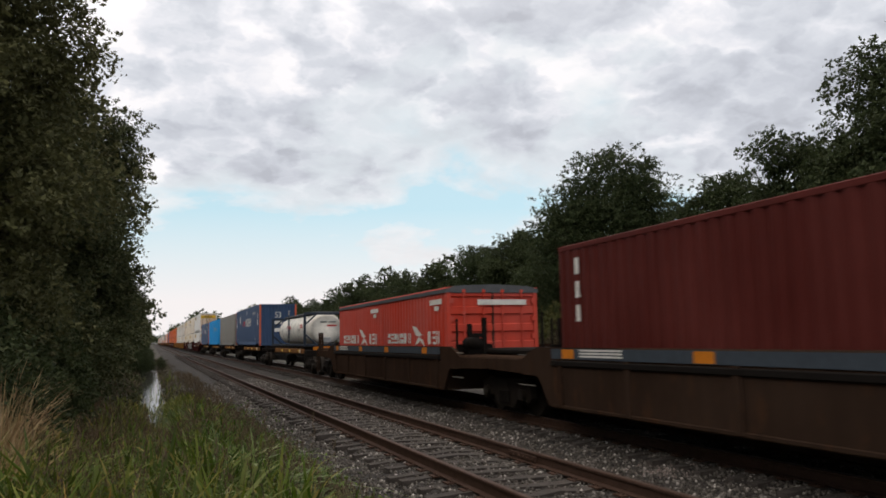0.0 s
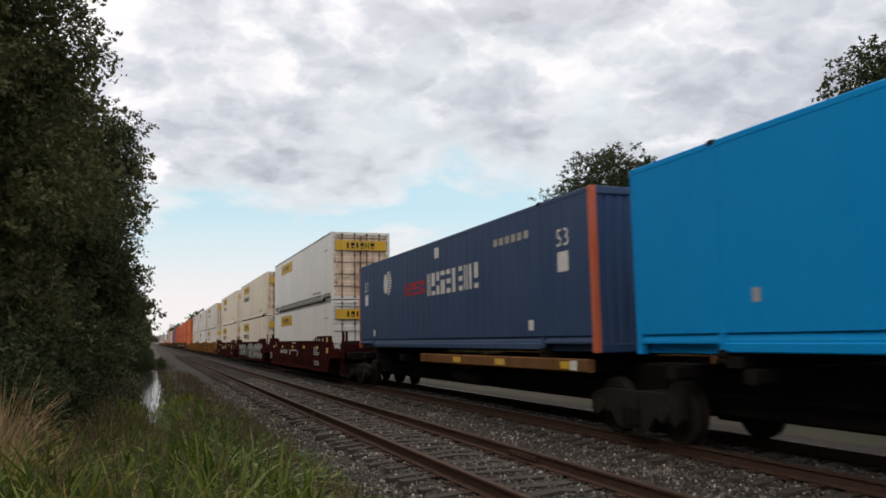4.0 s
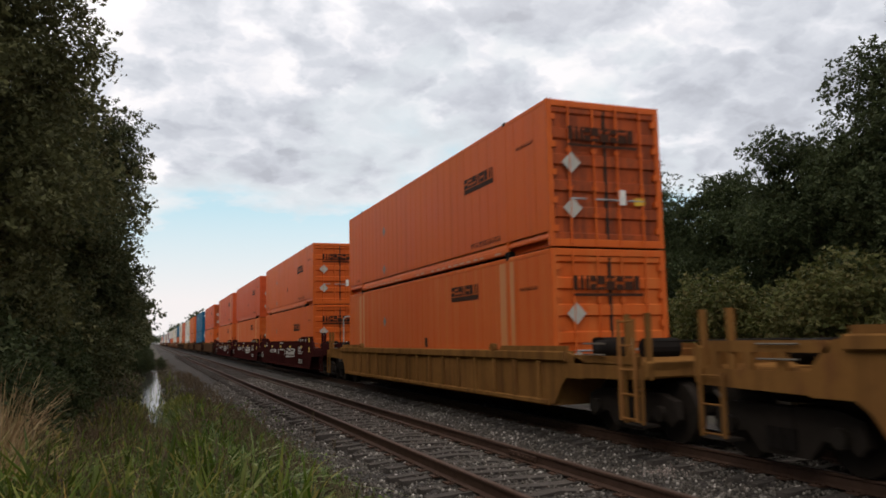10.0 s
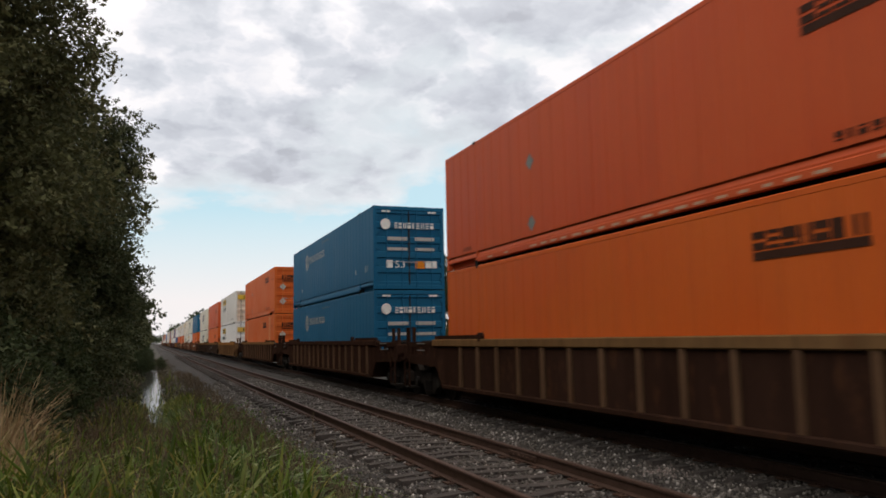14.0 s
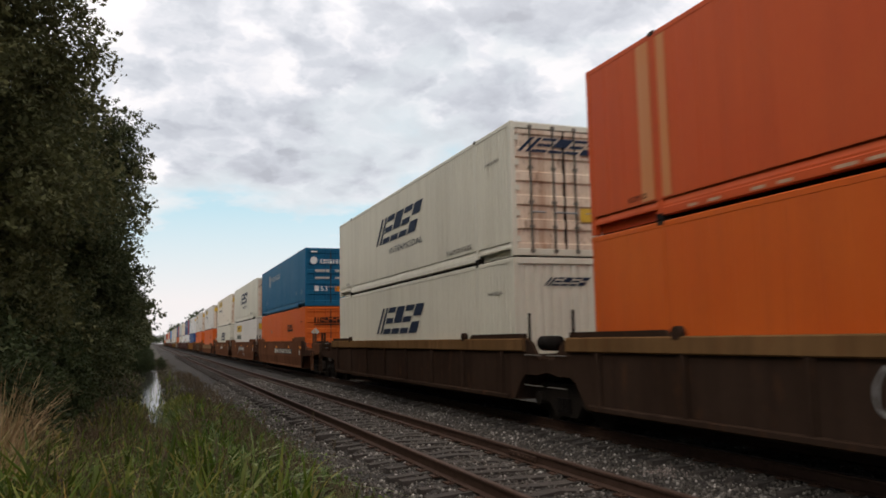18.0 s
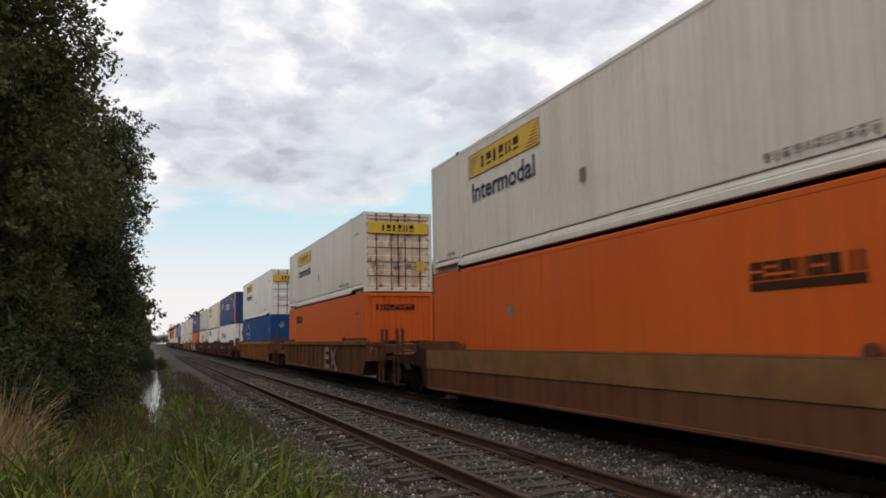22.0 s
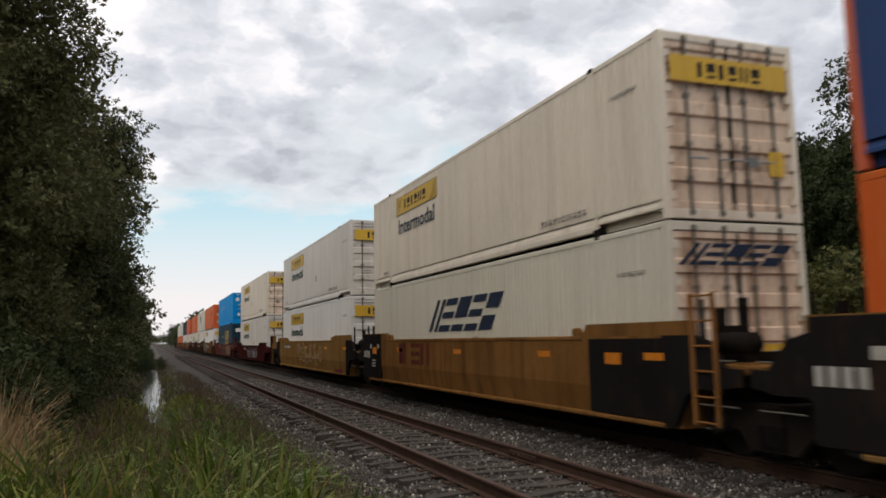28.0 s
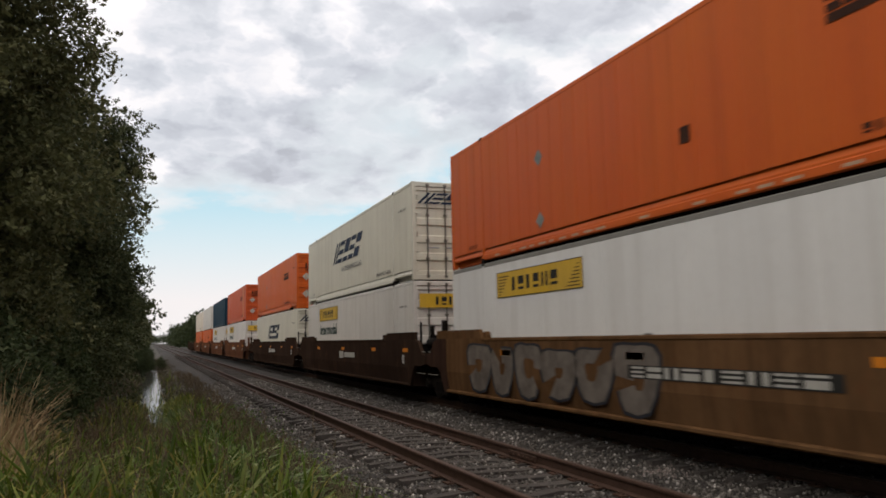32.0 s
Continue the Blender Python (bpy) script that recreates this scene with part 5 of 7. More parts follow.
    plan = [
        (128.02, W3[0], OXIDE_CAR, maroon, "smooth", 1.64, ("smoothpanel",), ("smoothpanel", {"worn": True})),
        (147.67, W3[1], OXIDE_CAR, "oxide-red well car covered in pale graffiti", "smooth", 1.64, ("panel", {"paint_mat": C, "seed": 0}), ("panel", {"paint_mat": C, "worn": True, "seed": 0})),
        (166.96, W3[2], OXIDE_CAR, maroon, "smooth", 1.64, ("panel", {"paint_mat": C, "seed": 2}), ("panel", {"paint_mat": C, "seed": 2})),
        (190.38, W3[0], YELLOW_CAR, yellow, "ribbed", 1.62, ("panel", {"seed": 1}), ("panel", {"seed": 1, "worn": True})),
        (209.66, W3[1], YELLOW_CAR, yellow, "ribbed", 1.62, ("panel", {"seed": 1, "paint_mat": B}), ("panel", {"seed": 1, "worn": True})),
        (229.16, W3[2], YELLOW_CAR, yellow, "ribbed", 1.62, ("panel", {"seed": 3}), ("panel", {"seed": 3})),
        (252.60, one, YELLOW_CAR, "low yellow ribbed well car with grime and rust", "ribbed", 1.38, ("orange", {"paint_mat": FO, "seed": 1}), ("orange", {"worn": True, "seed": 1})),
        (275.84, W3[0], OXIDE_CAR, maroon, "smooth", 1.64, ("orange", {"seed": 1}), ("orange", {"seed": 1})),
        (295.09, W3[1], OXIDE_CAR, maroon, "smooth", 1.64, ("orange", {"paint_mat": FO, "seed": 3}), ("orange", {"paint_mat": RO, "seed": 3})),
        (314.55, W3[2], OXIDE_CAR, maroon, "smooth", 1.64, ("orange", {"paint_mat": FO, "seed": 3, "end": "front"}), ("orange", {"paint_mat": RO, "seed": 3, "end": "front"})),
        (338.13, one, RIB_CAR, brown, "ribbed", 1.62, ("orange", {"seed": 0}), ("orange", {"paint_mat": RO, "seed": 1, "worn": True})),
        (361.22, one, RIB_CAR, brown, "ribbed", 1.62, ("teal", {"seed": 1}), ("teal", {"seed": 1})),
        (384.13, one, RIB_CAR, brown, "ribbed", 1.62, ("orange", {"paint_mat": FO, "seed": 3}), ("orange", {"paint_mat": FO, "seed": 1})),
        (407.80, W3[0], RUST_WEB, "faded tan well car with broad top chord", "ribbed", 1.62, ("panel", {"paint_mat": B, "seed": 1}), ("panel", {"seed": 1, "worn": True})),
        (427.28, W3[1], DARK_CAR, "dark well car with worn yellow top chord and scrawls", "ribbed", 1.62, ("orange", {"seed": 0}), ("orange", {"paint_mat": RO, "seed": 3, "end": "front"})),
        (446.44, W3[2], DARK_CAR, "dark well car with worn yellow top chord", "ribbed", 1.62, ("slant", {"end": "front"}), ("slant", {"worn": True})),
        (470.07, W3[0], BROWN_CAR, smooth, "smooth", 1.64, ("orange", {"seed": 1}), ("teal", {"seed": 1})),
        (489.07, W3[1], BROWN_CAR, smooth, "smooth", 1.64, ("panel", {"seed": 1}), ("slant", {"worn": True})),
        (508.55, W3[2], BROWN_CAR, smooth, "smooth", 1.64, ("slant", {"end": "front"}), ("panel", {"paint_mat": C, "worn": True, "seed": 2})),
        (531.62, one, BROWN_CAR, "low two-tone brown well car", "smooth", 1.38, ("orange", {"seed": 1}), ("panel", {"worn": True, "seed": 2})),
        (554.93, one, BROWN_CAR, "rusty ribbed well car with pale sprayed letters", "ribbed", 1.62, ("orangefar", {"seed": 0}), ("panel", {"seed": 1, "worn": True})),
        (578.12, one, BROWN_CAR, "rusty tan ribbed well car", "ribbed", 1.62, ("blue",), ("panel", {"paint_mat": B, "seed": 1})),
        (601.38, W3[0], DUSTY_CAR, maroon, "smooth", 1.64, ("redblock",), ("stack",)),
        (620.52, W3[1], DUSTY_CAR, maroon, "smooth", 1.64, ("smoothpanel",), ("panel", {"paint_mat": C, "seed": 1})),
        (639.80, W3[2], DUSTY_CAR, maroon, "smooth", 1.64, ("slant",), ("smoothpanel", {"paint_mat": GREY_WHITE})),
        (662.75, W3[0], FADED_YELLOW, "yellow well car with pale and blue graffiti", "smooth", 1.64, ("orangefar", {"paint_mat": FO, "seed": 1}), ("stack",)),
        (682.09, W3[1], YELLOW_CAR, "yellow smooth-sided well car with black end panel", "smooth", 1.64, ("slant", {"worn": True}), ("panel", {"paint_mat": C, "worn": True, "seed": 2})),
        (701.53, W3[2], FADED_YELLOW, "yellow smooth-sided well car with faded graffiti", "smooth", 1.64, ("panel", {"paint_mat": B, "seed": 1}), ("panel", {"seed": 1})),
        (724.42, one, OXIDE_CAR, "low oxide-red well car with white scrawl", "smooth", 1.38, ("panel", {"seed": 1}), ("panel", {"paint_mat": C, "worn": True, "seed": 1})),
        (747.63, one, RED_CAR, "low red well car with faded graffiti", "smooth", 1.38, ("bracket",), ("teal", {"paint_mat": SKYBLUE, "seed": 1})),
        (771.29, W3[0], RUST_WEB, "rusty brown well car with graffiti", "smooth", 1.64, ("smoothpanel",), ("orange", {"seed": 1})),
        (790.48, W3[1], DARK_CAR, "dark brown smooth-sided well car", "smooth", 1.64, ("panel", {"seed": 1}), ("slant",)),
        (809.83, W3[2], DARK_CAR, "dark brown smooth-sided well car", "smooth", 1.64, ("slant",), ("orange", {"seed": 1})),
        (833.2, W3[0], BROWN_CAR, smooth, "smooth", 1.64, ("panel", {"seed": 1}), ("orange", {"paint_mat": RO, "seed": 3})),
        (852.6, W3[1], BROWN_CAR, smooth, "smooth", 1.64, ("panel", {"seed": 1}), ("plainwhite", {"paint_mat": DARKNAVY})),
        (872.0, W3[1], BROWN_CAR, smooth, "smooth", 1.64, ("orange", {"seed": 1}), ("plainwhite", {})),
        (891.4, W3[2], BROWN_CAR, smooth, "smooth", 1.64, ("orange", {"seed": 3}), ("plainwhite", {"paint_mat": C})),
        (914.6, one, DARK_CAR, "empty dark well car at the train's end", "smooth", 1.64, None, None),
    ]
    cars = {}
    for s0, (near, far), mat, label, kind, top, lower, upper in plan:
        chord = TAN_CAR if s0 in (407.80, 578.12) else WORN_CHORD if s0 in (338.13, 384.13, 427.28, 446.44, 554.93) else None
        car = well_car(s0, mat, label, GROUP_W, near, far, kind, top, 0.33 if kind == "smooth" else 0.40, chord=chord, rib_mat=TAN_CAR if s0 == 578.12 else RUST_RIB if s0 in (554.93, 338.13, 361.22, 384.13) else None, slots=mat is YELLOW_CAR and kind == "ribbed" and top > 1.5, patches=s0 == 578.12, end_mat=BLACK_END if s0 in (662.75, 682.09, 701.53) else SOOTY_END if mat in (BROWN_CAR, RUST_WEB) and kind == "smooth" else None)
        cars[s0] = car
        for spec, z, up in ((lower, LOW, False), (upper, HIGH, True)):
            if spec:
                load(spec[0], s0, z, up, **(spec[1] if len(spec) > 1 else {}))
        if mat in (OXIDE_CAR, DUSTY_CAR) and top > 1.5 and s0 != 147.67:
            stencils(car, BOX53, top, STENCIL if s0 < 600 else DECAL_TEXT, s0 < 600, 270 < s0 < 330)
        elif kind == "smooth" and s0 < 900 and mat not in (OXIDE_CAR, RED_CAR):
            x = SILL_X - 0.006
            for y in (0.2, 3.6, 8.0, 12.6):
                part("reflector", square(Shape(), on_side(y + 0.24, y - 0.24, top - 0.36, top - 0.25, x)), DECAL_O, car, "orange reflector chip")
            if mat in (BROWN_CAR, DARK_CAR):
                part("stencil_marking", (lambda s: (square(s, on_side(8.6, 7.9, 0.98, 1.24, x)), square(s, on_side(7.8, 6.2, 1.02, 1.2, x)), square(s, on_side(0.5, 0.3, 0.95, 1.2, x)), s)[3])(Shape()), DECAL_FAINT, car)["kind"] = "stuff"
    pale = (plain("pale_spray_paint", (0.26, 0.255, 0.25), 0.6), plain("black_spray_paint", (0.03, 0.03, 0.035), 0.6))
    graffiti(cars[147.67], 14.6, 9.9, 0.62, 1.50, 6, pale, 5)
    graffiti(cars[147.67], 8.2, 0.6, 0.50, 1.58, 6, pale, 6)
    scrawl(cars[147.67], 9.7, 8.4, 0.6, 1.5, 8, DECAL_T, 7, 0.16)
    chalk = plain("chalky_spray", (0.25, 0.20, 0.165), 0.8, 0, 0.7, 2.2)
    strokes = (((5.75, 0.50), (5.68, 1.32)), ((5.70, 1.27), (4.95, 1.27)), ((5.70, 0.97), (5.0, 0.95)), ((5.72, 0.54), (4.88, 0.60)), ((4.62, 1.30), (3.55, 0.46)), ((3.72, 1.30), (4.55, 0.46)))
    for k, (p, q) in enumerate(strokes):
        part("sprayed_line", ribbon((p, ((p[0] + q[0]) / 2 + 0.02, (p[1] + q[1]) / 2 + 0.02), q), 0.19, SILL_X - 0.004 - 0.001 * k, True), chalk, cars[554.93], "chalky sprayed stroke")
    graffiti(cars[662.75], 14.9, 12.6, 0.55, 1.45, 3, (plain("pink_white_spray", (0.55, 0.48, 0.46), 0.6), DECAL_FAINT), 11)
    graffiti(cars[662.75], 8.3, 1.5, 0.45, 1.05, 6, (plain("light_blue_spray", (0.30, 0.40, 0.48), 0.6), plain("dark_blue_spray", (0.05, 0.10, 0.22), 0.6)), 12)
    part("number_panel", square(Shape(), on_side(7.6, 3.9, 1.22, 1.50, SILL_X - 0.006)), DECAL_K, cars[662.75])
    part("number_marking", blocks(Shape(), 8, on_side(7.4, 4.1, 1.27, 1.45, SILL_X - 0.009)), DECAL_FAINT, cars[662.75])
    part("black_panel", square(Shape(), on_side(2.0, -0.1, 0.42, 1.60, SILL_X - 0.005)), BLACK_END, cars[682.09], "black end panel")
    ladder(cars[682.09], -1.52, -1.15, -0.7, 0.45, 2.2, TAN_CAR)
    for s0 in (662.75, 682.09):
        part("black_panel", square(Shape(), on_side(BOX53 + 0.6, BOX53 - 1.5, 0.42, 1.82, SILL_X - 0.016)), BLACK_END, cars[s0], "black end panel")
        part("reflector", square(Shape(), on_side(15.54, 15.06, 1.19, 1.40, SILL_X - 0.019)), DECAL_O, cars[s0], "orange reflector chip")
        part("number_marking", (lambda s: ([square(s, on_side(16.6 - 0.19 * k, 16.47 - 0.19 * k, 1.06, 1.28, SILL_X - 0.019)) for k in range(4)], [square(s, on_side(15.85, 15.62, 1.36, 1.50, SILL_X - 0.019)), square(s, on_side(14.98, 14.78, 1.36, 1.50, SILL_X - 0.019))], [square(s, on_side(15.6, 15.2, 0.78 + 0.09 * k, 0.82 + 0.09 * k, SILL_X - 0.019)) for k in range(3)], s)[3])(Shape()), DECAL_FAINT, cars[s0])["kind"] = "stuff"
    part("sticker", square(Shape(), on_side(1.5, 1.05, 1.2, 1.38, SILL_X - 0.009)), DECAL_O, cars[682.09])
    part("block_marking", blocks(Shape(), 3, on_side(12.66, 9.9, 0.95, 1.53, SILL_X - 0.006), 0, 0.12), plain("faded_red_emblem", (0.115, 0.024, 0.014), 0.7, 0, 0.5, 2.0), cars[682.09], "faded red block emblem")
    faded = plain("faded_tan_spray", (0.30, 0.225, 0.14), 0.8, 0, 0.5, 2.0)
    scrawl(cars[701.53], 10.6, 4.4, 0.85, 1.5, 36, faded, 14, 0.11)
    scrawl(cars[701.53], 9.8, 4.8, 0.6, 1.1, 18, faded, 24, 0.07)
    part("sprayed_spot", ribbon([(5.9, 1.22), (5.75, 1.26), (5.6, 1.2)], 0.14, SILL_X - 0.02), plain("dull_red_spray", (0.20, 0.03, 0.04), 0.7), cars[701.53])
    part("number_panel", square(Shape(), on_side(14.4, 12.4, 1.26, 1.46, SILL_X - 0.006)), DECAL_K, cars[701.53])
    part("number_marking", blocks(Shape(), 8, on_side(14.3, 12.5, 1.3, 1.42, SILL_X - 0.009)), DECAL_FAINT, cars[701.53])
    script(cars[724.42], 9.1, 3.3, 0.50, 1.26, 13, pale[0], 15, 0.09)
    part("number_marking", (lambda s: ([square(s, on_side(11.73 - 0.19 * k, 11.60 - 0.19 * k, 1.03, 1.22, SILL_X - 0.006)) for k in range(9) if k != 3], s)[1])(Shape()), faded, cars[724.42], "faded tan stencil bars")["kind"] = "stuff"
    scrawl(cars[508.55], 7.5, 5.9, 1.0, 1.55, 9, faded, 31, 0.16)
    lobes = plain("dark_lobes_spray", (0.030, 0.021, 0.018), 0.8, 0, 0.4, 3.0)
    rim_p = plain("pale_rim_spray", (0.17, 0.115, 0.10), 0.8, 0, 0.4, 3.0)
    script(cars[747.63], 13.1, 10.7, 1.12, 1.32, 7, pale[0], 33, 0.05)
    for k in range(9):
        y = 9.9 - 0.60 * k - (0.3 if k > 4 else 0)
        low = 0.42 if k % 4 else 0.7
        part("sprayed_outline", ribbon([(y - 0.45, low), (y, 0.95), (y + 0.05, 1.28)], 0.46, SILL_X - 0.006), rim_p, cars[747.63])
        part("sprayed_paint", ribbon([(y - 0.43, low + 0.03), (y, 0.95), (y + 0.05, 1.25)], 0.34, SILL_X - 0.010), lobes, cars[747.63])
    part("sprayed_paint", square(Shape(), on_side(4.3, -0.3, 0.5, 1.34, SILL_X - 0.004)), plain("clay_spray", (0.155, 0.098, 0.070), 0.8, 0, 0.4, 1.5), cars[747.63], "clay-coloured painted-over patch")
    for y in (6.9, 3.9):
        part("reflector", square(Shape(), on_side(y + 0.42, y - 0.42, 1.0, 1.13, SILL_X - 0.014)), DECAL_O, cars[747.63])
    graffiti(cars[771.29], 14.6, 7.4, 0.5, 1.5, 6, (plain("grey_spray", (0.16, 0.135, 0.115), 0.8, 0, 0.5, 2.5), pale[1]), 20)
    part("number_panel", square(Shape(), on_side(8.2, 4.2, 1.0, 1.2, SILL_X - 0.007)), DECAL_K, cars[771.29])
    part("number_marking", blocks(Shape(), 9, on_side(8.1, 4.3, 1.02, 1.18, SILL_X - 0.010)), DECAL_FAINT, cars[771.29])
    part("number_panel", square(Shape(), on_side(7.2, 2.6, 0.98, 1.24, SILL_X - 0.007)), DECAL_K, cars[470.07])
    part("number_marking", blocks(Shape(), 9, on_side(7.0, 2.8, 1.02, 1.2, SILL_X - 0.010)), DECAL_FAINT, cars[470.07])
    part("emblem_panel", square(Shape(), on_side(9.8, 8.0, 0.95, 1.3, SILL_X - 0.007)), DECAL_K, cars[489.07])
    part("emblem_marking", blocks(Shape(), 3, on_side(9.65, 8.15, 1.0, 1.25, SILL_X - 0.010)), DECAL_FAINT, cars[489.07])
    for k, sd in ((427.28, 21), (489.07, 22)):
        scrawl(cars[k], 10.5, 9.3, 0.7, 1.3, 10, pale[0], sd, 0.05)
        scrawl(cars[k], 7.3, 5.8, 0.6, 1.3, 12, pale[0], sd + 5, 0.05)
    part("sill_band", square(Shape(), on_side(BOX53, 0, 0.88, 1.36, SILL_X - 0.02)), plain("faded_clay_band", (0.20, 0.105, 0.045), 0.7, 0, 0.4, 1.5), cars[531.62], "faded clay-coloured band")
    for s0 in (190.38, 209.66):
        part("number_panel", square(Shape(), on_side(15.9, 14.9, 0.45, 1.38, SILL_X + 0.04)), DECAL_K, cars[s0], "black end panel")
        part("number_marking", (lambda s: ([square(s, on_side(15.72 - 0.2 * k, 15.58 - 0.2 * k, 0.78, 1.06, SILL_X + 0.036)) for k in range(4)], s)[1])(Shape()), DECAL_FAINT, cars[s0])
    part("white_placard", square(Shape(), on_side(10.72, 10.22, 0.80, 1.22, SILL_X + 0.058)), DECAL_FAINT, cars[190.38], "pale square placard")
    for s0, y in ((209.66, 15.0), (229.16, 15.0), (701.53, 1.9)):
        part("red_patch", square(Shape(), on_side(y, y - 1.5, 0.40, 0.53, SILL_X - 0.022)), plain("faded_red_patch", (0.13, 0.022, 0.018), 0.8), cars[s0], "faded red paint patch")
    pipe = Shape()
    bend = [(-0.45, 1.3), (-0.45, 2.60), (-0.32, 2.68), (-0.02, 2.68), (0.38, 2.42), (0.40, 2.2)]
    for (a, b), (c, d) in zip(bend, bend[1:]):
        pipe.tube((a, -2.6, b), (c, -2.6, d), 0.03, n=7)
    part("grab_rail", pipe, STENCIL, cars[275.84], "pale bent grab rail")
    ladder(cars[252.60], -1.52, -2.9, -2.5, 0.35, 1.9, TAN_CAR)


def tank_container(s0, z):
    """A long low tank in an open frame."""
    L, h = 11.1, 1.70
    ob = thing("tank_container", "white insulated tank in a slate blue frame on a skeleton car", "container", GROUP_C)
    rolls(ob, s0, z)
    fr = plain("slate_frame_paint", (0.035, 0.045, 0.062), 0.6)
    shell = plain("white_tank_cladding", (0.72, 0.70, 0.65), 0.45)
    r, cz = 0.80, 0.88
    prof = [(0.20, 0.0), (0.21, 0.45), (0.26, 0.70), (0.38, r), (L - 0.45, r), (L - 0.2, 0.68), (L - 0.1, 0.4)]
    part("tank_shell", Shape().lathe_y(prof, 0, cz, 40), shell, ob, "white tank shell", True)
    for y in (1.3, 2.6, 4.2, 5.4, 6.6, 8.0, 9.4, 10.4):
        part("band", Shape().lathe_y([(y, r + 0.004), (y, r + 0.012), (y + 0.05, r + 0.012), (y + 0.05, r + 0.004)], 0, cz, 40), GALV, ob)
    for y in (0.0, L - 0.12):
        for x in (-1.22, 1.10):
            part("corner_post", Shape().cbox(x, x + 0.12, y, y + 0.12, 0, h, 0.015), fr, ob)
        part("end_beam", Shape().cbox(-1.10, 1.10, y, y + 0.12, h - 0.12, h, 0.015), fr, ob)
        part("end_beam", Shape().cbox(-1.10, 1.10, y, y + 0.12, 0.0, 0.12, 0.015), fr, ob)
        for x, w in ((-1.16, -1), (1.16, 1)):
            for z0, z1 in ((0.62, 0.06), (h - 0.62, h - 0.06)):
                part("brace", Shape().tube((x, y + 0.06, z0), (x - w * 0.62, y + 0.06, z1), 0.05, n=6), fr, ob)
    for x in (-1.2, 1.1):
        part("bottom_rail", Shape().cbox(x, x + 0.1, 0.1, L - 0.1, 0.02, 0.12, 0.015), fr, ob)
    part("walkway", Shape().cbox(-0.45, 1.2, 1.0, L - 0.3, h - 0.02, h + 0.08, 0.02), TARP, ob)
    part("manhole", Shape().tube((0, 5.6, cz + r - 0.05), (0, 5.6, cz + r + 0.14), 0.27, n=16), shell, ob)
    ladder(ob, -0.95, 6.0, 6.4, 0.1, h + 0.05, fr)
    for y, ln in ((3.0, 0.35), (6.9, 0.6)):
        sign = part("warning_sign", square(square(Shape(), on_side(y + ln, y - ln, 0, 0.07, 0)), on_side(y + ln, y - ln * 0.8, 0.10, 0.17, 0)), DECAL_R, ob, "thin red lettering bars")
        sign.matrix_basis = pose(-r - 0.018, 0, cz + 0.10)
    for k in range(3):
        part("number_marking", square(Shape(), on_side(3.9, 3.2 + 0.1 * k, 0, 0.035, 0)), DECAL_GREY, ob).matrix_basis = pose(-r - 0.018, 0, cz + 0.02 - 0.08 * k)
    part("number_marking", square(square(Shape(), on_end(-0.35, 0.0, 1.18, 1.25, 0.19)), on_end(0.08, 0.45, 1.18, 1.25, 0.19)), DECAL_GREY, ob)
    part("number_marking", square(Shape(), on_end(0.0, 0.5, 1.0, 1.07, 0.19)), DECAL_R, ob)
    part("reflector", square(Shape(), on_end(-0.75, 0.35, -0.20, -0.02, -0.03)), DECAL_O, ob)
    part("outlet_valve", Shape().cbox(-0.25, 0.15, 0.05, 0.3, 0.12, 0.45, 0.03), GALV, ob)
    for x, z0 in ((0.72, 1.35), (0.62, 0.30)):
        part("placard", Shape().poly([(x, -0.02, z0 - 0.2), (x + 0.2, -0.02, z0), (x, -0.02, z0 + 0.2), (x - 0.2, -0.02, z0)]), DECAL_GREY, ob)


make_train()

# ---- ground, track and ballast ----
SOIL = ground_mat("weedy_soil", ((0.030, 0.025, 0.018), (0.046, 0.038, 0.027), (0.028, 0.030, 0.014)), 2.2)


def stone_mat():
    m, N, L, b = mat_base("crushed_stone_ballast", 0.95)
    tc = N.new("ShaderNodeTexCoord")
    v = N.new("ShaderNodeTexVoronoi")
    v.inputs["Scale"].default_value = 17.0
    L.new(tc.outputs["Object"], v.inputs["Vector"])
    bw = N.new("ShaderNodeSeparateColor")
    L.new(v.outputs["Color"], bw.inputs[0])
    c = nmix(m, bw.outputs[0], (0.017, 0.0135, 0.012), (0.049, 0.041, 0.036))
    # cell edges darkened in the colour, for the shade between the stones
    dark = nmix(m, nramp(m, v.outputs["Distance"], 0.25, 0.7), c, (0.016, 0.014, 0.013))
    d = nnoise(m, 0.8, (1, 1, 1), 5)
    c2 = nmix(m, nmul(m, nramp(m, d, 0.42, 0.68), 0.55), dark, (0.032, 0.023, 0.018))
    L.new(c2, b.inputs["Base Color"])
    inv = nmul(m, v.outputs["Distance"], -1.0)
    nbump(m, b, inv, 0.9, 0.05)
    return m


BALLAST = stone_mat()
STONE = leaf_mat("loose_ballast_stone", [(0.034, 0.029, 0.026), (0.050, 0.044, 0.039), (0.078, 0.069, 0.061), (0.098, 0.088, 0.079), (0.138, 0.126, 0.114), (0.060, 0.050, 0.043), (0.082, 0.073, 0.065), (0.175, 0.160, 0.146), (0.066, 0.059, 0.052), (0.110, 0.100, 0.090), (0.210, 0.195, 0.180), (0.480, 0.450, 0.420)], 0.9, 0.0)
RAILMAT = plain("rusty_rail_steel", (0.072, 0.043, 0.032), 0.65, 0.1, 0.3, 9.0)
RAILTOP = plain("polished_rail_steel", (0.22, 0.19, 0.17), 0.35, 0.8, 0.2, 5.0)
TIEMAT = ground_mat("weathered_tie_wood", ((0.034, 0.028, 0.024), (0.072, 0.060, 0.052), (0.024, 0.019, 0.017)), 6.0, 0.6, 0.02)
WATER_M, _n, _l, _b = mat_base("still_ditch_water", 0.04)
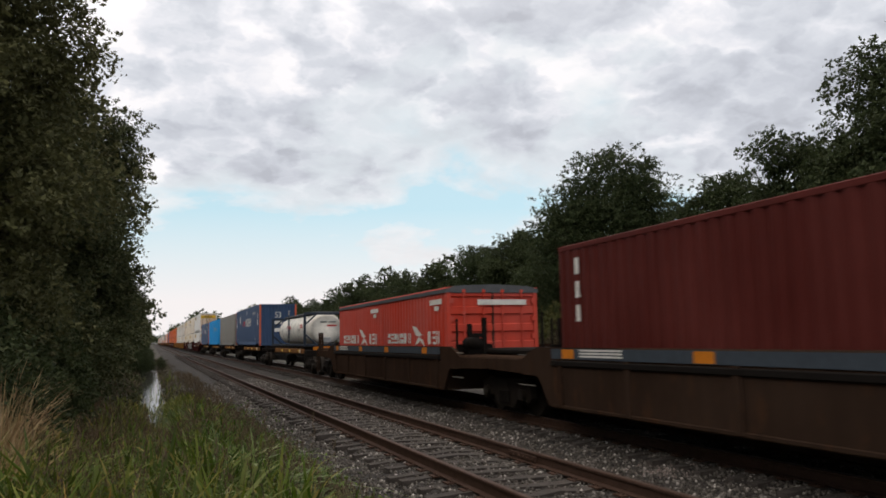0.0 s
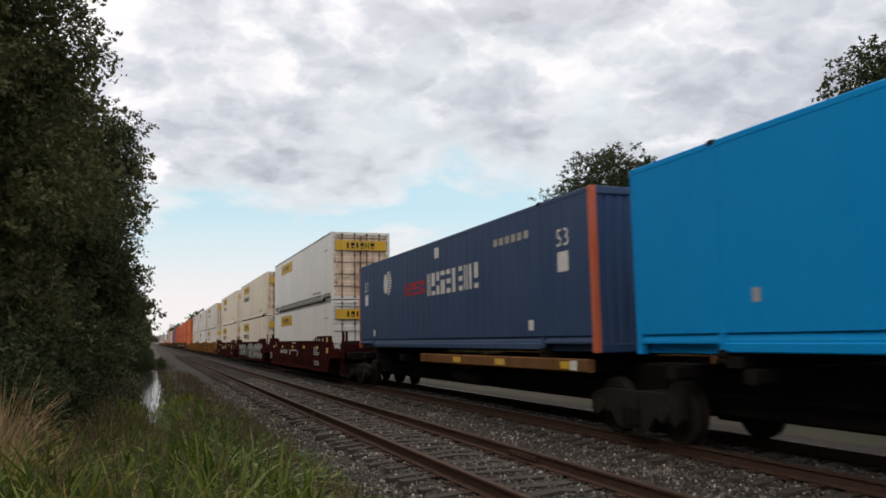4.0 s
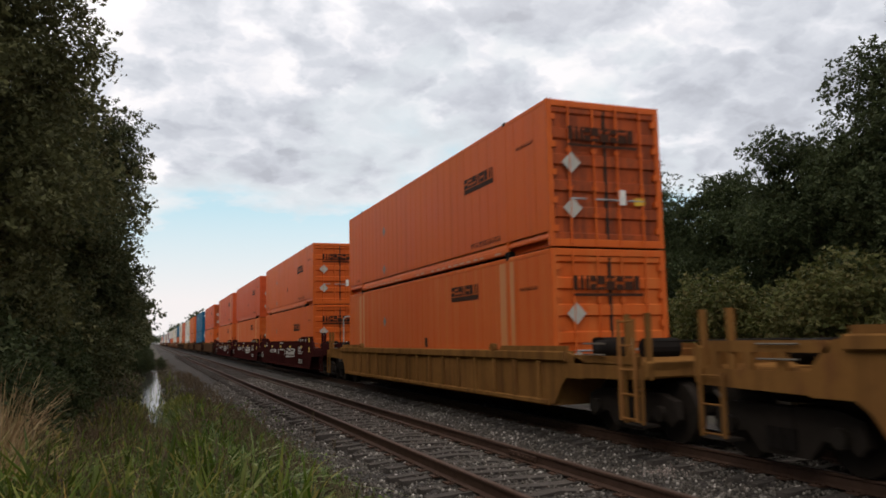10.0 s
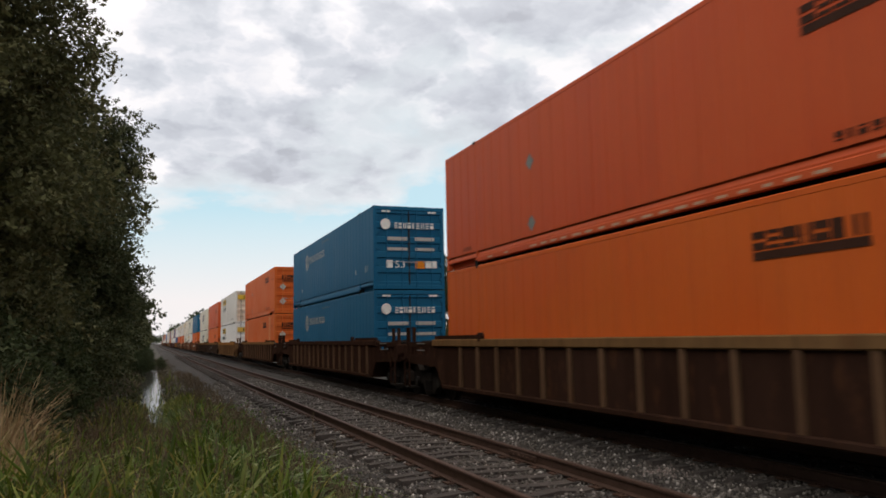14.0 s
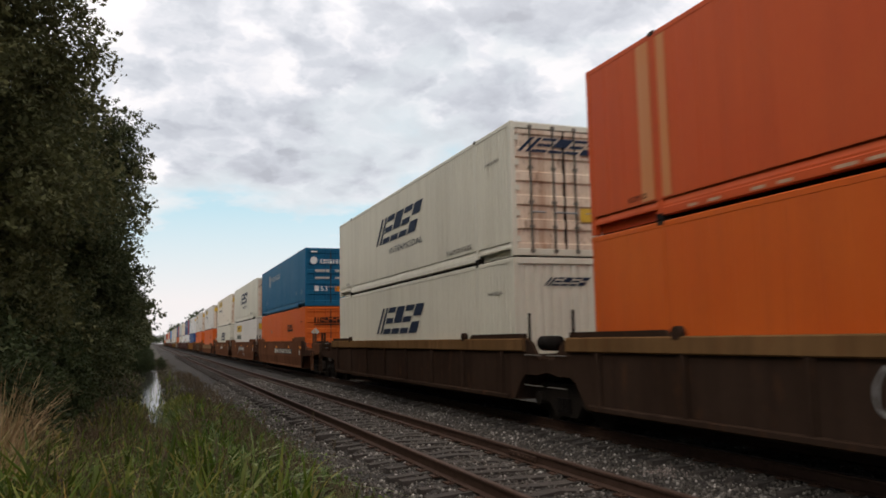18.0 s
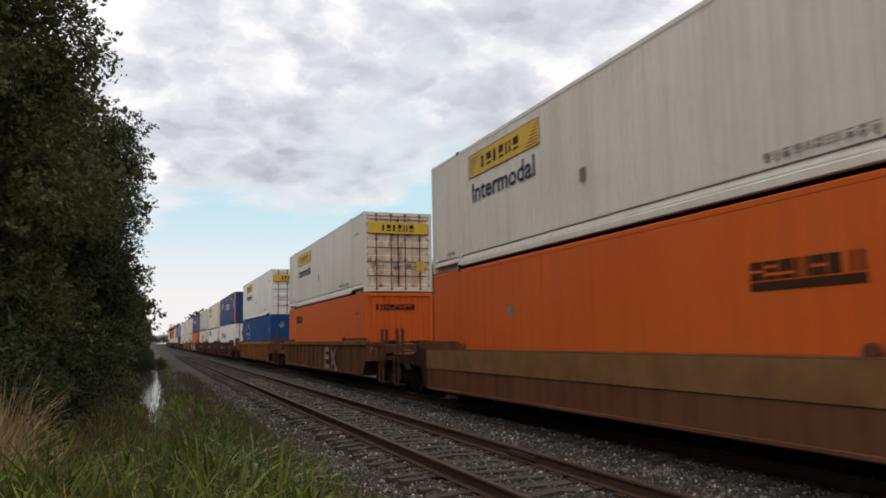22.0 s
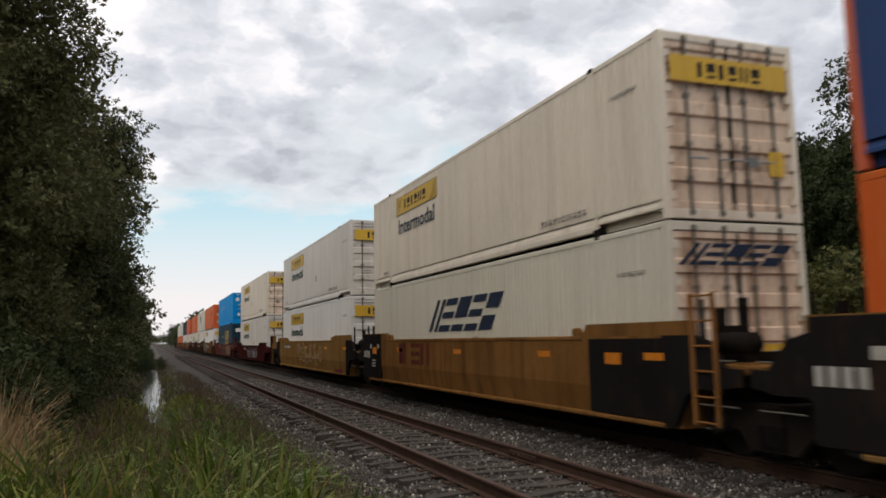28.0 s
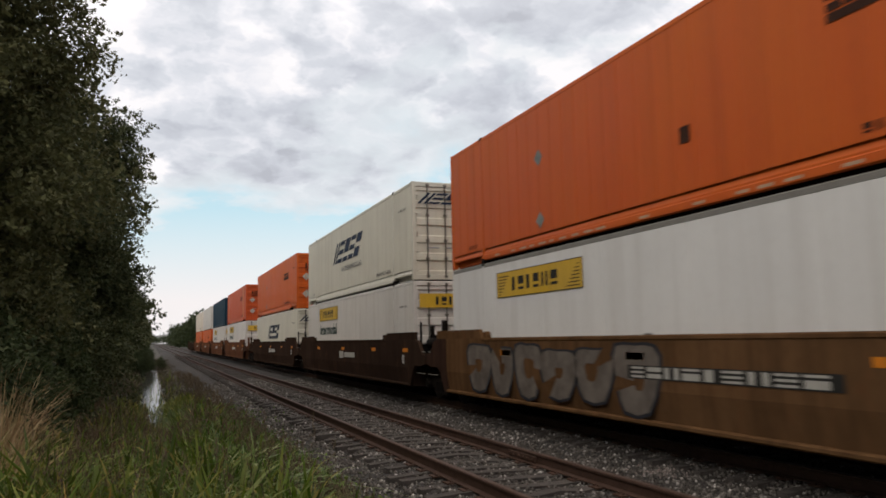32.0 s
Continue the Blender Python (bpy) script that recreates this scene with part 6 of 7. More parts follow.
_b.inputs["Base Color"].default_value = (0.05, 0.05, 0.045, 1)
_b.inputs["IOR"].default_value = 1.07
nbump(WATER_M, _b, nnoise(WATER_M, 4.0, (1, 0.5, 1)), 0.32, 0.04)
TRACK_A = 4.464          # centre of the empty track


GROUND_LINE = ((-1e4, -0.52), (1.6, -0.54), (2.0, -0.95), (11.0, -0.95), (13.2, -0.72), (20.5, -0.58), (1e4, -0.58))


def ditch_x(y):
    """The line of the ditch, which draws slowly away from the track."""
    return 0.12 - 0.006 * (y - 30)


def ground_z(x, y):
    """Height of the natural ground; it dips below the ballast."""
    for (x0, z0), (x1, z1) in zip(GROUND_LINE, GROUND_LINE[1:]):
        if x <= x1:
            z = z0 + (z1 - z0) * (x - x0) / (x1 - x0)
            break
    ditch = -0.55 * math.exp(-((x - ditch_x(y)) / (0.62 + 0.004 * y)) ** 2) * min(1, max(0, (y - 14) / 12)) * min(1, max(0, (84 - y) / 10))
    return z + ditch + 0.05 * noise.noise((x * 0.6, y * 0.35, 0.2)) + 0.05 * noise.noise((x * 0.12, y * 0.08, 5.0))


def sheet(name, xs, ys, fz, material):
    v = [(x, y, fz(x, y)) for y in ys for x in xs]
    n = len(xs)
    f = np.array([(j * n + i, j * n + i + 1, (j + 1) * n + i + 1, (j + 1) * n + i) for j in range(len(ys) - 1) for i in range(n - 1)])
    return new(name, fast_mesh(name, np.array(v), f, material))


gx = [-3000, -800, -200, -60, -25, -12, -8, -6, -5, -4, -3.3, -2.7, -2.2, -1.7, -1.3, -0.9, -0.6, -0.3, 0, 0.3, 0.6, 0.9, 1.2, 1.6, 2.0, 2.5, 3, 4, 6, 8, 10.2, 10.8, 11.5, 12.5, 14, 16, 19, 23, 30, 45, 80, 200, 800, 3000]
gy = [-3000, -600, -150, -50, -20, -8, -3] + [i * 1.0 for i in range(0, 60)] + [60 + 4 * i for i in range(0, 35)] + [200, 240, 300, 400, 520, 700, 1000, 1600, 3200]
tagged(sheet("ground", gx, gy, ground_z, SOIL), "weedy brown soil beside the railway line", "ground", kind="structure")


def bed_z(x, y):
    z = -0.27 + 0.33 * max(-1.3, min((x - 3.25) / 1.7, (9.75 - x) / 2.6, 0.0))
    for c in (TRACK_A, TRACK_X):
        z += (0.058 if x > 3.2 else 0.02) * min(1.0, max(0.0, (1.25 - abs(x - c)) / 0.15))
    mid = -0.04 * math.exp(-((x - 6.4) / 0.5) ** 2)
    return z + mid + 0.020 * noise.noise((x * 2.2, y * 2.2, 1.0)) + 0.014 * noise.noise((x * 7, y * 7, 3.0))


def surface_z(x, y):
    return max(ground_z(x, y), bed_z(x, y)) if 1.3 < x < 13.9 else ground_z(x, y)


bx = [1.4 + 0.15 * i for i in range(62)] + [11.0, 11.6, 12.2, 12.8, 13.4, 13.9]
by = [-30, -20, -12, -6, -3] + [0.2 * i for i in range(0, 150)] + [30 + i * 1.0 for i in range(40)] + [70 + 6 * i for i in range(30)] + [260, 320, 420, 560, 800, 1200]
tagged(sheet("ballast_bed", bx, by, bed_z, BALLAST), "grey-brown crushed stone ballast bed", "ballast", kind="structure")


def loose_stones():
    """Loose stones that lie on the bed near the camera."""
    rng = np.random.default_rng(7)
    n = 72000
    y = 4.0 + 36 * rng.random(n) ** 1.9
    x = 1.75 + 8.2 * rng.random(n)
    keep = ~((np.abs(x - TRACK_A) < 1.28) & (rng.random(n) < 0.35))
    x, y = x[keep], y[keep]
    n = len(x)
    base = np.array([(1, 0, 0), (-1, 0, 0), (0, 1, 0), (0, -1, 0), (0, 0, 1), (0, 0, -1)], float)
    tri = np.array([(0, 2, 4), (2, 1, 4), (1, 3, 4), (3, 0, 4), (2, 0, 5), (1, 2, 5), (3, 1, 5), (0, 3, 5)])
    size = rng.uniform(0.011, 0.030, n) * (1 + y / 90)
    pts = base[None] * (0.7 + 0.6 * rng.random((n, 6, 1)))
    pts = pts + 0.25 * (rng.random((n, 6, 3)) - 0.5)
    a = rng.random(n) * 6.28
    b = rng.random(n) * 6.28
    ca, sa, cb, sb = np.cos(a), np.sin(a), np.cos(b), np.sin(b)
    R1 = np.zeros((n, 3, 3)); R1[:, 0, 0] = ca; R1[:, 0, 1] = -sa; R1[:, 1, 0] = sa; R1[:, 1, 1] = ca; R1[:, 2, 2] = 1
    R2 = np.zeros((n, 3, 3)); R2[:, 0, 0] = 1; R2[:, 1, 1] = cb; R2[:, 1, 2] = -sb; R2[:, 2, 1] = sb; R2[:, 2, 2] = cb
    pts = np.einsum("nij,njk,nlk->nli", R1, R2, pts) * size[:, None, None]
    z = np.array([bed_z(p, q) for p, q in zip(x, y)]) + size * 0.3
    v = (pts + np.stack([x, y, z], -1)[:, None]).reshape(-1, 3)
    f = (tri[None] + 6 * np.arange(n)[:, None, None]).reshape(-1, 3)
    tagged(new("loose_ballast_stones", fast_mesh("loose_ballast_stones", v, f, STONE)), "loose grey ballast stones on the track bed", "stones", kind="stuff")


    # a spill of pale stones between the tracks
    k = 130
    a2 = rng.random(k) * 6.28
    pale = base[None] * (0.7 + 0.6 * rng.random((k, 6, 1))) * rng.uniform(0.012, 0.028, k)[:, None, None]
    px = 6.85 + rng.normal(size=k) * 0.22
    py = 9.45 + rng.normal(size=k) * 0.24
    pz = np.array([bed_z(p, q) for p, q in zip(px, py)]) + 0.012
    v = (pale + np.stack([px, py, pz], -1)[:, None]).reshape(-1, 3)
    f = (tri[None] + 6 * np.arange(k)[:, None, None]).reshape(-1, 3)
    tagged(new("pale_stones", fast_mesh("pale_stones", v, f, leaf_mat("pale_stone", [(0.12, 0.10, 0.09), (0.20, 0.17, 0.155), (0.34, 0.29, 0.27), (0.16, 0.11, 0.10)], 0.9, 0.0))), "spill of pale pinkish stones between the tracks", "stones", kind="stuff")


loose_stones()


def rail_shape(x, y0, y1):
    o = [(-0.070, -0.17), (0.070, -0.17), (0.070, -0.157), (0.012, -0.140), (0.010, -0.045), (0.036, -0.034), (0.037, -0.008), (0.028, 0.0), (-0.028, 0.0), (-0.037, -0.008), (-0.036, -0.034), (-0.010, -0.045), (-0.012, -0.140), (-0.070, -0.157)]
    s = Shape()
    n, k = len(o), 0
    for y in (y0, y1):
        s.v += [(x + a, y, b) for a, b in o]
    s.f += [(i, (i + 1) % n, n + (i + 1) % n, n + i) for i in range(n)]
    return s


def track(xc, label, tie_to, top_mat, nd):
    ob = thing("railway_track", label, "track", m=pose(0, 0, 0))
    ob["kind"] = "structure"
    for sx in (-0.7525, 0.7525):
        r = part("rail", rail_shape(xc + sx, -40, 1100), RAILMAT, ob, "rusty steel rail")
        part("running_surface", Shape().poly([(xc + sx - 0.027, -40, 0.004), (xc + sx + 0.027, -40, 0.004), (xc + sx + 0.027, 1100, 0.004), (xc + sx - 0.027, 1100, 0.004)]), top_mat, r)
    rnd = random.Random(int(xc * 10))
    variants = []
    for k in range(6):
        s = Shape()
        nseg = 9
        w, h = 0.115, 0.17
        pts = []
        for j in range(nseg + 1):
            xx = -1.31 + 2.62 * j / nseg
            e = 0.02 if j in (0, nseg) else 0.0
            dz = rnd.uniform(-0.022, 0.010)
            pts.append([(xx, -w + e + rnd.uniform(0, 0.02), -h), (xx, w - e - rnd.uniform(0, 0.02), -h), (xx, w - e - rnd.uniform(0.0, 0.04), dz - e), (xx, -w + e + rnd.uniform(0.0, 0.04), dz - e)])
        for p in pts:
            s.v += p
        for j in range(nseg):
            a, b = 4 * j, 4 * (j + 1)
            s.f += [(a + i, a + (i + 1) % 4, b + (i + 1) % 4, b + i) for i in range(4)]
        s.f += [(3, 2, 1, 0), tuple(4 * nseg + i for i in range(4))]
        me = s.mesh("tie")
        me.materials.append(TIEMAT)
        variants.append(me)
    plate = Shape()
    for sx in (-0.7525, 0.7525):
        plate.box(sx - 0.17, sx + 0.17, -0.09, 0.09, -0.006, 0.014)
        for dx in (-0.11, 0.11):
            plate.box(sx + dx - 0.012, sx + dx + 0.012, -0.05, -0.026, 0.01, 0.035)
            plate.box(sx + dx - 0.012, sx + dx + 0.012, 0.03, 0.054, 0.01, 0.035)
    pm = plate.mesh("tie_plate")
    pm.materials.append(RAILMAT)
    y = -10.305
    while y < tie_to:
        t = part("tie", rnd.choice(variants), None, ob)
        t.matrix_basis = pose(xc + rnd.uniform(-0.09, 0.07), y + rnd.uniform(-0.07, 0.07), -0.178 + rnd.uniform(-0.012, 0.006), 0, rnd.uniform(-0.4, 0.4), rnd.uniform(-1.6, 1.6))
        if y < nd:
            q = part("tie_plate", pm, None, ob)
            q.matrix_basis = pose(xc, y, -0.178)
        y += 0.535
    return ob


empty = track(TRACK_A, "empty track with rusty rails and weathered wooden ties", 118, plain("worn_rusty_railhead", (0.085, 0.056, 0.045), 0.6, 0.0, 0.3, 9.0), 45)
track(TRACK_X, "busy track with worn rails under the train", 60, RAILTOP, 30)
bar = part("joint_bar", Shape().cbox(-0.045, -0.012, -0.45, 0.45, -0.135, -0.05, 0.01), RAILMAT, empty, "bolted rail joint bar")
bar.matrix_basis = pose(TRACK_A + 0.7525, 10.6, 0)
for k in range(6):
    part("bolt", Shape().tube((-0.07, -0.37 + 0.148 * k, -0.095), (-0.02, -0.37 + 0.148 * k, -0.095), 0.018, n=6), RAILMAT, bar)
xs_w = [-1.2 + 0.1 * i for i in range(24)]
ys_w = [24 + 1.0 * i for i in range(58)]
water = tagged(sheet("ditch_water", xs_w, ys_w, lambda x, y: -0.80, WATER_M), "still water in the ditch reflecting pale sky", "water", kind="structure")

# ---- trees, shrubs and grass ----
BARK = plain("grey_brown_bark", (0.055, 0.045, 0.036), 0.9, 0, 0.4, 12)
LEAF_A = leaf_mat("deciduous_leaves", [(0.046, 0.050, 0.020), (0.074, 0.078, 0.031), (0.104, 0.108, 0.043), (0.140, 0.135, 0.060)], trans=0.3)
LEAF_B = leaf_mat("dark_deciduous_leaves", [(0.038, 0.048, 0.021), (0.061, 0.073, 0.031), (0.088, 0.098, 0.044), (0.120, 0.124, 0.058)], trans=0.3)
# a darker copy of the leaf greens, with shade put into the colour
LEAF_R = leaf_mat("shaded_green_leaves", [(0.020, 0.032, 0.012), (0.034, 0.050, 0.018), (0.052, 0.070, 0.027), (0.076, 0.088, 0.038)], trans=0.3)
LEAF_C = leaf_mat("shrub_leaves", [(0.044, 0.054, 0.016), (0.074, 0.088, 0.024), (0.105, 0.112, 0.036), (0.135, 0.115, 0.045)], trans=0.35)
LEAF_D = leaf_mat("russet_shrub_leaves", [(0.034, 0.025, 0.013), (0.053, 0.037, 0.019), (0.050, 0.048, 0.020), (0.066, 0.047, 0.026)], trans=0.35)


def leaf_cloud(rng, blobs, count, size, droop=0.25, spray=9, twig=4.5):
    """Leaves in small sprays on twigs that grow out of ellipsoids, over a thinner filling of single leaves."""
    B = np.array(blobs, float)
    vol = (B[:, 3] * B[:, 4] * B[:, 5]) ** 0.62
    prob = vol / vol.sum()

    def spots(n, lo, hi):
        b = B[rng.choice(len(B), n, p=prob)]
        d = rng.normal(size=(n, 3))
        d /= np.linalg.norm(d, axis=1)[:, None]
        lump = 1 + 0.22 * np.sin(d[:, 0] * 5 + b[:, 0] * 3) * np.cos(d[:, 1] * 6 + b[:, 1]) + 0.14 * np.sin(d[:, 2] * 9 + b[:, 2] * 2 + d[:, 0] * 7)
        rad = lo + (hi - lo) * rng.random(n) ** 0.6
        return b[:, :3] + d * (rad * lump)[:, None] * b[:, 3:6], d

    inner = int(count * 0.34)
    c1, d1 = spots(inner, 0.1, 0.92)
    m = max(1, (count - inner) // spray)
    root, out = spots(m, 0.62, 1.0)
    way = out + 0.55 * rng.normal(size=(m, 3)) + np.array([0, 0, -0.15])
    way /= np.linalg.norm(way, axis=1)[:, None]
    along = np.tile(np.linspace(0.15, 1.0, spray), m)
    own = np.repeat(np.arange(m), spray)
    reach = (min(size * twig, 0.30) * rng.uniform(0.6, 1.4, m))[own]
    c2 = root[own] + way[own] * (along * reach)[:, None] + rng.normal(size=(m * spray, 3)) * size * 0.55
    c2[:, 2] -= 0.22 * reach * along ** 2
    c = np.concatenate([c1, c2])
    d = np.concatenate([d1, way[own]])
    n_all = len(c)
    n = 0.8 * rng.normal(size=(n_all, 3)) + d * 0.35 + np.array([0, 0, droop + 0.45])
    n /= np.linalg.norm(n, axis=1)[:, None]
    t = np.cross(n, rng.normal(size=(n_all, 3)))
    t /= np.linalg.norm(t, axis=1)[:, None]
    b = np.cross(n, t)
    s = (size * rng.uniform(0.65, 1.3, n_all))[:, None]
    v = np.stack([c - t * s, c + b * s * 0.5 - n * s * 0.14, c + t * s, c - b * s * 0.5 - n * s * 0.14], 1).reshape(-1, 3)
    f = np.arange(n_all * 4).reshape(-1, 4)
    return v, f


def make_tree(name, label, seed, height, spread, leaves, size, mat, low=0.12, group="", extra=()):
    """A tapered trunk, forking limbs and a crown of clumps; stands at its base."""
    rng = np.random.default_rng(seed)
    rnd = random.Random(seed)
    ob = thing(name, label, "tree", group)
    wood = Shape()
    blobs = []
    r0 = 0.022 * height
    fork = height * rnd.uniform(0.22, 0.34)
    part("trunk", Shape().tube((0, 0, -0.4), (0.1, 0.05, fork), r0 * 1.2, r0 * 0.8, 10).tube((0.1, 0.05, fork), (0.15, 0.1, height * 0.82), r0 * 0.8, r0 * 0.15, 8), BARK, ob)
    for k in range(9):
        a = k * 2.4 + rnd.uniform(-0.4, 0.4)
        z0 = fork + (height * 0.55) * k / 9 * rnd.uniform(0.8, 1.1)
        ln = spread * rnd.uniform(0.55, 0.9) * (1 - 0.35 * k / 9)
        tip = (math.cos(a) * ln, math.sin(a) * ln, z0 + rnd.uniform(0.15, 0.45) * ln + 0.4)
        midp = (math.cos(a) * ln * 0.5, math.sin(a) * ln * 0.5, z0 + 0.12 * ln)
        limb = Shape().tube((0.1, 0.05, z0), midp, r0 * 0.42, r0 * 0.26, 6, False).tube(midp, tip, r0 * 0.26, r0 * 0.06, 6, False)
        for q in range(3):
            e = (tip[0] * 0.8 + rnd.uniform(-1, 1) * 0.6, tip[1] * 0.8 + rnd.uniform(-1, 1) * 0.6, tip[2] + rnd.uniform(-0.4, 0.8))
            limb.tube(midp, e, r0 * 0.14, r0 * 0.03, 5, False)
        part("limb", limb, BARK, ob)
        rr = spread * rnd.uniform(0.26, 0.42)
        blobs.append((tip[0], tip[1], tip[2], rr, rr, rr * rnd.uniform(0.6, 0.85)))
    nb = 26
    for k in range(nb):
        w = k / nb
        z = height * (low + (0.97 - low) * w)
        prof = math.sin(math.pi * min(1, 0.11 + 0.89 * w) ** 0.85) ** 0.6
        a = rnd.uniform(0, 6.283)
        rad = spread * prof * rnd.uniform(0.35, 0.8)
        rr = spread * rnd.uniform(0.2, 0.38) * (1.05 - 0.4 * w)
        blobs.append((math.cos(a) * rad, math.sin(a) * rad, z, rr, rr, rr * rnd.uniform(0.55, 0.9)))
    for k in range(44):
        a = rnd.uniform(0, 6.283)
        z = height * rnd.uniform(max(low, 0.25), 1.0)
        rad = spread * rnd.uniform(0.66, 0.97) * math.sin(math.pi * min(1, 0.2 + 0.78 * z / height)) ** 0.5
        rr = spread * rnd.uniform(0.05, 0.12)
        blobs.append((math.cos(a) * rad, math.sin(a) * rad, z, rr, rr, rr * 0.6))
    blobs += list(extra)
    v, f = leaf_cloud(rng, blobs, leaves, size)
    crown = part("crown", fast_mesh("crown", v, f, mat), mat, ob)
    return ob


def make_shrub(name, label, seed, height, spread, leaves, size, mat, group=""):
    rng = np.random.default_rng(seed)
    rnd = random.Random(seed)
    ob = thing(name, label, "shrub", group)
    st = Shape()
    blobs = []
    for k in range(12):
        a, r = rnd.uniform(0, 6.283), spread * rnd.uniform(0.1, 0.85)
        z = height * rnd.uniform(0.25, 0.85) * (1 - 0.3 * r / spread)
        st.tube((0.1 * math.cos(a), 0.1 * math.sin(a), -0.3), (math.cos(a) * r, math.sin(a) * r, z), 0.03, 0.008, 5, False)
        rr = spread * rnd.uniform(0.22, 0.42)
        blobs.append((math.cos(a) * r, math.sin(a) * r, z, rr, rr, height * rnd.uniform(0.18, 0.3)))
    part("stems", st, BARK, ob)
    v, f = leaf_cloud(rng, blobs, leaves, size, 0.5)
    part("foliage", fast_mesh("foliage", v, f, mat), mat, ob)
    return ob


def plant(src, spots):
    """The source stands at the first spot; copies at the others. Spots: x, y, turn, scale."""
    for k, (x, y, turn, sc) in enumerate(spots):
        m = pose(x, y, ground_z(x, y), 0, 0, turn)
        if k == 0:
            src.scale = (sc, sc, sc)
            src.matrix_basis = m @ Matrix.Diagonal((sc, sc, sc, 1))
        else:
            c = copy_thing(src, m)
            c.scale = (sc, sc, sc)


G_L, G_R = "trees along the ditch", "trees beyond the train"
LAB_L = "dense dark green tree leaning over the ditch"
LAB_R = "full dark green tree behind the train"
# clumps that fill out the side of the crown over the ditch
T1_FILL = [(2.4, 0, 6.4, 1.5, 1.5, 1.3), (2.7, 0.4, 8.0, 1.3, 1.4, 1.2), (2.2, 0, 9.6, 1.7, 1.6, 1.4), (1.0, -1, 8, 2, 2, 2), (0, -1.5, 6.8, 2, 2, 2), (-1, -2, 9, 2.2, 2, 2), (3.6, 0, 7.9, 0.6, 0.6, 0.42), (3.2, 0, 7.4, 0.7, 0.7, 0.5),
           (1.5, 0.8, 4.6, 1.8, 1.6, 1.6), (0.2, 0.9, 3.6, 2.0, 1.6, 1.6), (2.0, 1.6, 2.4, 1.6, 1.5, 1.4), (-0.5, 1.5, 1.6, 2.2, 1.6, 1.4)]
T2_FILL = [(1.4, 0, 8.5, 1.0, 1.0, 0.8), (1.75, 0, 7.7, 0.95, 1, 0.7), (1.9, 0, 6.6, 0.9, 1, 0.8), (2.62, 0, 7.45, 0.36, 0.36, 0.2), (2.3, 0, 7.6, 0.5, 0.5, 0.35), (1.8, 0, 5.5, 0.9, 1, 0.9), (1.9, 0, 4.2, 0.9, 1, 0.9), (1.8, 0, 3.0, 0.9, 1, 0.9)]
near_a = make_tree("deciduous_tree", LAB_L, 11, 14.5, 4.3, 150000, 0.060, LEAF_A, 0.12, G_L, T1_FILL)
near_b = make_tree("deciduous_tree", LAB_L, 12, 10.5, 3.3, 100000, 0.060, LEAF_B, 0.05, G_L, T2_FILL)
mid_a = make_tree("deciduous_tree", LAB_L, 13, 9.0, 3.2, 32000, 0.105, LEAF_B, 0.02, G_L)
mid_b = make_tree("deciduous_tree", LAB_L, 14, 9.0, 3.2, 9000, 0.2, LEAF_B, 0.02, G_L)
plant(near_a, [(-5.0, 16.0, 0, 1.0), (-7.2, 22.5, 140, 0.95)])
# copies at y 9, 3 and -4: unseen, added to shade the ditch trees
plant(near_b, [(-3.05, 24.5, 0, 0.98), (-6.6, 14.0, 200, 0.85), (-7.6, 9.0, 40, 0.85), (-8.2, 3.0, 130, 1.0), (-8.6, -4.0, 250, 1.0), (-3.3, 20.0, 300, 0.80)])
plant(mid_a, [(-3.7, 30, 10, 1.0), (-3.8, 36, 100, 0.95), (-3.8, 43, 220, 1.0), (-3.8, 51, 310, 0.95), (-3.7, 60, 40, 1.0), (-6.5, 30, 77, 1.1)])
plant(mid_b, [(-4.2, 70, 150, 0.95), (-3.8, 82, 260, 1.0), (-3.8, 96, 30, 1.0), (-3.7, 112, 120, 1.0), (-3.7, 130, 200, 1.0), (-3.5, 153, 290, 1.05), (-3.5, 180, 10, 1.05), (-3.2, 212, 130, 1.1), (-3.3, 250, 250, 1.1), (-6.8, 42, 177, 1.1)])
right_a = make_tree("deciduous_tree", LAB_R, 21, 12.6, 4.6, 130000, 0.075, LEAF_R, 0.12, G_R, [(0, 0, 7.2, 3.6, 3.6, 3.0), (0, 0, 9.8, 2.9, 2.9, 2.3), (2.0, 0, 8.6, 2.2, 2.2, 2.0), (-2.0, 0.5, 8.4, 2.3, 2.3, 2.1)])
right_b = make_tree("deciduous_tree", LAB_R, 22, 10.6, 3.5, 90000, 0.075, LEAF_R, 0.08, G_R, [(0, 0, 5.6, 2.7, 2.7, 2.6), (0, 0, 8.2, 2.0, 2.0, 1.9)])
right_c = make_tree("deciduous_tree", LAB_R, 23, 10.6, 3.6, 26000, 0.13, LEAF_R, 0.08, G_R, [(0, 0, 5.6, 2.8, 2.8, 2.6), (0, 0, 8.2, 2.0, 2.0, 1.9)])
plant(right_a, [(23.5, 36.0, 0, 1.0), (25.0, 17.6, 100, 1.04), (31, 27, 200, 0.85)])
plant(right_b, [(25.0, 28.5, 30, 0.93), (24.5, 23.0, 140, 0.95), (24.5, 43.5, 250, 0.92), (24.5, 50, 10, 0.95), (25, 57, 80, 0.92), (26, 13.0, 210, 1.1)])
plant(right_c, [(24.5, 65, 190, 0.9), (24.5, 74, 290, 0.85), (25, 84, 40, 0.95), (25, 97, 150, 0.98), (27, 8, 310, 1.1), (26, 3, 20, 1.1), (25, 112, 50, 0.9), (25, 130, 90, 0.85), (25, 150, 60, 1.0), (25, 175, 50, 0.95), (24, 205, 130, 1.1), (25, 240, 70, 1.0), (31, 41, 20, 0.9)])
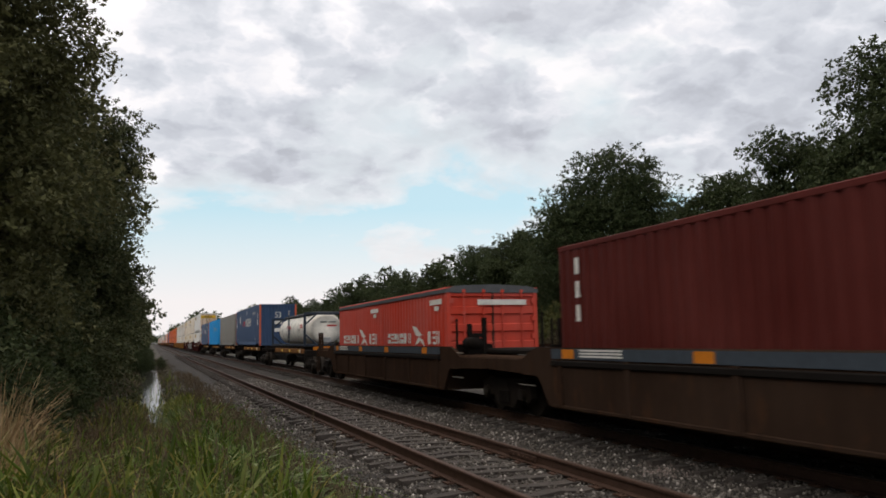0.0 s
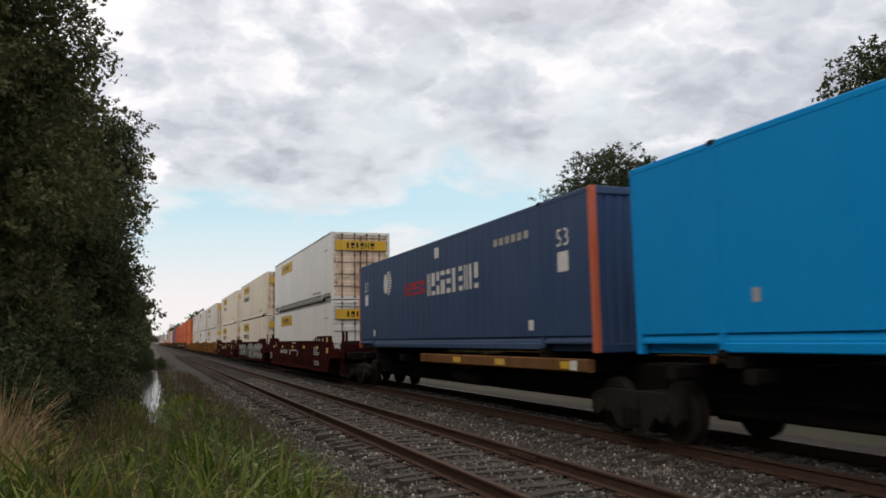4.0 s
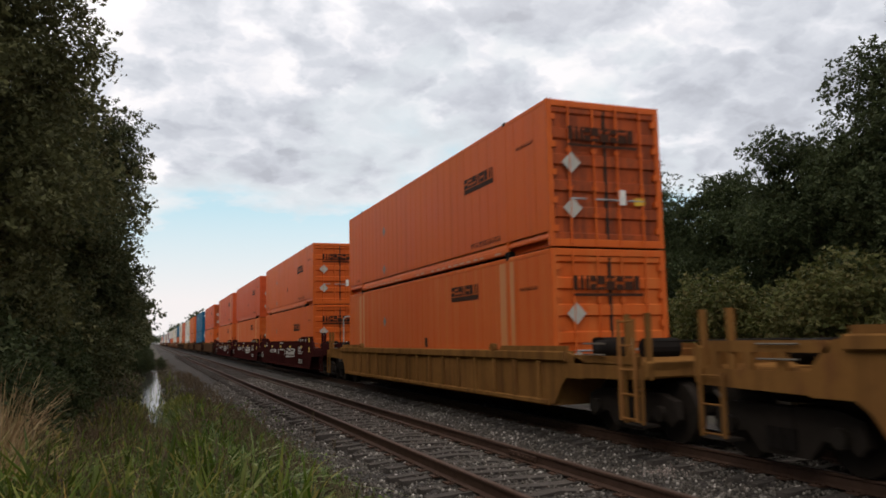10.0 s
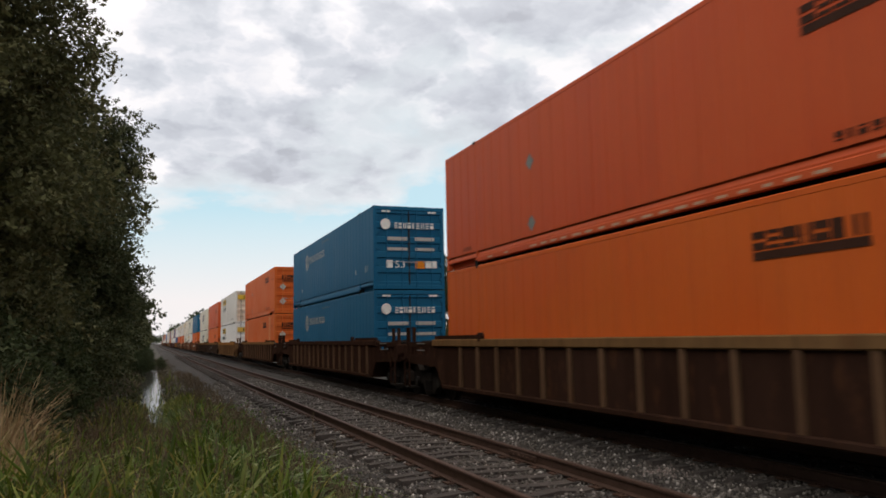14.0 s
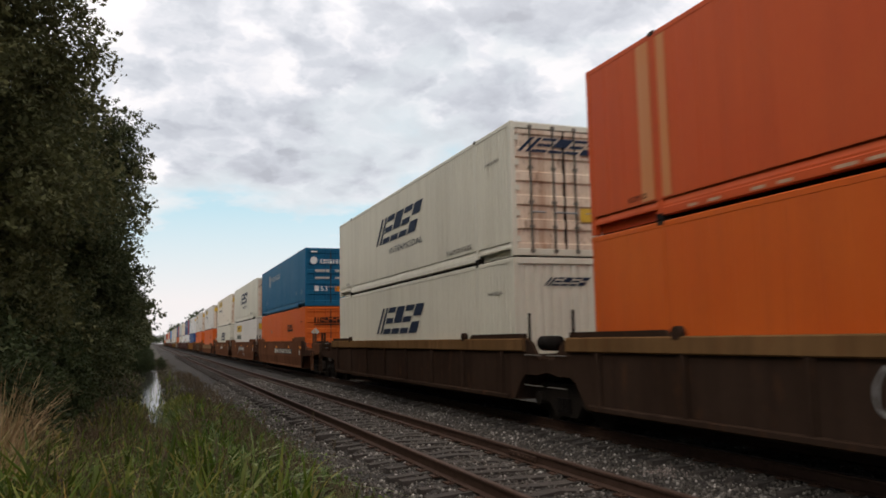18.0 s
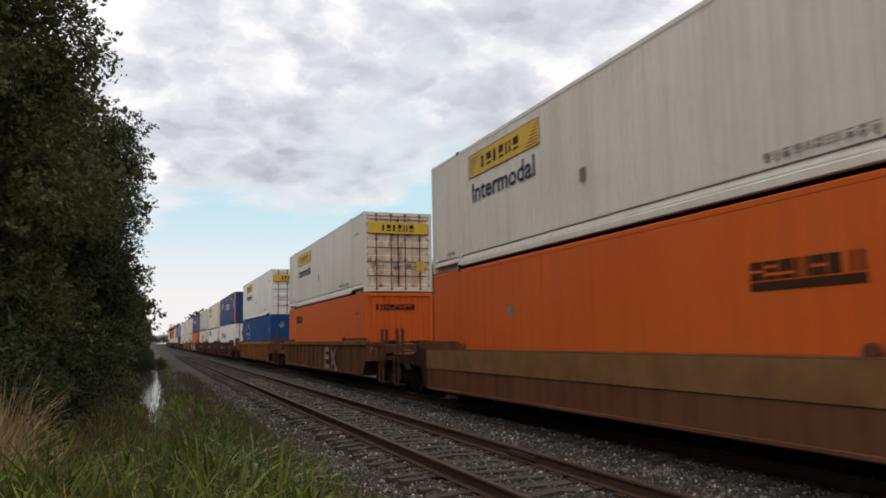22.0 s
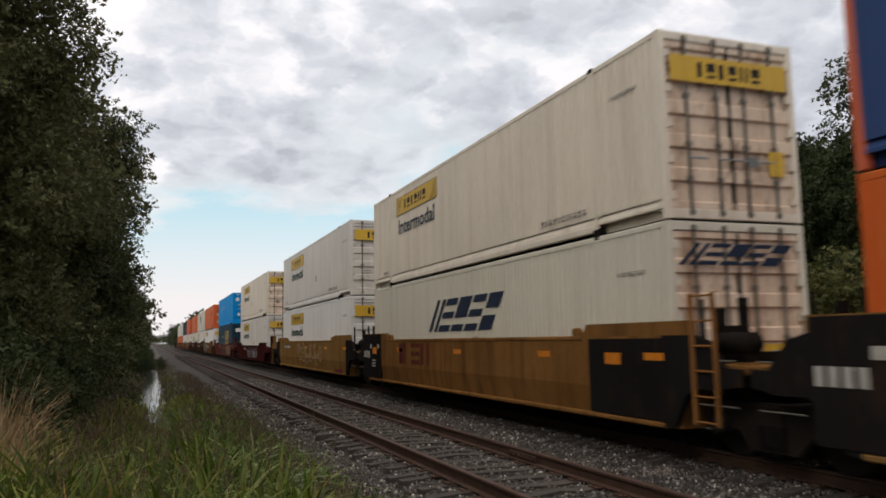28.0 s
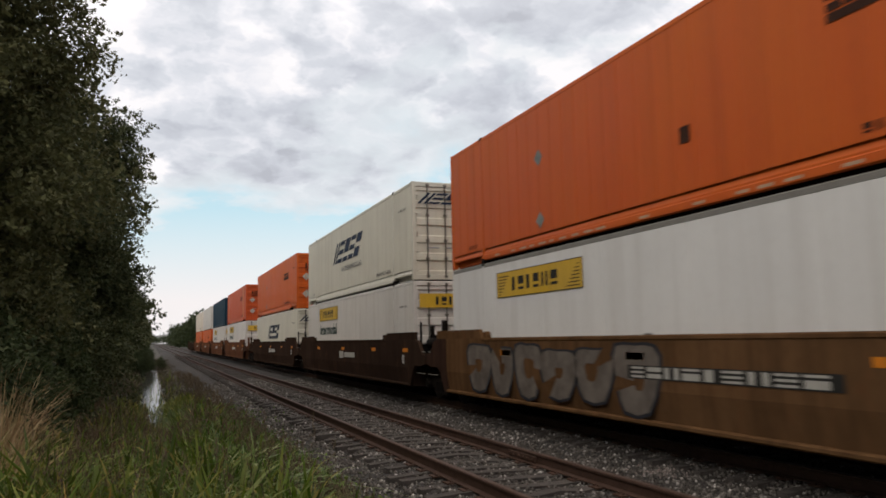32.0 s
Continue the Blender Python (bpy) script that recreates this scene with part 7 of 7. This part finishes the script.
shrub_a = make_shrub("shrub", "yellow-green shrub in the verge behind the train", 31, 4.7, 2.7, 16000, 0.085, LEAF_C, "shrubs beyond the train")
shrub_b = make_shrub("shrub", "russet-tinged shrub in the verge behind the train", 32, 2.9, 2.2, 11000, 0.08, LEAF_D, "shrubs beyond the train")
plant(shrub_a, [(17.5, 20.0, 0, 1.0), (18.5, 16.0, 90, 1.05), (19, 24, 180, 1.0), (18, 12, 250, 0.95), (19.5, 29, 30, 0.9), (20, 35, 130, 0.9), (19, 42, 210, 0.8), (19, 50, 300, 0.8), (19, 60, 10, 0.8), (19, 72, 80, 0.8), (18, 8, 80, 1.0), (18, 4, 160, 1.0), (20, 88, 70, 0.9), (20, 105, 170, 0.9)])
plant(shrub_b, [(17.2, 24.0, 0, 0.95), (17.4, 27.0, 70, 1.05), (17.0, 15.5, 130, 0.8), (17.2, 11.5, 210, 0.8), (17.6, 31, 280, 1.05), (17.6, 37, 20, 0.95), (17.6, 45, 120, 0.95), (16.8, 19.5, 220, 0.75), (17, 8, 320, 0.75), (17.6, 55, 30, 0.95)])

# its darkened leaf colour stands for the shade under the tree crowns
shrub_c = make_shrub("shrub", "dark green undergrowth beneath the ditch trees, shade put into the leaf colour", 33, 3.7, 1.7, 26000, 0.05, LEAF_R, "undergrowth along the ditch")
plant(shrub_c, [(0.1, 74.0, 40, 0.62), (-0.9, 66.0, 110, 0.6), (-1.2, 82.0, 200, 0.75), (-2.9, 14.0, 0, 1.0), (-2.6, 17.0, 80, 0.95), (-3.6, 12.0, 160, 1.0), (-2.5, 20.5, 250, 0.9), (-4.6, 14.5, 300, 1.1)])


def far_woods():
    rng = np.random.default_rng(40)
    blobs = []
    for k in range(150):
        right = k % 3
        y = 330 + 620 * rng.random() if right else 260 + 700 * rng.random()
        x = 13 + 0.012 * (y - 330) + 16 * rng.random() if right else -30 + 24 * rng.random()
        h = rng.uniform(9, 15)
        for q in range(4):
            blobs.append((x + rng.normal() * 2, y + rng.normal() * 2, h * (0.15 + 0.24 * q), 3.6, 3.6, 2.4))
    for k in range(60):
        x = -80 + 130 * rng.random()
        y = 1150 + 100 * rng.random()
        blobs.append((x, y, 4 + 6 * rng.random(), 8, 8, 6))
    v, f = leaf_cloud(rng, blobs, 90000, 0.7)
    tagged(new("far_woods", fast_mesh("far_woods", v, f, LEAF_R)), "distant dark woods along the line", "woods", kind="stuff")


far_woods()
GRASS_A = leaf_mat("green_reed_grass", [(0.026, 0.050, 0.005), (0.052, 0.094, 0.008), (0.086, 0.142, 0.013), (0.042, 0.082, 0.008), (0.128, 0.178, 0.022), (0.205, 0.212, 0.044), (0.310, 0.240, 0.074)], 0.55, 0.35)
LUSH = leaf_mat("fresh_green_grass", [(0.020, 0.048, 0.005), (0.043, 0.090, 0.007), (0.072, 0.132, 0.012), (0.140, 0.200, 0.030)], 0.55, 0.35)
REED = leaf_mat("pale_reed_leaf", [(0.086, 0.142, 0.021), (0.147, 0.204, 0.042), (0.225, 0.266, 0.084), (0.311, 0.320, 0.143)], 0.45, 0.35)
STALK = leaf_mat("orange_tan_stalk", [(0.196, 0.077, 0.018), (0.303, 0.142, 0.032), (0.374, 0.249, 0.068), (0.410, 0.320, 0.125)], 0.6, 0.25)
GRASS_B = leaf_mat("dry_seed_grass", [(0.215, 0.135, 0.074), (0.325, 0.212, 0.118), (0.430, 0.300, 0.172), (0.530, 0.400, 0.245), (0.235, 0.215, 0.078)], 0.7, 0.3)
RUSSET = leaf_mat("russet_withered_grass", [(0.075, 0.045, 0.030), (0.115, 0.070, 0.046), (0.160, 0.105, 0.070), (0.100, 0.092, 0.040)], 0.8, 0.3)
PLUME = leaf_mat("brown_purple_seed_heads", [(0.072, 0.048, 0.036), (0.114, 0.077, 0.056), (0.150, 0.102, 0.074), (0.102, 0.094, 0.043)], 0.8, 0.3)
WEED = leaf_mat("brown_bank_weeds", [(0.053, 0.043, 0.029), (0.084, 0.065, 0.046), (0.114, 0.086, 0.062), (0.077, 0.084, 0.036)], 0.8, 0.25)


def blades(rng, x, y, z, height, width, bend, lean=None):
    """Curved tapering blades of four quads each; all inputs are arrays."""
    n = len(x)
    a = rng.random(n) * 6.283 if lean is None else rng.normal(lean, 0.7, n)
    dx, dy = np.cos(a), np.sin(a)
    turn = a + rng.normal(0, 0.5, n)
    px, py = -np.sin(turn), np.cos(turn)
    rows = []
    for t, w in ((0.0, 0.6), (0.35, 1.0), (0.62, 0.95), (0.84, 0.6), (1.0, 0.05)):
        off = bend * height * t ** 2.3
        cz = z + height * (t - 0.5 * bend * t ** 3.0)
        cx, cy = x + dx * off, y + dy * off
        for sgn in (-1, 1):
            rows.append(np.stack([cx + sgn * px * width * w / 2, cy + sgn * py * width * w / 2, cz], -1))
    v = np.stack(rows, 1).reshape(-1, 3)
    q = np.array([(0, 1, 3, 2), (2, 3, 5, 4), (4, 5, 7, 6), (6, 7, 9, 8)])
    f = (q[None] + 10 * np.arange(n)[:, None, None]).reshape(-1, 4)
    return v, f


def grass_field(name, label, seed, n, region, hfun, width, material, bend=(0.15, 0.75), tuft=14, patch=0.0, lean=None):
    """Blades in tufts over a region x0, x1, y0, y1; skew gathers them near y0, patch thins them out here and there."""
    rng = np.random.default_rng(seed)
    x0, x1, y0, y1, skew = region
    m = max(1, n // tuft)
    ty = y0 + (y1 - y0) * rng.random(m) ** skew
    tx = x0 + (x1 - x0) * rng.random(m)
    if patch:
        w = np.array([noise.noise((p * 0.9, q * 0.55, seed * 1.7)) for p, q in zip(tx, ty)])
        ok = w > (patch - 0.5)
        tx, ty = tx[ok], ty[ok]
        m = len(tx)
    th = rng.uniform(0.65, 1.15, m)
    own = rng.integers(0, m, n)
    spread = 0.05 + 0.012 * ty[own]
    x = tx[own] + rng.normal(size=n) * spread
    y = ty[own] + rng.normal(size=n) * spread
    h = hfun(x, y) * th[own] * rng.uniform(0.5, 1.12, n)
    keep = h > 0.05
    x, y, h = x[keep], y[keep], h[keep]
    z = np.array([surface_z(p, q) for p, q in zip(x, y)]) - 0.03
    v, f = blades(rng, x, y, z, h, width * rng.uniform(0.5, 1.3, len(x)), rng.uniform(*bend, len(x)), lean)
    return tagged(new(name, fast_mesh(name, v, f, material)), label, "grass", kind="stuff")


def seed_plumes(name, label, seed, n, region, hfun, material):
    """Thin stems that end in loose heads of fine twigs."""
    rng = np.random.default_rng(seed)
    x0, x1, y0, y1, skew = region
    y = y0 + (y1 - y0) * rng.random(n) ** skew
    x = x0 + (x1 - x0) * rng.random(n)
    w = np.array([noise.noise((p * 0.9, q * 0.5, seed * 1.3)) for p, q in zip(x, y)])
    h = hfun(x, y) * rng.uniform(0.75, 1.1, n)
    ok = (w > -0.12) & (h > 0.1)
    x, y, h = x[ok], y[ok], h[ok]
    n = len(x)
    z = np.array([surface_z(p, q) for p, q in zip(x, y)])
    a = rng.random(n) * 6.283
    tipx, tipy = x + 0.12 * h * np.cos(a), y + 0.12 * h * np.sin(a)
    v1, f1 = blades(rng, x, y, z, h, np.full(n, 0.006), np.full(n, 0.12))
    k = 22
    s = rng.random((n, k)) ** 0.8
    cx = (tipx[:, None] + rng.normal(size=(n, k)) * 0.045 * (1.1 - s)).ravel()
    cy = (tipy[:, None] + rng.normal(size=(n, k)) * 0.045 * (1.1 - s)).ravel()
    cz = (z[:, None] + h[:, None] * (0.74 + 0.27 * s)).ravel()
    v2, f2 = blades(rng, cx, cy, cz, rng.uniform(0.03, 0.09, n * k), np.full(n * k, 0.009), rng.uniform(0.2, 1.2, n * k))
    return tagged(new(name, fast_mesh(name, np.concatenate([v1, v2]), np.concatenate([f1, f2 + len(v1)]), material)), label, "grass", kind="stuff")


def tall(x, y):
    """Height of the reed grass: tall beside the camera, lower towards the stones and the ditch."""
    side = np.clip((2.6 - x) / 1.3, 0, 1)
    ditch = 1 - 0.45 * np.exp(-((x - 0.15) / 0.6) ** 2) * np.clip((y - 9) / 8, 0, 1)
    return (0.12 + 1.08 * side) * np.clip(1.05 - (y - 9) / 38, 0.3, 1.0) * (0.9 + 0.2 * np.sin(x * 3.1 + y * 1.3) * np.sin(y * 0.9)) * ditch


def off_ditch(x, y):
    """No grass in the open water of the ditch."""
    return (np.abs(x - 0.12 + 0.006 * (y - 30)) > 0.40 + 0.005 * (y - 25) + 0.16 * np.sin(y * 1.3) * np.sin(y * 0.41)) | (y < 25)


grass_field("reed_grass", "tall green reed grass beside the ditch", 51, 24000, (-3.4, 2.1, 3.0, 22, 1.6), tall, 0.042, GRASS_A, (0.1, 1.0), 12, 0.36)
grass_field("ditch_reeds", "green reeds at the near end of the ditch", 62, 3600, (-0.9, 1.3, 19, 33, 1.0), lambda x, y: 0.72 - 0.018 * (y - 19), 0.03, GRASS_A, (0.1, 0.8))
grass_field("water_reeds", "thin dark reeds standing in the ditch water", 67, 420, (-0.5, 0.7, 28, 60, 1.2), lambda x, y: 0.55 + 0.1 * np.sin(3 * x + y), 0.03, GRASS_A, (0.1, 0.6), 5)
grass_field("low_reed_grass", "short green undergrowth beneath the reed grass", 58, 16000, (-3.4, 1.4, 3.0, 24, 1.5), lambda x, y: 0.62 * tall(x, y) + 0.12, 0.026, GRASS_A, (0.2, 1.1))
grass_field("near_reed_grass", "tall bright green reed grass beside the camera", 61, 9000, (-2.4, 0.6, 5.0, 9.8, 1.0), lambda x, y: 1.15 * tall(x, y), 0.044, GRASS_A, (0.2, 1.2), 8)
grass_field("broad_reed_leaves", "broad pale green reed leaves", 57, 3800, (-2.2, 2.2, 4.2, 12, 1.1), lambda x, y: 1.10 * tall(x, y), 0.052, REED, (0.4, 1.45), 3)
grass_field("tan_reed_stalks", "orange and tan dead stalks among the reed grass", 56, 2600, (-2.0, 0.0, 4.8, 8.5, 1.0), lambda x, y: 1.0 * tall(x, y), 0.026, STALK, (0.1, 0.8), 9, 0.45)
grass_field("lush_verge_grass", "fresh green grass between the ditch and the stones", 64, 24000, (-0.1, 2.55, 6.0, 27, 1.35), lambda x, y: 0.85 * tall(x, y) + 0.04, 0.042, LUSH, (0.2, 1.15), 12, 0.2)
grass_field("bent_pale_leaves", "long pale grass leaves bent over flat", 65, 240, (-1.2, 1.9, 5.5, 13, 1.0), lambda x, y: 1.12 * tall(x, y), 0.042, REED, (1.0, 1.7), 2)
grass_field("far_verge_grass", "green and brown verge grass along the ditch", 52, 30000, (-3.5, 1.9, 15, 110, 1.4), lambda x, y: 0.36 * np.clip((1.9 - x) / 1.2, 0.2, 1) * off_ditch(x, y), 0.028, WEED)
grass_field("dry_grass", "dry tan seed grass before the trees", 53, 24000, (-5.2, -0.8, 9.0, 15.5, 1.0), lambda x, y: (1.75 + 0.3 * np.sin(x * 2.3 + y)) * np.clip((-0.10 * y - x) / 0.5, 0.0, 1), 0.022, GRASS_B, (0.1, 0.65), 6, 0.2)
grass_field("russet_grass", "reddish brown withered grass under the trees", 66, 9000, (-3.4, -0.3, 11.0, 24.0, 1.1), lambda x, y: 0.85 + 0.2 * np.sin(x * 2.9 + y * 1.1), 0.018, RUSSET, (0.2, 0.9), 18, 0.3)
seed_plumes("brown_seed_grass", "brown-purple seeding grass among the reeds", 59, 420, (-1.0, 2.2, 7.0, 18, 1.2), lambda x, y: 1.15 * tall(x, y), PLUME)
grass_field("bank_weeds", "low brown weeds on the ballast shoulder", 54, 40000, (1.5, 2.75, 9.5, 110, 1.7), lambda x, y: np.clip((2.6 - x) * 0.42, 0.0, 0.42) * (x > 1.15) * np.clip(1.25 - y / 45, 0.35, 1), 0.012, WEED, (0.2, 0.9), 20, 0.34)
seed_plumes("bank_seed_weeds", "brown seeding weeds at the ballast edge", 60, 1500, (1.4, 2.3, 6.5, 50, 1.7), lambda x, y: 0.34 + 0.3 * np.clip(2.2 - x, 0, 1), PLUME)
grass_field("far_side_weeds", "low green weeds beyond the far track", 55, 12000, (15.6, 19, 2, 80, 1.3), lambda x, y: 0.4 + 0.3 * np.clip((x - 15.5) / 3, 0, 1), 0.03, WEED)

grass_field("trackside_grass", "short green and brown grass around the camera", 63, 9000, (-6, 1.6, -9, 3.4, 1.0), lambda x, y: 0.42 + 0.2 * np.sin(x * 2 + y), 0.02, GRASS_A, (0.2, 1.0))

# tufts that stir in the wind
TUFTS = []


def tufts():
    rng = np.random.default_rng(71)
    kinds = []
    for k, (mat, wd, lo, hi) in enumerate(((GRASS_A, 0.022, 0.1, 0.9), (GRASS_A, 0.026, 0.3, 1.1), (REED, 0.034, 0.4, 1.3))):
        n = 46 if k < 2 else 12
        v, f = blades(rng, rng.normal(0, 0.10, n), rng.normal(0, 0.10, n), np.zeros(n) - 0.03, rng.uniform(0.6, 1.1, n), wd * rng.uniform(0.6, 1.2, n), rng.uniform(lo, hi, n))
        kinds.append(new("grass_tuft", fast_mesh("grass_tuft", v, f, mat)))
        tagged(kinds[-1], "tuft of green reed grass swaying in the wind", "grass", group="swaying tufts of grass")
    for k in range(30):
        x, y = -1.7 + 3.0 * rng.random(), 4.6 + 5.0 * rng.random()
        src = kinds[k % 3]
        m = pose(x, y, ground_z(x, y), 0, 0, 360 * rng.random())
        ob = src if k < 3 else copy_thing(src, m)
        TUFTS.append((ob, m, 6.283 * rng.random(), 0.85 + 0.5 * rng.random()))


tufts()


# ---- movement ----


def motions():
    for ob, s0, z in ROLLING:
        walk(ob, [(t, pose(TRACK_X, s0 - gone(t), z)) for t in TIMES])
    for ob, m, phase, pace in TUFTS:
        rows = []
        for k in range(81):
            t = 0.4 * k
            gust = 0.6 + 0.4 * math.sin(0.37 * t + phase)
            rows.append((t, m @ pose(0, 0, 0, 2.6 * gust * math.sin(2.2 * pace * t + phase), 3.2 * gust * math.sin(1.7 * pace * t + 2 * phase), 0)))
        walk(ob, rows)


motions()
